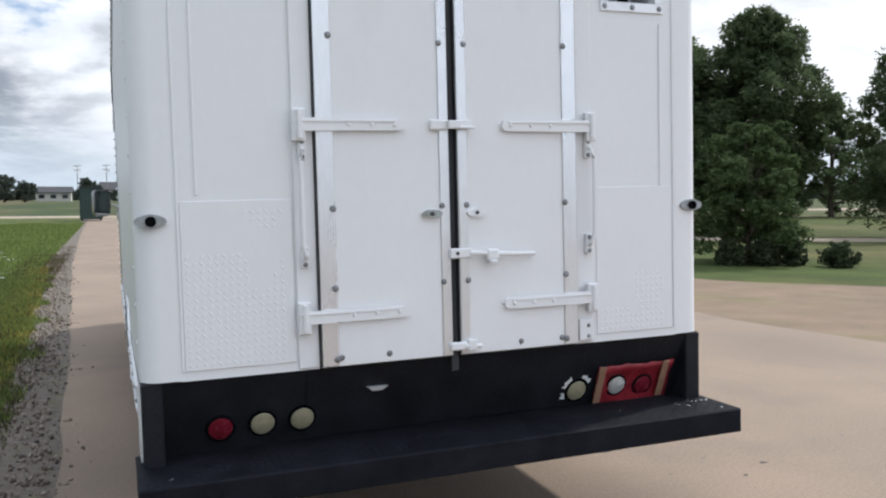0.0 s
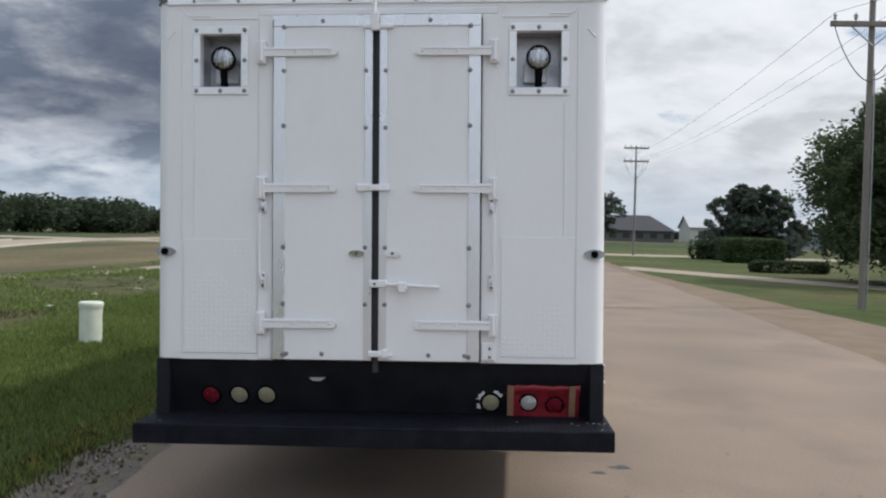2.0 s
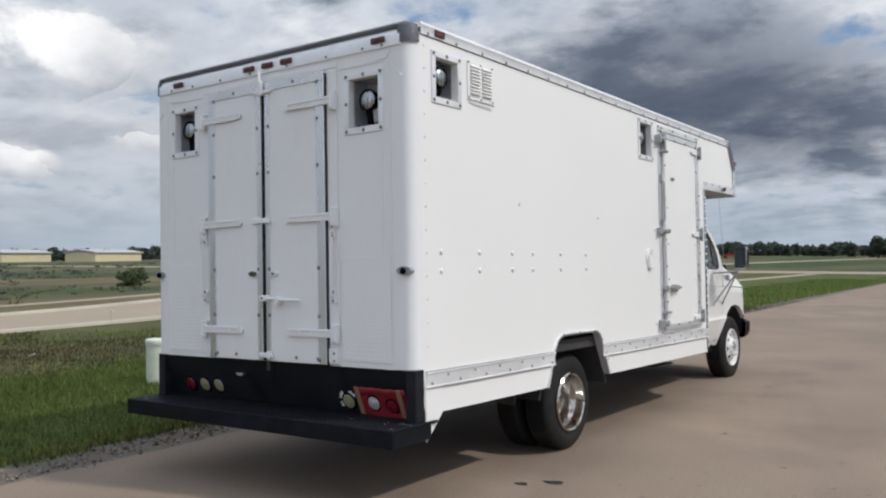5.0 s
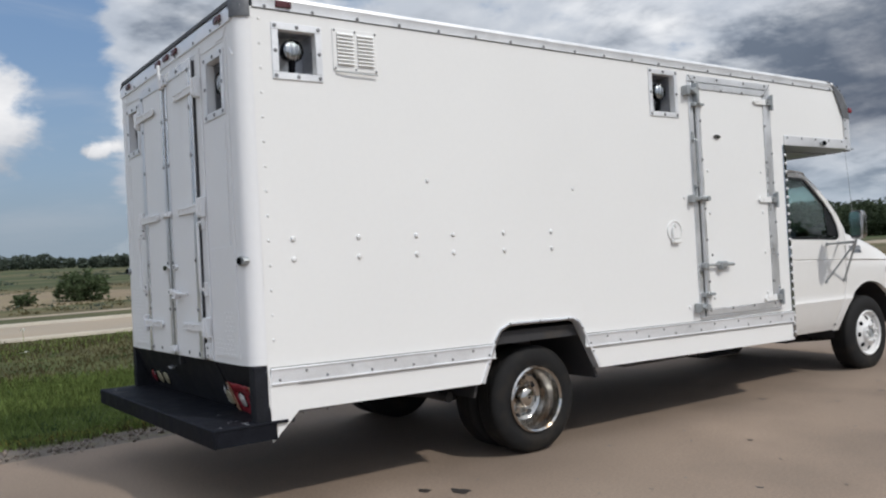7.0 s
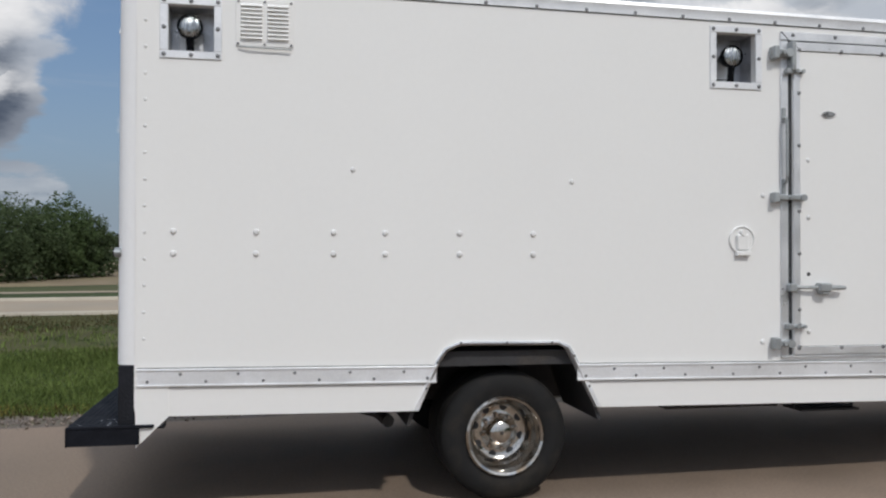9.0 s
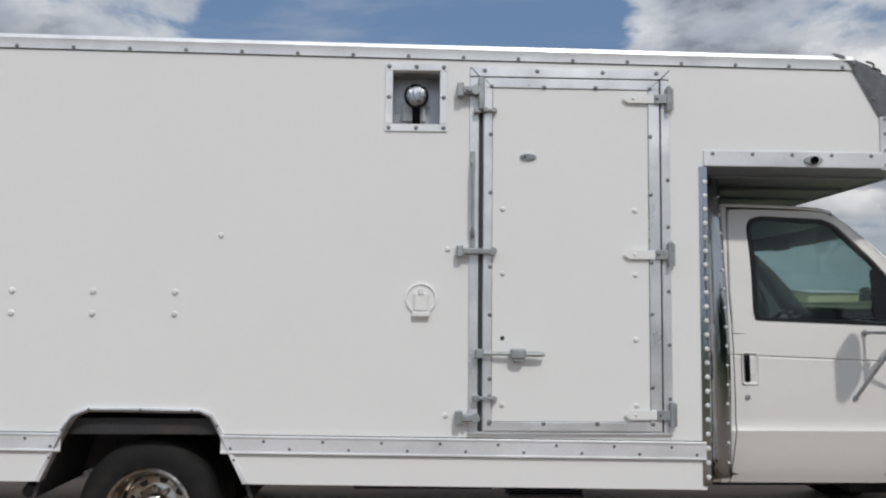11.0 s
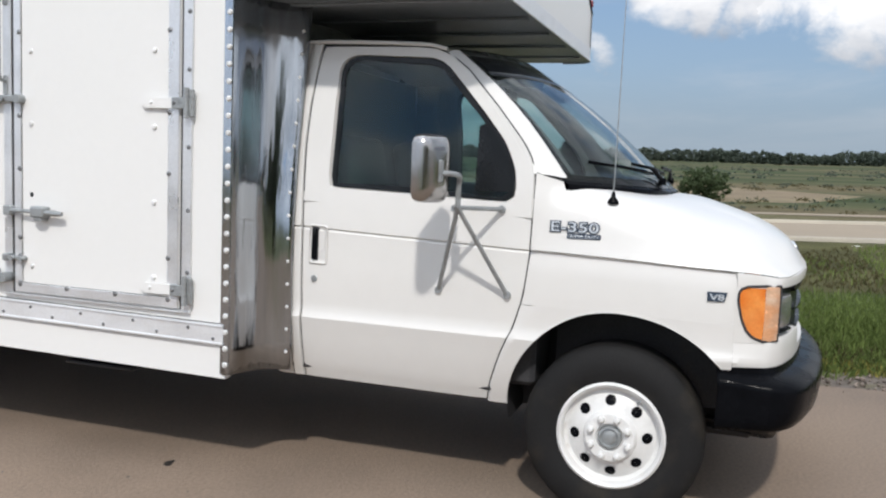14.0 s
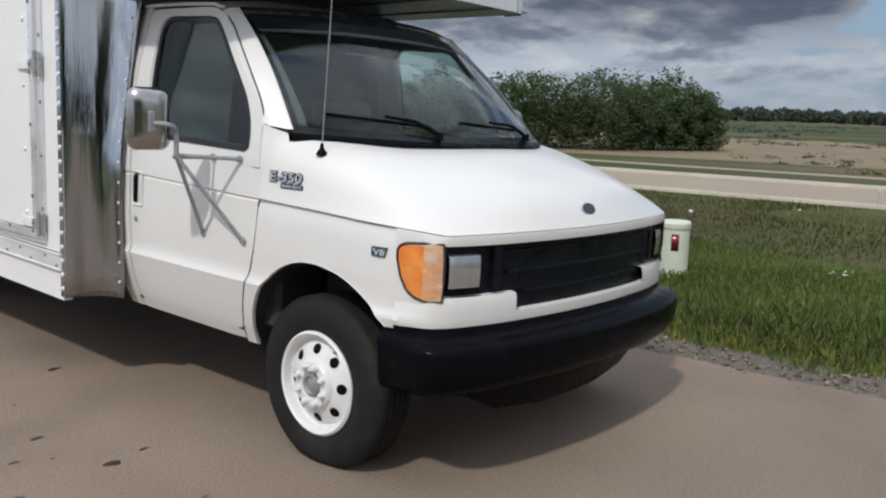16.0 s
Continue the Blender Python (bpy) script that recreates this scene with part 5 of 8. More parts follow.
    tube(bm, [on_side(s, 5.16, 1.990, 0.000), on_side(s, 5.3, 1.990, 0.002), on_side(s, 5.56, 1.984, 0.002), on_side(s, 5.76, 1.974, 0.0), on_side(s, 5.835, 1.956, -0.006)], 0.009, 8)
    part("roof_gutter", bm, CAB_PAINT, truck)
    # windscreen pillar
    bm = B()
    rows, trim = [], []
    for k in range(9):
        t = k / 8
        yb, zb = 6.284 + (5.850 - 6.284) * t, 1.43 + (1.945 - 1.43) * t
        bulge = 0.020 * math.sin(math.pi * t)
        a = Vector((side_x(5.9, zb) + 0.0, yb + bulge * 0.9 - 0.006, zb + bulge * 0.8 - 0.004))
        b = screen(1.0, min(0.985, max(0.015, t)), 0.006)
        m = (a * 0.5 + b * 0.5) + Vector((0.005, 0.004, 0.003))
        a2 = a + Vector((-0.012, -0.004, -0.002))
        lap = [screen(u, min(0.985, max(0.015, t)), o) for u, o in ((0.996, 0.007), (0.990, 0.007), (0.985, 0.006), (0.983, 0.001))]
        rows.append([(s * p.x, p.y, p.z) for p in (a2, a, m, b, *lap)])
        trim.append([(s * p.x, p.y, p.z) for p in (a + Vector((-0.035, -0.02, -0.01)), screen(0.92, min(0.98, max(0.02, t)), -0.02))])
    loft(bm, rows)
    pillar = part("windscreen_pillar", bm, CAB_PAINT, truck, "white windscreen pillar")
    bm = B()
    loft(bm, trim)
    part("pillar_trim", bm, INTERIOR, pillar, "grey inner trim").modifiers.new("thick", "SOLIDIFY").thickness = 0.006
    # dark shut lines round the door frame and at the pillar's foot
    bm = B()
    line = [p for p in outer if p[1] > 1.262]
    far = max(range(len(line)), key=lambda i: math.dist(line[i], line[(i + 1) % len(line)]))
    line = line[far + 1:] + line[:far + 1]
    tube(bm, [on_side(s, *p, -0.0115) for p in line], 0.0042, 6)
    part("shut_line", bm, GASKET, truck, "dark shut line of the door")
    bm = B()
    tube(bm, [on_side(s, 6.287, 1.432, 0.0005), Vector((s * 0.890, 6.345, 1.417)), Vector((s * 0.887, 6.390, 1.402))], 0.0013, 6)
    part("shut_line", bm, GASKET, truck, "thin shut line at the pillar foot")
    # grey trim inside the door and its pillar
    bm = B()
    loft(bm, [[on_side(s, *p, -0.028) for p in shrink(inner, WC, 0.022)], [on_side(s, *p, -0.05) for p in shrink(inner, WC, 0.005)], [on_side(s, *p, -0.05) for p in outer]], True)
    part("door_trim", bm, INTERIOR, door, "grey inner door trim").modifiers.new("thick", "SOLIDIFY").thickness = 0.004
    bm = B()
    loft(bm, [[on_side(s, interp(REAR_SEAM, z) + d, z, -0.045) for d in (-0.15, -0.05, 0.012)] for z in (0.9, 1.15, 1.35, 1.52, 1.8, 1.95)])
    part("pillar_trim", bm, INTERIOR, truck, "grey inner trim").modifiers.new("thick", "SOLIDIFY").thickness = 0.004
    # fender round the front wheel
    AC, AA, AB = (6.650, 0.42), 0.456, 0.460
    AF = 0.53  # the arch reaches further forward

    def arch_y(z, d):
        q = max(0.0, 1 - (abs(z - AC[1]) / AB) ** 1.9)
        return AC[0] + d * (AF if d > 0 else AA) * q ** (1 / 1.9)
    bm = B()
    up = [1.128, 1.118, 1.08, 1.03, 0.98, 0.93, 0.880]
    ys = 22
    rows = []
    for z in up:
        y0 = interp(DOOR_FRONT, z) + 0.0015
        y1 = NOSE_Y
        row = [on_side(s, y0 + (y1 - y0) * k / ys, z, -0.007 if k == 0 else 0.0) for k in range(ys + 1)]
        rows.append([(x, y, min(zz, interp(BONNET_LINE, y) - 0.003)) for x, y, zz in row])
    loft(bm, rows)
    for d in (-1, 1):
        rows = []
        lowz = 0.421 if d < 0 else 0.69
        for k in range(23):
            z = 0.880 + (lowz - 0.880) * (k / 22) ** 1.6
            if d < 0:
                y0, y1 = interp(DOOR_FRONT, z) + 0.0015, arch_y(z, -1)
            else:
                y0, y1 = NOSE_Y, arch_y(z, 1)
            pts = [on_side(s, y0 + (y1 - y0) * j / 6, z, -0.010 if (j == 0 and d < 0) else 0.0) for j in range(7)]
            pts.append((pts[-1][0] + s * 0.004, pts[-1][1] + 0.003 * d, pts[-1][2]))
            pts.append((pts[-1][0] - s * (0.05 if d > 0 else 0.02), pts[-1][1] + 0.0, pts[-1][2]))
            rows.append(pts)
        loft(bm, rows)
    part("fender", bm, CAB_PAINT, truck, "white front fender")
    # arch liner
    bm = B()
    rows = []
    for x in (0.95, 0.55):
        rows.append([(s * min(x, interp(SIDE, AC[1] + (AB + 0.012) * math.sin(radians(a))) - 0.03), AC[0] + ((AF if a < 90 else AA) + 0.012) * math.cos(radians(a)), AC[1] + (AB + 0.012) * math.sin(radians(a))) for a in range(0, 191, 10)])
    loft(bm, rows)
    w = [bm.verts.new((s * 0.55, AC[0] + ((AF if a < 90 else AA) + 0.012) * math.cos(radians(a)), AC[1] + (AB + 0.012) * math.sin(radians(a)))) for a in range(0, 191, 10)]
    bm.faces.new(w)
    part("arch_liner", bm, UNDER, truck, "black wheel arch liner")


cab_side(1)
cab_side(-1)

# bonnet
bm = B()
lines = [crom(c, 4) for c in (HC, HS, HQ, HM)]
rows = []
for i in range(len(lines[0])):
    ctl = [l[i] for l in lines]
    ctl = ctl + [Vector((-p.x, p.y, p.z)) for p in reversed(ctl[:-1])]
    rows.append([p + Vector((0, skew(p.x, p.y), 0)) for p in crom(ctl, 5)])
rows.append([p + Vector((0, -0.03, -0.012)) for p in rows[-1]])
loft(bm, rows)
# its rear corners run back to the door edge and up to the foot of the windscreen pillar
for s in (1, -1):
    E = [Vector((s * abs(p.x), p.y, p.z)) for p in rows[0][:6]] + [Vector((s * 0.887, 6.392, 1.398))]
    zs = [1.128 + (1.430 - 1.128) * (p.z - E[0].z) / (E[-1].z - E[0].z) for p in E]
    D = [Vector(on_side(s, min(6.289, interp(DOOR_FRONT, z) + 0.003), z)) for z in zs]
    loft(bm, [[p - Vector((s * 0.012, 0.002, 0)) for p in D], D, [p.lerp(q, 0.5) + Vector((s * 0.004, 0, 0)) for p, q in zip(D, E)], E])
bmesh.ops.remove_doubles(bm, verts=bm.verts, dist=2e-4)
bonnet = part("bonnet", bm, CAB_PAINT, truck, "white bonnet", angle=60)
# emblem, a plain oval
bm = B()
lathe(bm, [(0.052, 0.0), (0.050, 0.010), (0.043, 0.012)], "z", (0, 0, 0), 28, True)
em = part("emblem", bm, SILVER, bonnet, "plain oval badge")
em.matrix_local = pose(0.0, 7.357, 1.123, -62, 0, 0) @ Matrix.Diagonal((1.15, 0.62, 1, 1))
bm = B()
lathe(bm, [(0.043, 0.0), (0.042, 0.014), (0.01, 0.016)], "z", (0, 0, 0), 28, True)
o = part("emblem_face", bm, NAVY, em)


# windscreen
US = [math.sin(radians(a)) for a in range(-90, 91, 9)]
VS = [i / 8 for i in range(9)]
bm = B()
front = loft(bm, [[screen(u * 0.985, 0.012 + v * 0.976, 0.0) for u in US] for v in VS])
ws = part("windscreen", bm, SCREEN_GLASS, truck, "tinted windscreen", angle=60)
pane = ws.modifiers.new("thick", "SOLIDIFY")
pane.thickness, pane.offset = 0.005, 0.0
bm = B()


def ring(u0, v0, u1):
    pts = [(u, v0[0]) for u in [u1 * q for q in US]] + [(u1, v0[0] + (v0[1] - v0[0]) * i / 8) for i in range(1, 8)] + [(u, v0[1]) for u in [u1 * q for q in reversed(US)]] + [(-u1, v0[1] + (v0[0] - v0[1]) * i / 8) for i in range(1, 8)]
    return pts


outer, inner = ring(0, (0.0, 1.0), 0.992), ring(0, (0.045, 0.95), 0.962)
loft(bm, [[screen(*p, 0.001) for p in outer], [screen(*p, 0.0025) for p in outer], [screen(*p, 0.0025) for p in inner], [screen(*p, 0.001) for p in inner]], True)
part("screen_border", bm, BORDER, ws, "black windscreen border")
SHADE = material("dark sun strip", (0.008, 0.010, 0.013), 0.12, vary=0.1, spec=0.4)
bm = B()
loft(bm, [[screen(u * 0.955, v, 0.0031) for u in US] for v in (0.755, 0.80, 0.86, 0.935)])
part("sun_strip", bm, SHADE, ws, "dark tinted sun strip").modifiers.new("thick", "SOLIDIFY").thickness = 0.0005
# cowl
bm = B()
loft(bm, [[screen(u, 0.0, o) + Vector((0, d, e)) for u in US] for d, e, o in ((-0.06, -0.03, 0), (-0.005, 0.002, 0), (0.022, -0.010, 0), (0.03, -0.05, 0))])
part("cowl", bm, BLACK_PLASTIC, truck, "black cowl panel")
# wipers
for x0, u1, v1 in ((0.30, 0.80, 0.16), (-0.38, 0.05, 0.17)):
    bm = B()
    a = screen(x0 / 0.86, 0.03, 0.02)
    b = screen(u1 - 0.18, 0.115, 0.03)
    tube(bm, [a, (a + b) / 2 + Vector((0, 0.02, 0.02)), b], [0.012, 0.009, 0.007], 6)
    lathe(bm, [(0.02, -0.02), (0.018, 0.012)], "z", a, 10, True)
    pts = [screen(u1 - 0.44 + 0.50 * i / 6, 0.085 + 0.04 * i / 6, 0.012) for i in range(7)]
    tube(bm, pts, 0.008, 6)
    part("wiper", bm, BLACK_PLASTIC, truck, "black wiper")
# roof
bm = B()
rows = []
for y in (5.0, 5.3, 5.6, 5.8, 5.90):
    e = (y - 5.0) / 0.9
    row = []
    for k in range(17):
        u = -1 + k / 8
        xe = 0.826 - 0.06 * max(0.0, e - 0.85) / 0.15
        z = 1.992 - 0.02 * e + 0.075 * (1 - abs(u) ** 3) - (0.085 * max(0, e - 0.7) / 0.3) * (1 - u * u) ** 0.5 - 0.03 * max(0, e - 0.7) / 0.3
        row.append((u * xe, y + (0.115 * (1 - abs(u) ** 2.5) if y > 5.85 else 0), z))
    rows.append(row)
loft(bm, rows)
part("cab_roof", bm, CAB_PAINT, truck, "white cab roof")

def face_pts(x_from, x_to, off, z, y_min=0.0):
    """Points of the front face between two x (x_from > x_to), pushed out by off."""
    out = []
    n = len(PLANE)
    for i, (x, y) in enumerate(PLANE):
        if y < y_min or x > x_from + 1e-6 or x < x_to - 1e-6:
            continue
        a, b = PLANE[max(i - 1, 0)], PLANE[min(i + 1, n - 1)]
        t = Vector((b[0] - a[0], b[1] - a[1])).normalized()
        nx, ny = -t.y, t.x
        if (ny < 0) if abs(ny) > abs(nx) else (nx * x < 0):
            nx, ny = -nx, -ny
        if y < 7.26:
            w = min(1.0, (7.26 - y) / 0.14)
            x += (math.copysign(side_x(y, z), x) - x) * w
        out.append((x + nx * off, y + ny * off, z))
    return out


def band(bm, x_from, x_to, zs, y_min=0.0):
    """zs: (z, off) rows."""
    loft(bm, [face_pts(x_from, x_to, o, z, y_min) for z, o in zs])


LAMP_EDGE = [(0.806, 7.222), (0.812, 7.196), (0.825, 7.172), (0.848, 7.150), (0.895, 7.129), (0.963, 7.113), (0.996, 7.113), (1.010, 7.119), (1.020, 7.133), (1.028, 7.160)]
bm = B()
# white panel behind the rounded edge of each corner lamp
for s in (1, -1):
    rows = []
    for k in range(13):
        z = 0.800 + 0.24 * k / 12
        row = sorted(face_pts(1.0, 0.84, 0.0015, z, NOSE_Y) if s > 0 else face_pts(-0.84, -1.0, 0.0015, z, NOSE_Y), key=lambda p: p[1])
        y1 = interp(LAMP_EDGE, z) + 0.004 if 0.806 < z < 1.028 else 7.25
        ys = [NOSE_Y + (y1 - NOSE_Y) * j / 5 for j in range(6)]
        ys = [y + skew(0.9 * s, y) for y in ys]
        rows.append([(s * float(np.interp(y, [p[1] for p in row], [abs(p[0]) for p in row])), y, z) for y in ys])
    loft(bm, rows)
band(bm, 1, -1, ((0.703, -0.03), (0.703, 0.0), (0.722, 0.003), (0.744, 0.002), (0.748, -0.03)), NOSE_Y)
for a, b in ((1.0, 0.495), (-0.495, -1.0)):
    band(bm, a, b, ((0.742, 0.002), (0.76, 0.002), (0.800, 0.0), (0.818, -0.006), (0.822, -0.04)), NOSE_Y)
low = face_pts(1.0, -1.0, 0.002, 1.018, NOSE_Y)
crease = crom(HC, 12)
top_, mid_ = [], []
for x, y, _ in low:
    c = min(crease, key=lambda p: (p.x - abs(x)) ** 2 + (p.y + skew(x, p.y) - y) ** 2)
    q = Vector((math.copysign(c.x - 0.001, x), c.y - 0.001 + skew(x, c.y), c.z - 0.0035)) if abs(x) > 0.85 else Vector((x, y - 0.001, 1.0565))
    top_.append(q)
    mid_.append(Vector((x, y, 1.018)).lerp(q, 0.6) + Vector((math.copysign(0.002, x), 0.003, 0)))
loft(bm, [[(x * 0.97, y - 0.03, z) for x, y, z in low], low, mid_, top_, [(p.x * 0.985, p.y - 0.02, p.z) for p in top_]])
fascia = part("front_fascia", bm, CAB_PAINT, truck, "white front fascia")
# grille and lamp surround
bm = B()
band(bm, 0.90, -0.90, ((0.815, -0.035), (0.93, -0.03), (1.05, -0.035)), 7.13)
band(bm, 0.60, -0.60, ((0.715, -0.036), (0.825, -0.036)))
band(bm, 0.92, -0.92, ((1.030, -0.03), (1.030, -0.004), (1.048, -0.004), (1.052, -0.03)), 7.13)
grille = part("grille", bm, GRILLE, truck, "black plastic grille")
for z, w_, h in ((0.985, 0.60, 0.007), (0.90, 0.56, 0.008), (0.815, 0.50, 0.007)):
    bm = B()
    band(bm, w_, -w_, ((z - h, -0.032), (z - h * 0.6, -0.012), (z + h * 0.6, -0.012), (z + h, -0.032)))
    part("grille_bar", bm, GRILLE, grille, "curved black grille bar")
for s in (1, -1):
    for xa in (0.60, 0.505):
        bm = B()
        zz = (0.832, 1.03) if xa > 0.55 else (0.748, 0.84)
        band(bm, *((xa + 0.035, xa - 0.03) if s > 0 else (-xa + 0.03, -xa - 0.035)), ((zz[0], -0.034), (zz[0] + 0.01, -0.006), (zz[1] - 0.01, -0.006), (zz[1], -0.034)))
        part("grille_bar", bm, GRILLE, grille)
    # head lamp
    bm = B()
    lo, hi = ((0.835, 0.685) if s > 0 else (-0.685, -0.835))
    band(bm, lo, hi, ((0.848, -0.03), (0.854, -0.010), (0.875, -0.006), (0.92, -0.004), (0.965, -0.006), (0.978, -0.010), (0.984, -0.03)))
    hl = part("headlamp", bm, HEADLAMP, truck, "clear headlamp")
    bm = B()
    band(bm, lo, hi, ((0.834, -0.02), (0.836, 0.0), (0.844, 0.0), (0.846, -0.02)))
    part("lamp_bezel", bm, BLACK_PLASTIC, hl)
    # amber corner lamp: rounded behind, square beside the head lamp
    def lens_pt(y, z, o):
        row = sorted(face_pts(1.0, 0.84, 0.0, z, NOSE_Y) if s > 0 else face_pts(-0.84, -1.0, 0.0, z, NOSE_Y), key=lambda p: p[1])
        y += skew(0.9 * s, y)
        x = float(np.interp(y, [p[1] for p in row], [abs(p[0]) for p in row]))
        return (s * (x + 0.75 * o), y + 0.66 * o, z)

    def lens(z_rows, span, steps):
        rows = []
        for z, o in z_rows:
            y0, y1 = span(z)
            rows.append([lens_pt(y0 + (y1 - y0) * k / steps, z, o) for k in range(steps + 1)])
        return rows
    zz = [0.808 + 0.0108 * i for i in range(21)]
    bm = B()
    loft(bm, lens([(0.808, -0.02)] + [(z, 0.001 + 0.003 * math.sin(math.pi * (z - 0.808) / 0.216)) for z in zz] + [(1.024, -0.02)], lambda z: (interp(LAMP_EDGE, z), 7.212), 8))
    cl = part("corner_lamp", bm, AMBER, truck, "amber corner lamp")
    bm = B()
    loft(bm, lens([(z, 0.002 + (0.0026 if k % 2 else 0.0)) for k, z in enumerate(zz)], lambda z: (max(7.2122, interp(LAMP_EDGE, z)), 7.268), 6))
    part("clear_section", bm, RIBBED, cl, "ribbed clear lens section")
    bm = B()
    line = [lens_pt(7.268, 1.026, 0.003), lens_pt(7.21, 1.028, 0.003)] + [lens_pt(interp(LAMP_EDGE, z), z, 0.003) for z in reversed(zz)] + [lens_pt(7.268, 0.806, 0.003), lens_pt(7.270, 0.9, 0.003), lens_pt(7.270, 0.97, 0.003)]
    tube(bm, line + [line[0]], 0.0055, 6)
    part("lamp_seal", bm, GASKET, cl, "black lamp seal")

# front bumper: boxy, its ends tucked in beside the wheels
bm = B()
prof = [(0.714, -0.04), (0.712, -0.004), (0.690, 0.000), (0.676, 0.004), (0.668, 0.030), (0.650, 0.082), (0.636, 0.098), (0.624, 0.104), (0.600, 0.105), (0.55, 0.102), (0.50, 0.092), (0.468, 0.072), (0.448, 0.038), (0.440, -0.05)]
rows = []
for z, o in prof:
    inner, outer = face_pts(2, -2, 0.0, max(z, 0.60), 7.05), face_pts(2, -2, o, max(z, 0.60), 7.05)
    rows.append([(a[0] + (b[0] - a[0]) * f, a[1] + (b[1] - a[1]) * f, z) for a, b in zip(inner, outer) for f in [0.42 + 0.58 * min(1.0, max(0.0, (a[1] - 7.09) / 0.17))]])
loft(bm, rows)
fb = part("front_bumper", bm, BLACK_PLASTIC, truck, "black plastic front bumper", angle=50)
fb.modifiers.new("thick", "SOLIDIFY").thickness = 0.006
for x in (0.40, -0.40):
    bm = B()
    tube(bm, [(x, 7.20, 0.47), (x, 7.26, 0.44), (x, 7.28, 0.405), (x, 7.27, 0.375)], 0.012, 8)
    part("tow_hook", bm, UNDER, truck, "dark tow hook")
bm = B()
box(bm, -0.60, 0.60, 7.05, 7.30, 0.45, 0.70, 0.01)
part("bumper_beam", bm, UNDER, truck, "dark bumper beam", smooth=False)
bm = B()
loft(bm, [[(x * w, 7.33 + 0.05 * (1 - (x / 0.72) ** 2) - d, z + min(0.47 - z, 0.12) * abs(x / 0.72) ** 5) for x in (-0.72, -0.55, -0.25, 0, 0.25, 0.55, 0.72)] for z, w, d in ((0.47, 1.05, 0.0), (0.40, 1.02, 0.01), (0.33, 0.97, 0.03), (0.285, 0.92, 0.05), (0.275, 0.90, 0.08), (0.29, 0.88, 0.50))])
part("air_dam", bm, BLACK_PLASTIC, truck, "black air dam")
for x0 in (-0.55, 0.05):
    bm = B()
    band(bm, x0 + 0.34, x0 + 0.02, ((0.535, 0.080), (0.537, 0.090), (0.556, 0.096), (0.558, 0.088)))
    part("bumper_slot", bm, GASKET, fb)


# badges
def letters(body, size, mat, parent, m, thick=0.0015, squeeze=1.0, grow=0.0):
    cu = bpy.data.curves.new("lettering", "FONT")
    cu.body, cu.size, cu.extrude, cu.align_x, cu.align_y = body, size, thick, "CENTER", "CENTER"
    cu.offset = grow
    t = bpy.data.objects.new("lettering", cu)
    scene.collection.objects.link(t)
    dg = bpy.context.evaluated_depsgraph_get()
    me = bpy.data.meshes.new_from_object(t.evaluated_get(dg))
    bpy.data.objects.remove(t)
    me.materials.clear()
    me.materials.append(mat)
    ob = new("lettering", me)
    ob.parent = parent
    ob.matrix_local = m @ Matrix.Diagonal((squeeze, 1, 1, 1))
    return ob


HULL = BVHTree.FromPolygons([v.co.copy() for v in bonnet.data.vertices], [tuple(p.vertices) for p in bonnet.data.polygons])


def bonnet_x(y, z):
    hit = HULL.ray_cast(Vector((2.0, y, z)), Vector((-1, 0, 0)))
    return hit[0].x if hit[0] else 0.95


BX, BT = (bonnet_x(6.347, 1.207) + bonnet_x(6.571, 1.207)) / 2, math.degrees(math.atan2(bonnet_x(6.455, 1.172) - bonnet_x(6.455, 1.242), 0.07))
BY = math.degrees(math.atan2(bonnet_x(6.347, 1.207) - bonnet_x(6.571, 1.207), 0.224))
# the plate stands clear of the curved panel at its corners
M = pose(BX, 6.459, 1.209, 90 - BT, 0, 90 + BY)
BX += 0.002 + max(bonnet_x(c.y, c.z) - c.x for c in (M @ Vector((u * 0.104, v * 0.03, 0)) for u in (-1, -0.7, 0, 0.7, 1) for v in (-1, 0, 1)))
for s in (1, -1):
    bm = B()
    prism(bm, rounded(-0.020, 0.078, -0.042, -0.020, 0.004, 2), "z", -0.022, 0.0006)
    bd = part("model_badge", bm, NAVY, truck, "navy and silver model badge")
    bd.matrix_local = pose(s * BX, 6.459, 1.209, 90 - BT, 0, (90 + BY) * s) @ Matrix.Diagonal((1.42, 1, 1, 1))
    letters("E-350", 0.058, NAVY, bd, pose(0.0, 0.003, 0.0006), grow=0.0042, squeeze=1.06)
    letters("E-350", 0.058, SILVER, bd, pose(0.0, 0.003, 0.0022), grow=0.0002, squeeze=1.06)
    letters("SUPER DUTY", 0.0165, SILVER, bd, pose(0.029, -0.0315, 0.0012), thick=0.0008, squeeze=0.92, grow=0.0003)
    bm = B()
    prism(bm, [(-0.036, -0.016), (0.028, -0.016), (0.038, 0.016), (0.038, 0.021), (-0.038, 0.021)], "z", 0, 0.003)
    vb = part("engine_badge", bm, NAVY, truck, "small silver and navy engine badge")
    vb.matrix_local = pose(s * (side_x(7.035, 0.985) + 0.002), 7.035, 0.975, 84, 0, 90 * s + (7 * s))
    letters("V8", 0.034, SILVER, vb, pose(0, -0.001, 0.003), squeeze=1.5, grow=0.0006)


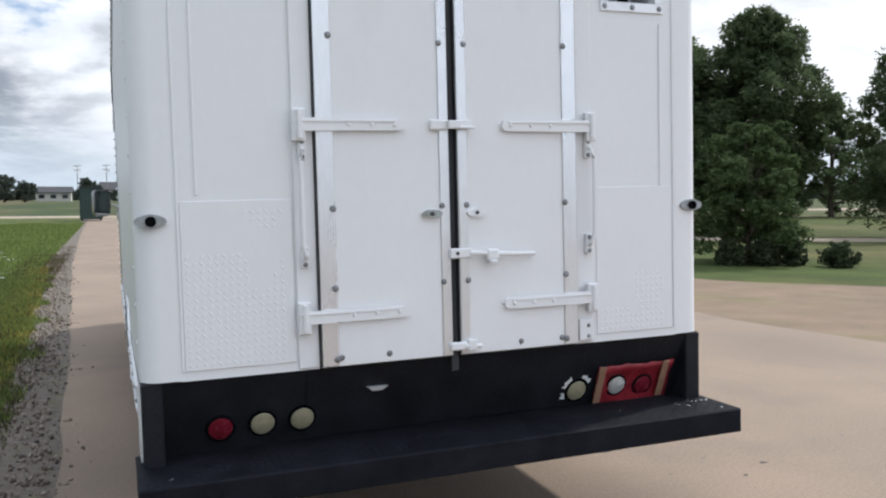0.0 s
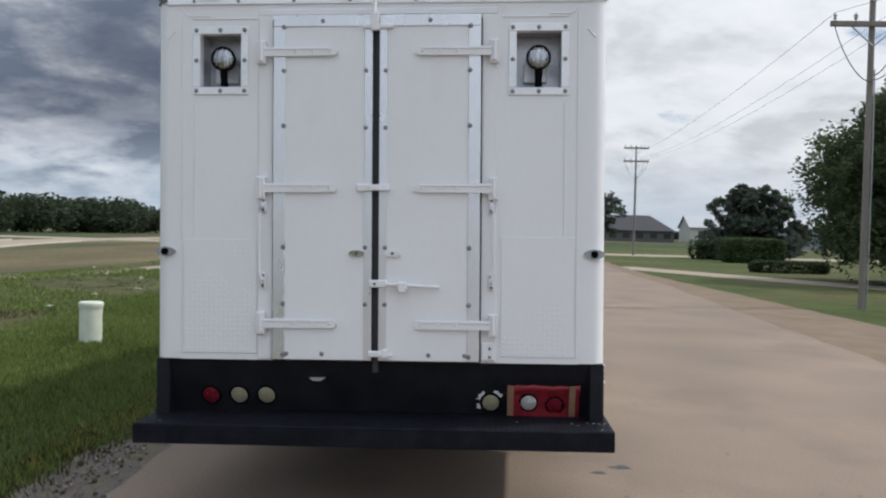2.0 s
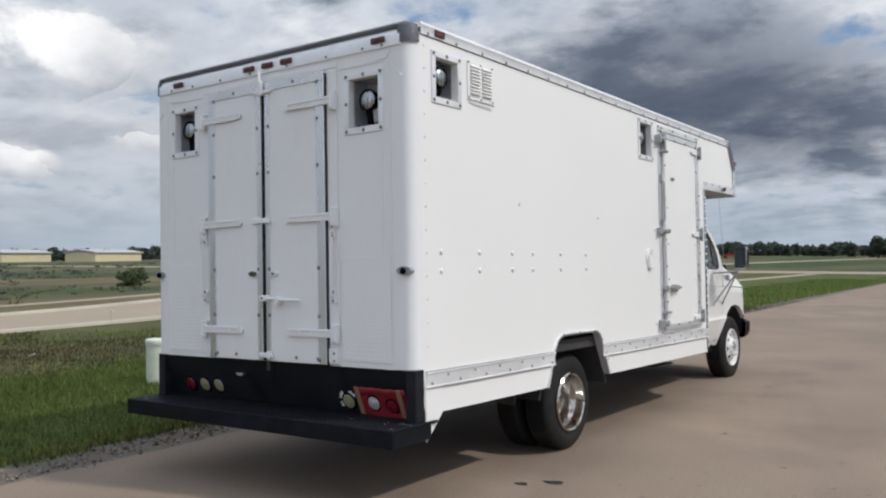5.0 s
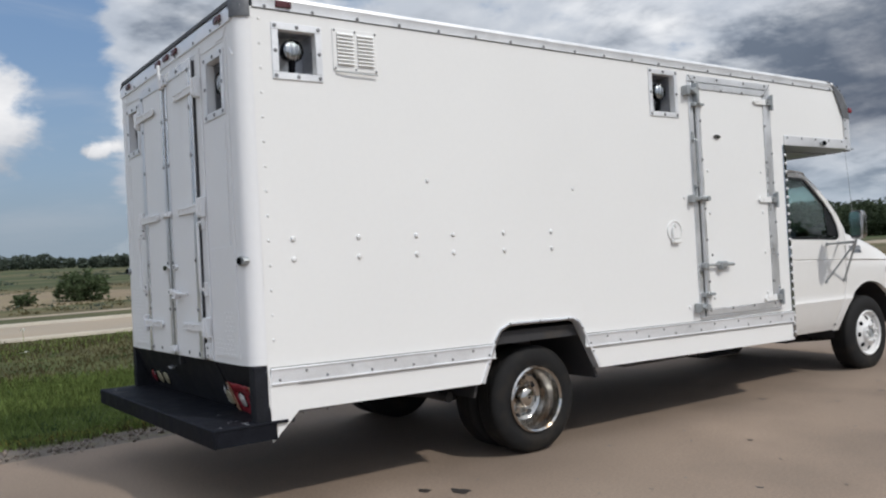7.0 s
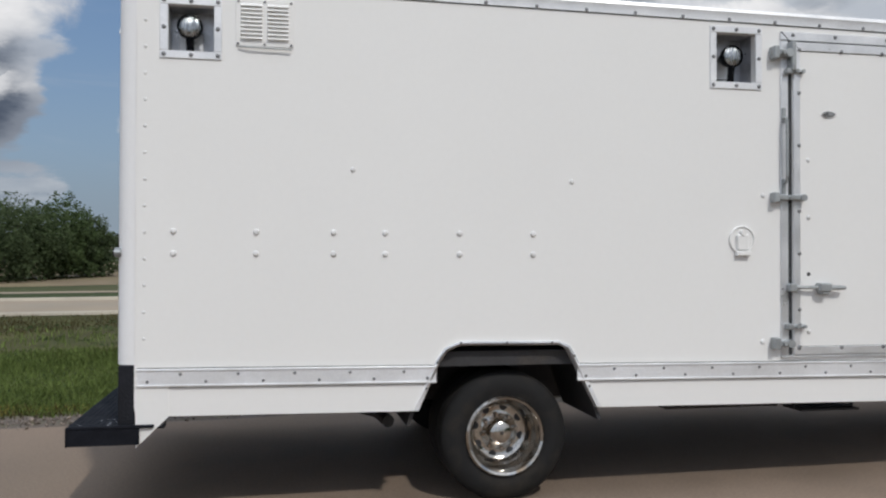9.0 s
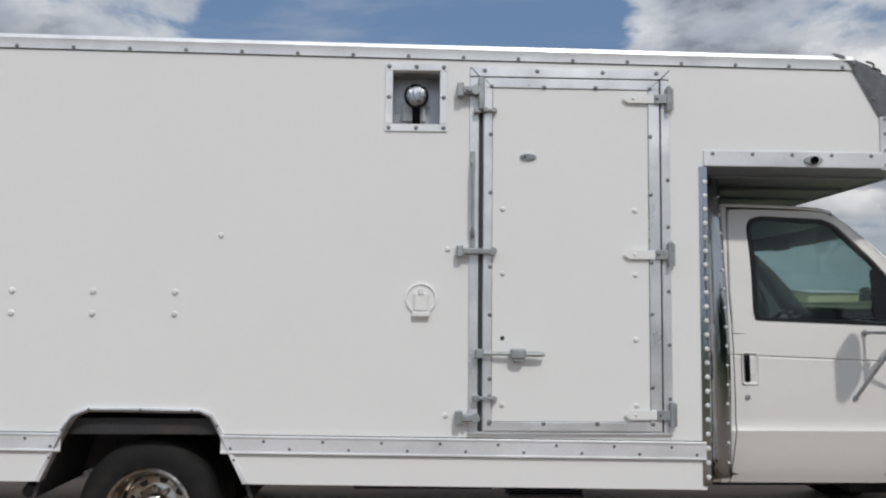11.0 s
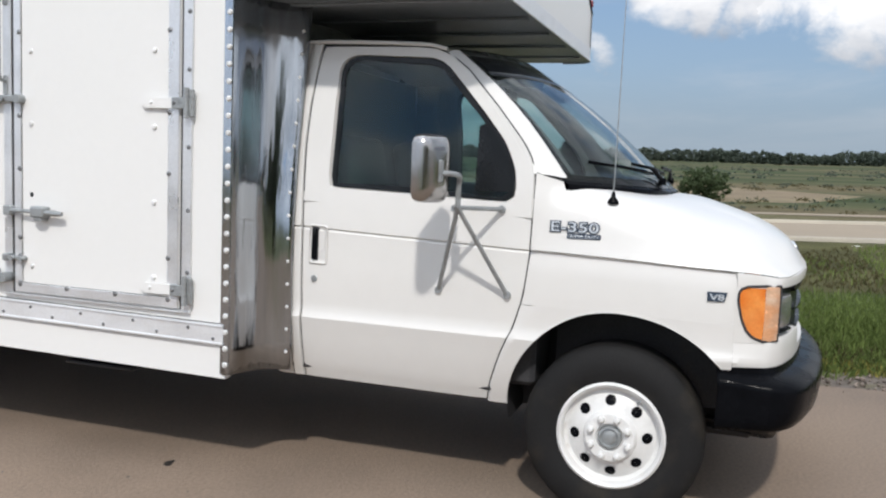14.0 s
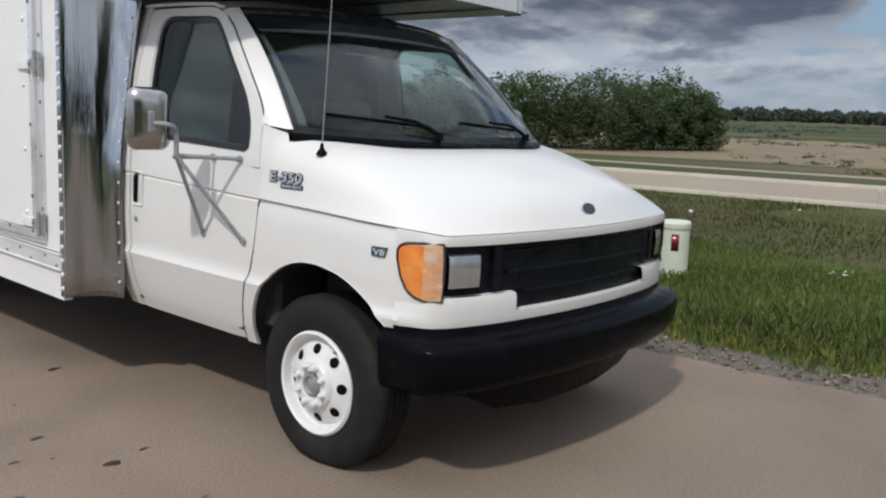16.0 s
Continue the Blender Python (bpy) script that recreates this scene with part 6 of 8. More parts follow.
# ---- mirrors and aerial ----
def mirror(s):
    c = Vector((s * 1.286, 5.95, 1.432)) if s > 0 else Vector((-1.36, 5.95, 1.432))
    turn = Matrix.Translation(c) @ pose(0, 0, 0, 0, 0, -24 * s) @ Matrix.Translation(-c)
    bm = B()
    rows = []
    for d, g in ((-0.030, -0.020), (-0.034, -0.008), (-0.028, 0.0), (0.004, 0.0), (0.024, -0.012), (0.036, -0.035), (0.040, -0.060)):
        rows.append([(c.x + x, c.y + d, c.z + z) for x, z in rounded(-0.088 - g, 0.088 + g, -0.133 - g, 0.133 + g, 0.045 + g * 0.4, 6)])
    rows = [[turn @ Vector(p) for p in r] for r in rows]
    loft(bm, rows, True, True)
    mr = part("door_mirror", bm, MIRROR_BACK, truck, "chrome-backed door mirror", angle=50)
    bm = B()
    prism(bm, [(c.x + x, c.z + z) for x, z in rounded(-0.076, 0.076, -0.118, 0.118, 0.035, 6)], "y", c.y - 0.040, c.y - 0.0345)
    bmesh.ops.transform(bm, matrix=turn, verts=bm.verts)
    part("mirror_glass", bm, CHROME, mr, "mirror glass")
    ap = Vector((s * 1.204, 6.034, 1.280))
    bm = B()
    tube(bm, crom([c + Vector((0, 0.035, -0.018)), c + Vector((s * -0.02, 0.072, -0.018)), (ap.x + s * 0.025, ap.y + 0.010, 1.405), (ap.x + s * 0.004, ap.y + 0.003, 1.375), (ap.x, ap.y, 1.33), ap], 4), 0.011, 8)
    box(bm, c.x - 0.022, c.x + 0.022, c.y + 0.03, c.y + 0.046, c.z - 0.055, c.z + 0.035, 0.005)
    part("mirror_arm", bm, GALV, mr, "grey steel mirror arm")
    for a, b, r in (((ap.x, ap.y - 0.02, ap.z), (s * 0.962, 6.150, 1.272), 0.010), ((ap.x, ap.y - 0.02, ap.z - 0.008), (s * 0.962, 5.95, 1.268), 0.009), (ap, (s * 0.968, 5.885, 0.908), 0.0095), (ap, (s * 0.972, 6.193, 0.912), 0.0095)):
        bm = B()
        tube(bm, [a, b], r, 8)
        lathe(bm, [(0.017, -0.004 * s), (0.015, 0.008 * s)], "x", b, 10, True)
        part("mirror_strut", bm, GALV, mr, "grey steel strut")


mirror(1)
mirror(-1)
bm = B()
lathe(bm, [(0.024, 0), (0.022, 0.012), (0.010, 0.028), (0.006, 0.05)], "z", (0.877, 6.600, 1.316), 14, True)
ae = part("aerial", bm, BLACK_PLASTIC, truck, "black aerial foot with a steel whip")
bm = B()
tube(bm, [(0.876, 6.600, 1.36), (0.854, 6.600, 1.75), (0.822, 6.598, 2.28)], [0.0026, 0.0022, 0.0015], 6)
part("whip", bm, GALV, ae, "thin steel whip")


# ---- wheels ----
def GROUND(x, y):
    """The level ground's height in the leaning truck's own axes."""
    return -0.053 - 0.021 * x + 0.011 * y


def tyre(parent, x_in, x_out, y, z, R, s):
    bm = B()
    w = x_out - x_in
    rr = 0.222
    prof = [(rr, 0.02 * w), (rr + 0.03, 0.0), (R - 0.07, -0.02 * w), (R - 0.025, 0.06 * w), (R - 0.006, 0.13 * w)]
    for i in range(5):
        a = 0.15 + 0.14 * i
        prof += [(R, a * w), (R, (a + 0.11) * w), (R - 0.009, (a + 0.113) * w), (R - 0.009, (a + 0.137) * w)]
    prof = prof[:-2] + [(R - 0.006, 0.88 * w), (R - 0.025, 0.95 * w), (R - 0.045, 0.985 * w), (R - 0.07, 1.02 * w), (rr + 0.045, 1.02 * w), (rr + 0.02, 0.99 * w), (rr, 0.96 * w)]
    lathe(bm, [(r, s * (x_in + h)) for r, h in prof], "x", (0, y, z), 56)
    return part("tyre", bm, RUBBER, parent, "black rubber tyre", angle=40)


def front_wheel(s):
    y, R = 6.652, 0.376
    z = 0.353 + GROUND(s * 0.87, y)
    x0, x1 = 0.755, 0.975
    bm = B()
    lathe(bm, [(0.218, s * 0.90), (0.226, s * 0.975), (0.216, s * 0.983), (0.206, s * 0.975), (0.200, s * 0.945), (0.185, s * 0.938), (0.172, s * 0.948), (0.150, s * 0.962), (0.125, s * 0.970), (0.112, s * 0.976), (0.105, s * 0.992), (0.098, s * 0.998), (0.060, s * 0.998), (0.054, s * 0.990), (0.050, s * 0.985)], "x", (0, y, z), 48)
    rim = part("front_wheel", bm, RIM_WHITE, truck, "white painted steel wheel")
    tyre(rim, x0, x1, y, z, R, s)
    bm = B()
    lathe(bm, [(0.050, s * 0.980), (0.046, s * 1.004), (0.038, s * 1.006), (0.034, s * 0.996), (0.026, s * 1.000), (0.008, s * 1.004)], "x", (0, y, z), 24, True)
    part("hub_cap", bm, GALV, rim, "dull grey hub cap")
    for k in range(8):
        a = 2 * math.pi * (k + 0.56) / 8
        cy, cz = y + 0.082 * math.cos(a), z + 0.082 * math.sin(a)
        bm = B()
        lathe(bm, [(0.015, s * 0.996), (0.014, s * 1.014), (0.009, s * 1.022), (0.003, s * 1.024)], "x", (0, cy, cz), 8, True)
        part("wheel_nut", bm, RIM_WHITE, rim)
        a += math.pi / 8
        cy, cz = y + 0.150 * math.cos(a), z + 0.150 * math.sin(a)
        # a dark round hole lying on the sloping disc, in a thin rolled lip
        def on_disc(g, t, d):
            ra, ta = g * math.cos(t), g * 1.08 * math.sin(t)
            py, pz = cy + ra * math.cos(a) - ta * math.sin(a), cz + ra * math.sin(a) + ta * math.cos(a)
            rad = math.hypot(py - y, pz - z)
            return (s * (interp([(0.112, 0.976), (0.125, 0.970), (0.150, 0.962), (0.172, 0.948), (0.185, 0.938)], rad) + d + 0.001), py, pz)
        turns = [2 * math.pi * q / 20 for q in range(20)]
        bm = B()
        loft(bm, [[on_disc(g, t, d) for t in turns] for g, d in ((0.021, 0.0015), (0.0195, 0.0025), (0.001, 0.0020))], True)
        part("vent_hole", bm, BLACK_PLASTIC, rim)
    bm = B()
    tube(bm, [(s * 0.95, y + 0.10, z + 0.145), (s * 0.985, y + 0.115, z + 0.165)], 0.004, 6)
    part("valve", bm, GALV, rim)
    for ob in [rim, *rim.children]:
        # the wheel sits inside the fender, and the tyre flattens where it meets the ground
        for v in ob.data.vertices:
            v.co.x -= s * 0.046
            v.co.z = max(v.co.z, GROUND(v.co.x, v.co.y) + 0.001)


def rear_wheel(s):
    y, R = 2.07, 0.365
    z = R + GROUND(s * 0.95, y)
    bm = B()
    lathe(bm, [(0.220, s * 1.06), (0.228, s * 1.112), (0.218, s * 1.122), (0.206, s * 1.112), (0.200, s * 1.06), (0.196, s * 1.04), (0.186, s * 1.03), (0.176, s * 0.99), (0.165, s * 0.95), (0.150, s * 0.938), (0.120, s * 0.932), (0.095, s * 0.940), (0.070, s * 0.955), (0.064, s * 1.02), (0.050, s * 1.03), (0.01, s * 1.032)], "x", (0, y, z), 48)
    rim = part("rear_wheel", bm, CHROME_WORN, truck, "tarnished chrome dual wheel")
    tyre(rim, 0.895, 1.105, y, z, R, s)
    tyre(rim, 0.640, 0.850, y, z, R, s)
    for k in range(8):
        a = 2 * math.pi * (k + 0.2) / 8
        bm = B()
        lathe(bm, [(0.015, s * 0.940), (0.014, s * 0.968), (0.008, s * 0.976)], "x", (0, y + 0.098 * math.cos(a), z + 0.098 * math.sin(a)), 8, True)
        part("wheel_nut", bm, CHROME_WORN, rim)
        a += math.pi / 8
        bm = B()
        lathe(bm, [(0.024, s * 0.930), (0.023, s * 0.9375)], "x", (0, y + 0.142 * math.cos(a), z + 0.142 * math.sin(a)), 14, True)
        part("vent_hole", bm, GASKET, rim)


for s in (1, -1):
    front_wheel(s)
    rear_wheel(s)

# ---- chassis ----
for s in (1, -1):
    bm = B()
    box(bm, *sorted((s * 0.38, s * 0.46)), 0.15, 7.1, 0.52, 0.70, 0.005)
    part("frame_rail", bm, UNDER, truck, "dark chassis rail")
bm = B()
tube(bm, [(-0.7, 2.10, 0.33), (0.7, 2.10, 0.33)], 0.06, 10)
lathe(bm, [(0.02, -0.14), (0.13, -0.07), (0.15, 0.0), (0.13, 0.07), (0.02, 0.14)], "y", (0, 2.10, 0.33), 18)
part("rear_axle", bm, UNDER, truck, "dark rear axle")
# added dark panels close the rear arches, standing in for deep shade there
for s in (1, -1):
    bm = B()
    box(bm, *sorted((s * 0.362, s * 0.376)), 1.46, 2.85, 0.41, 0.92, 0.004)
    part("wheel_housing", bm, UNDER, truck, "dark panel added inside the rear wheel arch", smooth=False)
bm = B()
tube(bm, [(-0.78, 6.69, 0.33), (0.78, 6.69, 0.33)], 0.05, 8)
part("front_axle", bm, UNDER, truck, "dark front axle")
bm = B()
tube(bm, [(0.45, 0.9, 0.44), (0.62, 1.25, 0.43), (0.80, 1.38, 0.42), (1.00, 1.42, 0.40)], 0.035, 12)
part("exhaust_pipe", bm, UNDER, truck, "dark exhaust tailpipe")
bm = B()
box(bm, -0.36, 0.36, 0.5, 1.45, 0.36, 0.62, 0.05, 2)
part("fuel_tank", bm, UNDER, truck, "dark fuel tank")
bm = B()
box(bm, 0.55, 0.95, 3.1, 3.9, 0.40, 0.66, 0.03)
part("battery_box", bm, UNDER, truck, "dark underfloor box")
bm = B()
tube(bm, [(0.98, 3.95, 0.62), (0.98, 3.95, 0.40), (0.98, 4.35, 0.40), (0.98, 4.35, 0.62)], 0.014, 8)
box(bm, 0.86, 1.06, 3.95, 4.35, 0.385, 0.40, 0.004)
part("entry_step", bm, UNDER, truck, "dark folding entry step")
bm = B()
box(bm, -0.9, 0.9, 5.05, 6.15, 0.47, 0.54, 0.01)
part("cab_floor", bm, UNDER, truck, "dark cab floor", smooth=False)
bm = B()
box(bm, -0.60, 0.60, 6.305, 7.1, 0.40, 1.0, 0.04)
part("engine_bay", bm, UNDER, truck, "dark engine bay", smooth=False)
# unseen parts, pan to gearbox, added low to block light and darken the ground
bm = B()
box(bm, -0.34, 0.34, 6.15, 6.85, 0.26, 0.42, 0.04, 2)
part("oil_pan", bm, UNDER, truck, "unseen dark oil pan added to shade the ground")
for sx in (-1, 1):
    bm = B()
    tube(bm, [(sx * 0.74, 6.70, 0.34), (0.0, 6.62, 0.27), (-sx * 0.36, 6.60, 0.30)], [0.055, 0.06, 0.05], 8)
    part("suspension_beam", bm, UNDER, truck, "unseen dark suspension beam added to shade the ground")
bm = B()
box(bm, -0.52, 0.52, 6.95, 7.22, 0.30, 0.45, 0.02)
part("radiator_support", bm, UNDER, truck, "unseen dark radiator support added to shade the ground", smooth=False)
bm = B()
box(bm, -0.22, 0.22, 5.2, 6.15, 0.28, 0.46, 0.05, 2)
part("gearbox", bm, UNDER, truck, "unseen dark gearbox added to shade the ground")
bm = B()
box(bm, -0.85, 0.85, 6.16, 6.3, 0.5, 1.1, 0.02)
part("firewall", bm, UNDER, truck, "dark firewall", smooth=False)

# ---- cab interior ----
bm = B()
rows = []
for y, z in ((6.22, 0.80), (6.20, 1.10), (6.24, 1.20), (6.36, 1.235), (6.55, 1.25), (6.70, 1.29)):
    rows.append([(x * (0.92 if y < 6.4 else 0.80), y + (0.0 if abs(x) < 0.8 else -0.02), z) for x in (-1, -0.8, -0.4, 0, 0.4, 0.8, 1)])
loft(bm, rows)
part("dashboard", bm, INTERIOR, truck, "grey dashboard")
bm = B()
prism(bm, [(-0.88, 0.5), (0.88, 0.5), (0.93, 1.1), (0.90, 1.5), (0.83, 1.95), (-0.83, 1.95), (-0.90, 1.5), (-0.93, 1.1)], "y", 5.02, 5.05)
part("cab_back", bm, INTERIOR, truck, "grey cab back panel", smooth=False)
bm = B()
loft(bm, [[(x, y, 1.945 + 0.05 * (1 - (x / 0.82) ** 2)) for x in (-0.80, -0.5, 0, 0.5, 0.80)] for y in (5.05, 5.4, 5.80)])
part("headliner", bm, INTERIOR, truck, "grey headliner")
for x in (0.45, -0.45):
    bm = B()
    box(bm, x - 0.27, x + 0.27, 5.30, 5.83, 0.78, 0.96, 0.05, 3)
    part("seat_cushion", bm, CLOTH, truck, "dark cloth seat cushion")
    bm = B()
    box(bm, x - 0.26, x + 0.26, -0.07, 0.07, 0.0, 0.66, 0.05, 3, m=pose(0, 5.33, 0.92, 10, 0, 0))
    part("seat_back", bm, CLOTH, truck, "dark cloth seat back")
bm = B()
ringp = [pose(-0.42, 6.02, 1.22, 62, 0, 0) @ Vector((0.19 * math.cos(2 * math.pi * k / 28), 0.19 * math.sin(2 * math.pi * k / 28), 0)) for k in range(29)]
tube(bm, ringp, 0.015, 8)
m = pose(-0.42, 6.02, 1.22, 62, 0, 0)
for a in (0, 120, 240):
    tube(bm, [m @ Vector((0, 0, -0.02)), m @ Vector((0.19 * math.cos(radians(a + 30)), 0.19 * math.sin(radians(a + 30)), 0))], 0.014, 6)
tube(bm, [m @ Vector((0, 0, 0)), m @ Vector((0, 0, -0.30))], 0.03, 8)
part("steering_wheel", bm, BLACK_PLASTIC, truck, "black steering wheel")
bm = B()
box(bm, -0.12, 0.12, 5.90, 5.92, 1.80, 1.86, 0.008, m=pose(0, 0, 0))
part("rear_view_mirror", bm, BLACK_PLASTIC, truck, "black rear-view mirror")


# ---- ground ----
LAWN_M = material("mown lawn", (0.062, 0.082, 0.028), 0.95, vary=0.25, scale=0.8, fine=30, second=(0.105, 0.098, 0.046), second_at=(0.45, 0.66), second_scale=0.12, bump=0.02, bump_scale=25, spec=0.1)
VERGE_M = material("green verge", (0.078, 0.102, 0.034), 0.95, vary=0.35, scale=0.9, fine=25, second=(0.092, 0.088, 0.036), second_at=(0.48, 0.70), second_scale=0.5, bump=0.03, bump_scale=18, spec=0.1)
DRY_M = material("dry brown-green verge", (0.078, 0.076, 0.035), 0.95, vary=0.35, scale=0.7, fine=25, second=(0.072, 0.084, 0.034), second_at=(0.48, 0.66), second_scale=0.3, bump=0.03, bump_scale=18, spec=0.1)
FIELD_M = material("green field", (0.048, 0.068, 0.030), 0.95, vary=0.3, scale=0.3, fine=8, second=(0.125, 0.105, 0.060), second_at=(0.46, 0.60), second_scale=0.05, stretch=(1, 0.25, 1), spec=0.1)
DRIVE_M = material("worn tan asphalt", (0.230, 0.173, 0.130), 0.88, vary=0.22, scale=0.9, fine=55, second=(0.168, 0.132, 0.101), second_at=(0.48, 0.72), second_scale=0.45, bump=0.004, bump_scale=90)
CONCRETE = material("pale concrete road", (0.305, 0.250, 0.185), 0.9, vary=0.08, scale=0.4, fine=20, second=(0.28, 0.25, 0.205), second_at=(0.5, 0.8), second_scale=0.3)
DIRT = material("bare brown earth", (0.215, 0.172, 0.118), 0.95, vary=0.15, scale=0.5, fine=20, second=(0.22, 0.19, 0.11), second_at=(0.5, 0.7), second_scale=0.15, spec=0.1)
SHOULDER_M = material("tan gravelly shoulder", (0.215, 0.163, 0.122), 0.95, vary=0.15, scale=1.5, fine=60, second=(0.20, 0.17, 0.10), second_at=(0.52, 0.72), second_scale=0.8, bump=0.012, bump_scale=60, spec=0.1)
OIL = material("oil stain", (0.035, 0.03, 0.027), 0.45, vary=0.2, scale=30)


def sheet(name, pts, z, mat, label, category, kind="structure"):
    bm = B()
    bm.faces.new([bm.verts.new((x, y, z)) for x, y in pts])
    bmesh.ops.triangulate(bm, faces=bm.faces[:])
    return tagged(part(name, bm, mat, None, smooth=False), label, category, kind=kind)


def between(name, left, right, z, mat, label, category):
    """A flat strip between two uneven lines that run the same way."""
    def even(line, n):
        ds = [0.0]
        for a, b in zip(line, line[1:]):
            ds.append(ds[-1] + math.hypot(b[0] - a[0], b[1] - a[1]))
        return [(float(np.interp(ds[-1] * k / n, ds, [p[0] for p in line])), float(np.interp(ds[-1] * k / n, ds, [p[1] for p in line]))) for k in range(n + 1)]
    n = max(len(left), len(right))
    bm = B()
    L_, R_ = even(left, n), even(right, n)
    loft(bm, [[(x, y, z) for x, y in L_], [(x, y, z) for x, y in R_]])
    return tagged(part(name, bm, mat, None, smooth=False), label, category, kind="structure")


def ribbon(name, line, width, z, mat, label, category):
    """A strip of road along a bent line; width may change from point to point."""
    c = crom([(x, y, 0) for x, y in line], 8)
    n = len(c)
    bm = B()
    rows = []
    for i, p in enumerate(c):
        t = (c[min(i + 1, n - 1)] - c[max(i - 1, 0)]).normalized()
        w = (width[0] + (width[1] - width[0]) * i / (n - 1)) / 2 if isinstance(width, tuple) else width / 2
        rows.append([(p.x - t.y * w * q, p.y + t.x * w * q, z) for q in (-1, -0.3, 0.3, 1)])
    loft(bm, rows)
    return tagged(part(name, bm, mat, None, smooth=False), label, category, kind="structure")


def wavy(pts, amp, step, seed):
    """A line broken up into uneven short steps."""
    rnd = random.Random(seed)
    out = []
    for (x0, y0), (x1, y1) in zip(pts, pts[1:]):
        n = max(1, int(math.hypot(x1 - x0, y1 - y0) / step))
        for k in range(n):
            out.append((x0 + (x1 - x0) * k / n + rnd.uniform(-amp, amp), y0 + (y1 - y0) * k / n + rnd.uniform(-amp, amp)))
    return out + [pts[-1]]


sheet("ground", [(-2500, -2500), (2500, -2500), (2500, 2500), (-2500, 2500)], -0.024, FIELD_M, "green and dry fields reaching the horizon", "ground")
sheet("lawn", [(5, 6), (8, 3), (45, -25), (60, 20), (45, 70), (20, 110), (5, 75)], -0.019, LAWN_M, "mown lawn beside the drive", "lawn")
between("grass_verge", wavy([(-1.9, -30), (-1.95, 0), (-2.0, 4), (-2.52, 17), (-2.72, 33), (-2.9, 58)], 0.06, 0.35, 3), [(-13.2, -30), (-13.2, 0), (-13, 14), (-12, 58)], -0.012, VERGE_M, "rough brown-green grass verge", "grass")
between("dry_verge", wavy([(-7.2, -30), (-6.6, 0), (-6.2, 6), (-6.6, 12), (-8.5, 20), (-9.0, 40)], 0.35, 0.5, 23), [(-13.15, -30), (-13.15, 0), (-12.95, 14), (-12.4, 26), (-12.2, 40)], -0.008, DRY_M, "dry brown-green far side of the verge", "grass")
between("road", wavy([(-1.55, -30), (-1.52, 0), (-1.68, 5), (-2.10, 17), (-2.40, 33), (-2.6, 57)], 0.03, 0.3, 5), wavy([(24, -30), (16, -12), (8.4, -1), (5.8, 3.2), (5.5, 5), (5.6, 12), (6.0, 22), (5.9, 30), (6.0, 40), (6.6, 57)], 0.04, 0.5, 6), 0.0, DRIVE_M, "worn tan asphalt drive with oil spots", "road")
between("dirt_shoulder", wavy([(24, -32), (15, -12), (8, -1.6), (5.4, 3.2), (5.1, 5), (5.2, 12), (5.6, 22), (5.4, 30), (5.5, 40), (6.0, 57)], 0.04, 0.6, 7), wavy([(40, -30), (24, -6), (14, 4.2), (10.3, 6.9), (8.6, 8.6), (7.6, 11), (7.2, 19), (6.6, 30), (7.0, 57)], 0.10, 0.5, 8), -0.006, SHOULDER_M, "tan gravelly dirt shoulder", "shoulder")
ribbon("side_road", [(-15.4, -90), (-15.4, -20), (-15.2, 0), (-16.0, 9), (-20.2, 18.7), (-24.0, 28), (-28.7, 42), (-31.6, 55), (-32, 75), (-31, 120), (-28, 200)], (4.6, 4.6), -0.013, CONCRETE, "pale concrete road across the verge", "road")
SIDE_LINE = [(-15.4, -90), (-15.4, -20), (-15.2, 0), (-16.0, 9), (-20.2, 18.7), (-24.0, 28), (-28.7, 42), (-31.6, 55)]
KERB = material("pale kerb concrete", (0.41, 0.37, 0.30), 0.9, vary=0.12, scale=0.8, fine=25, second=(0.38, 0.35, 0.30), second_at=(0.5, 0.75), second_scale=0.6)
for side in (-1, 1):
    c = crom([(x, y, 0) for x, y in SIDE_LINE], 8)
    bm = B()
    rows = []
    for i, q in enumerate(c):
        t = (c[min(i + 1, len(c) - 1)] - c[max(i - 1, 0)]).normalized()
        rows.append([(q.x - t.y * o * side, q.y + t.x * o * side, z) for o, z in ((2.24, -0.013), (2.27, 0.045), (2.30, 0.06), (2.46, 0.06), (2.48, 0.04), (2.50, -0.02))])
    loft(bm, rows)
    tagged(part("kerb", bm, KERB, None, smooth=False), "pale concrete kerb along the side road", "kerb", kind="structure")
ribbon("footpath", [(-21.6, -90), (-21.6, -20), (-21.4, 0), (-22.5, 10), (-27, 22)], 0.9, -0.014, CONCRETE, "narrow pale footpath", "path")
ribbon("footpath", [(-14.6, 11.0), (-12.6, 15.5), (-11.4, 19), (-10.6, 25), (-10.2, 36), (-9.5, 58)], 1.1, -0.004, CONCRETE, "narrow pale footpath", "path")
ribbon("driveway", [(6.4, 37), (8.4, 33), (13.4, 24.8), (17.2, 21.0), (22, 18.0), (40, 11)], 2.4, -0.013, CONCRETE, "pale concrete driveway over the lawn", "driveway")
ribbon("cross_street", [(-140, 70), (-40, 66), (-8, 63), (8, 62), (40, 64), (140, 70)], 7.0, -0.015, CONCRETE, "pale cross street at the end of the drive", "road")
between("bare_field", wavy([(-25.0, -60), (-24.8, -20), (-25.2, -6), (-26.5, 3), (-29.5, 9.5)], 0.5, 2.2, 9), wavy([(-62, -60), (-60, -20), (-58, -8), (-50, 3), (-38, 12.5)], 1.2, 3.5, 10), -0.020, DIRT, "bare brown earth beyond the road", "field")
WATER = material("pond water", (0.10, 0.12, 0.13), 0.10, vary=0.05, scale=0.3, bump=0.01, bump_scale=1.2, rough_vary=0.03)
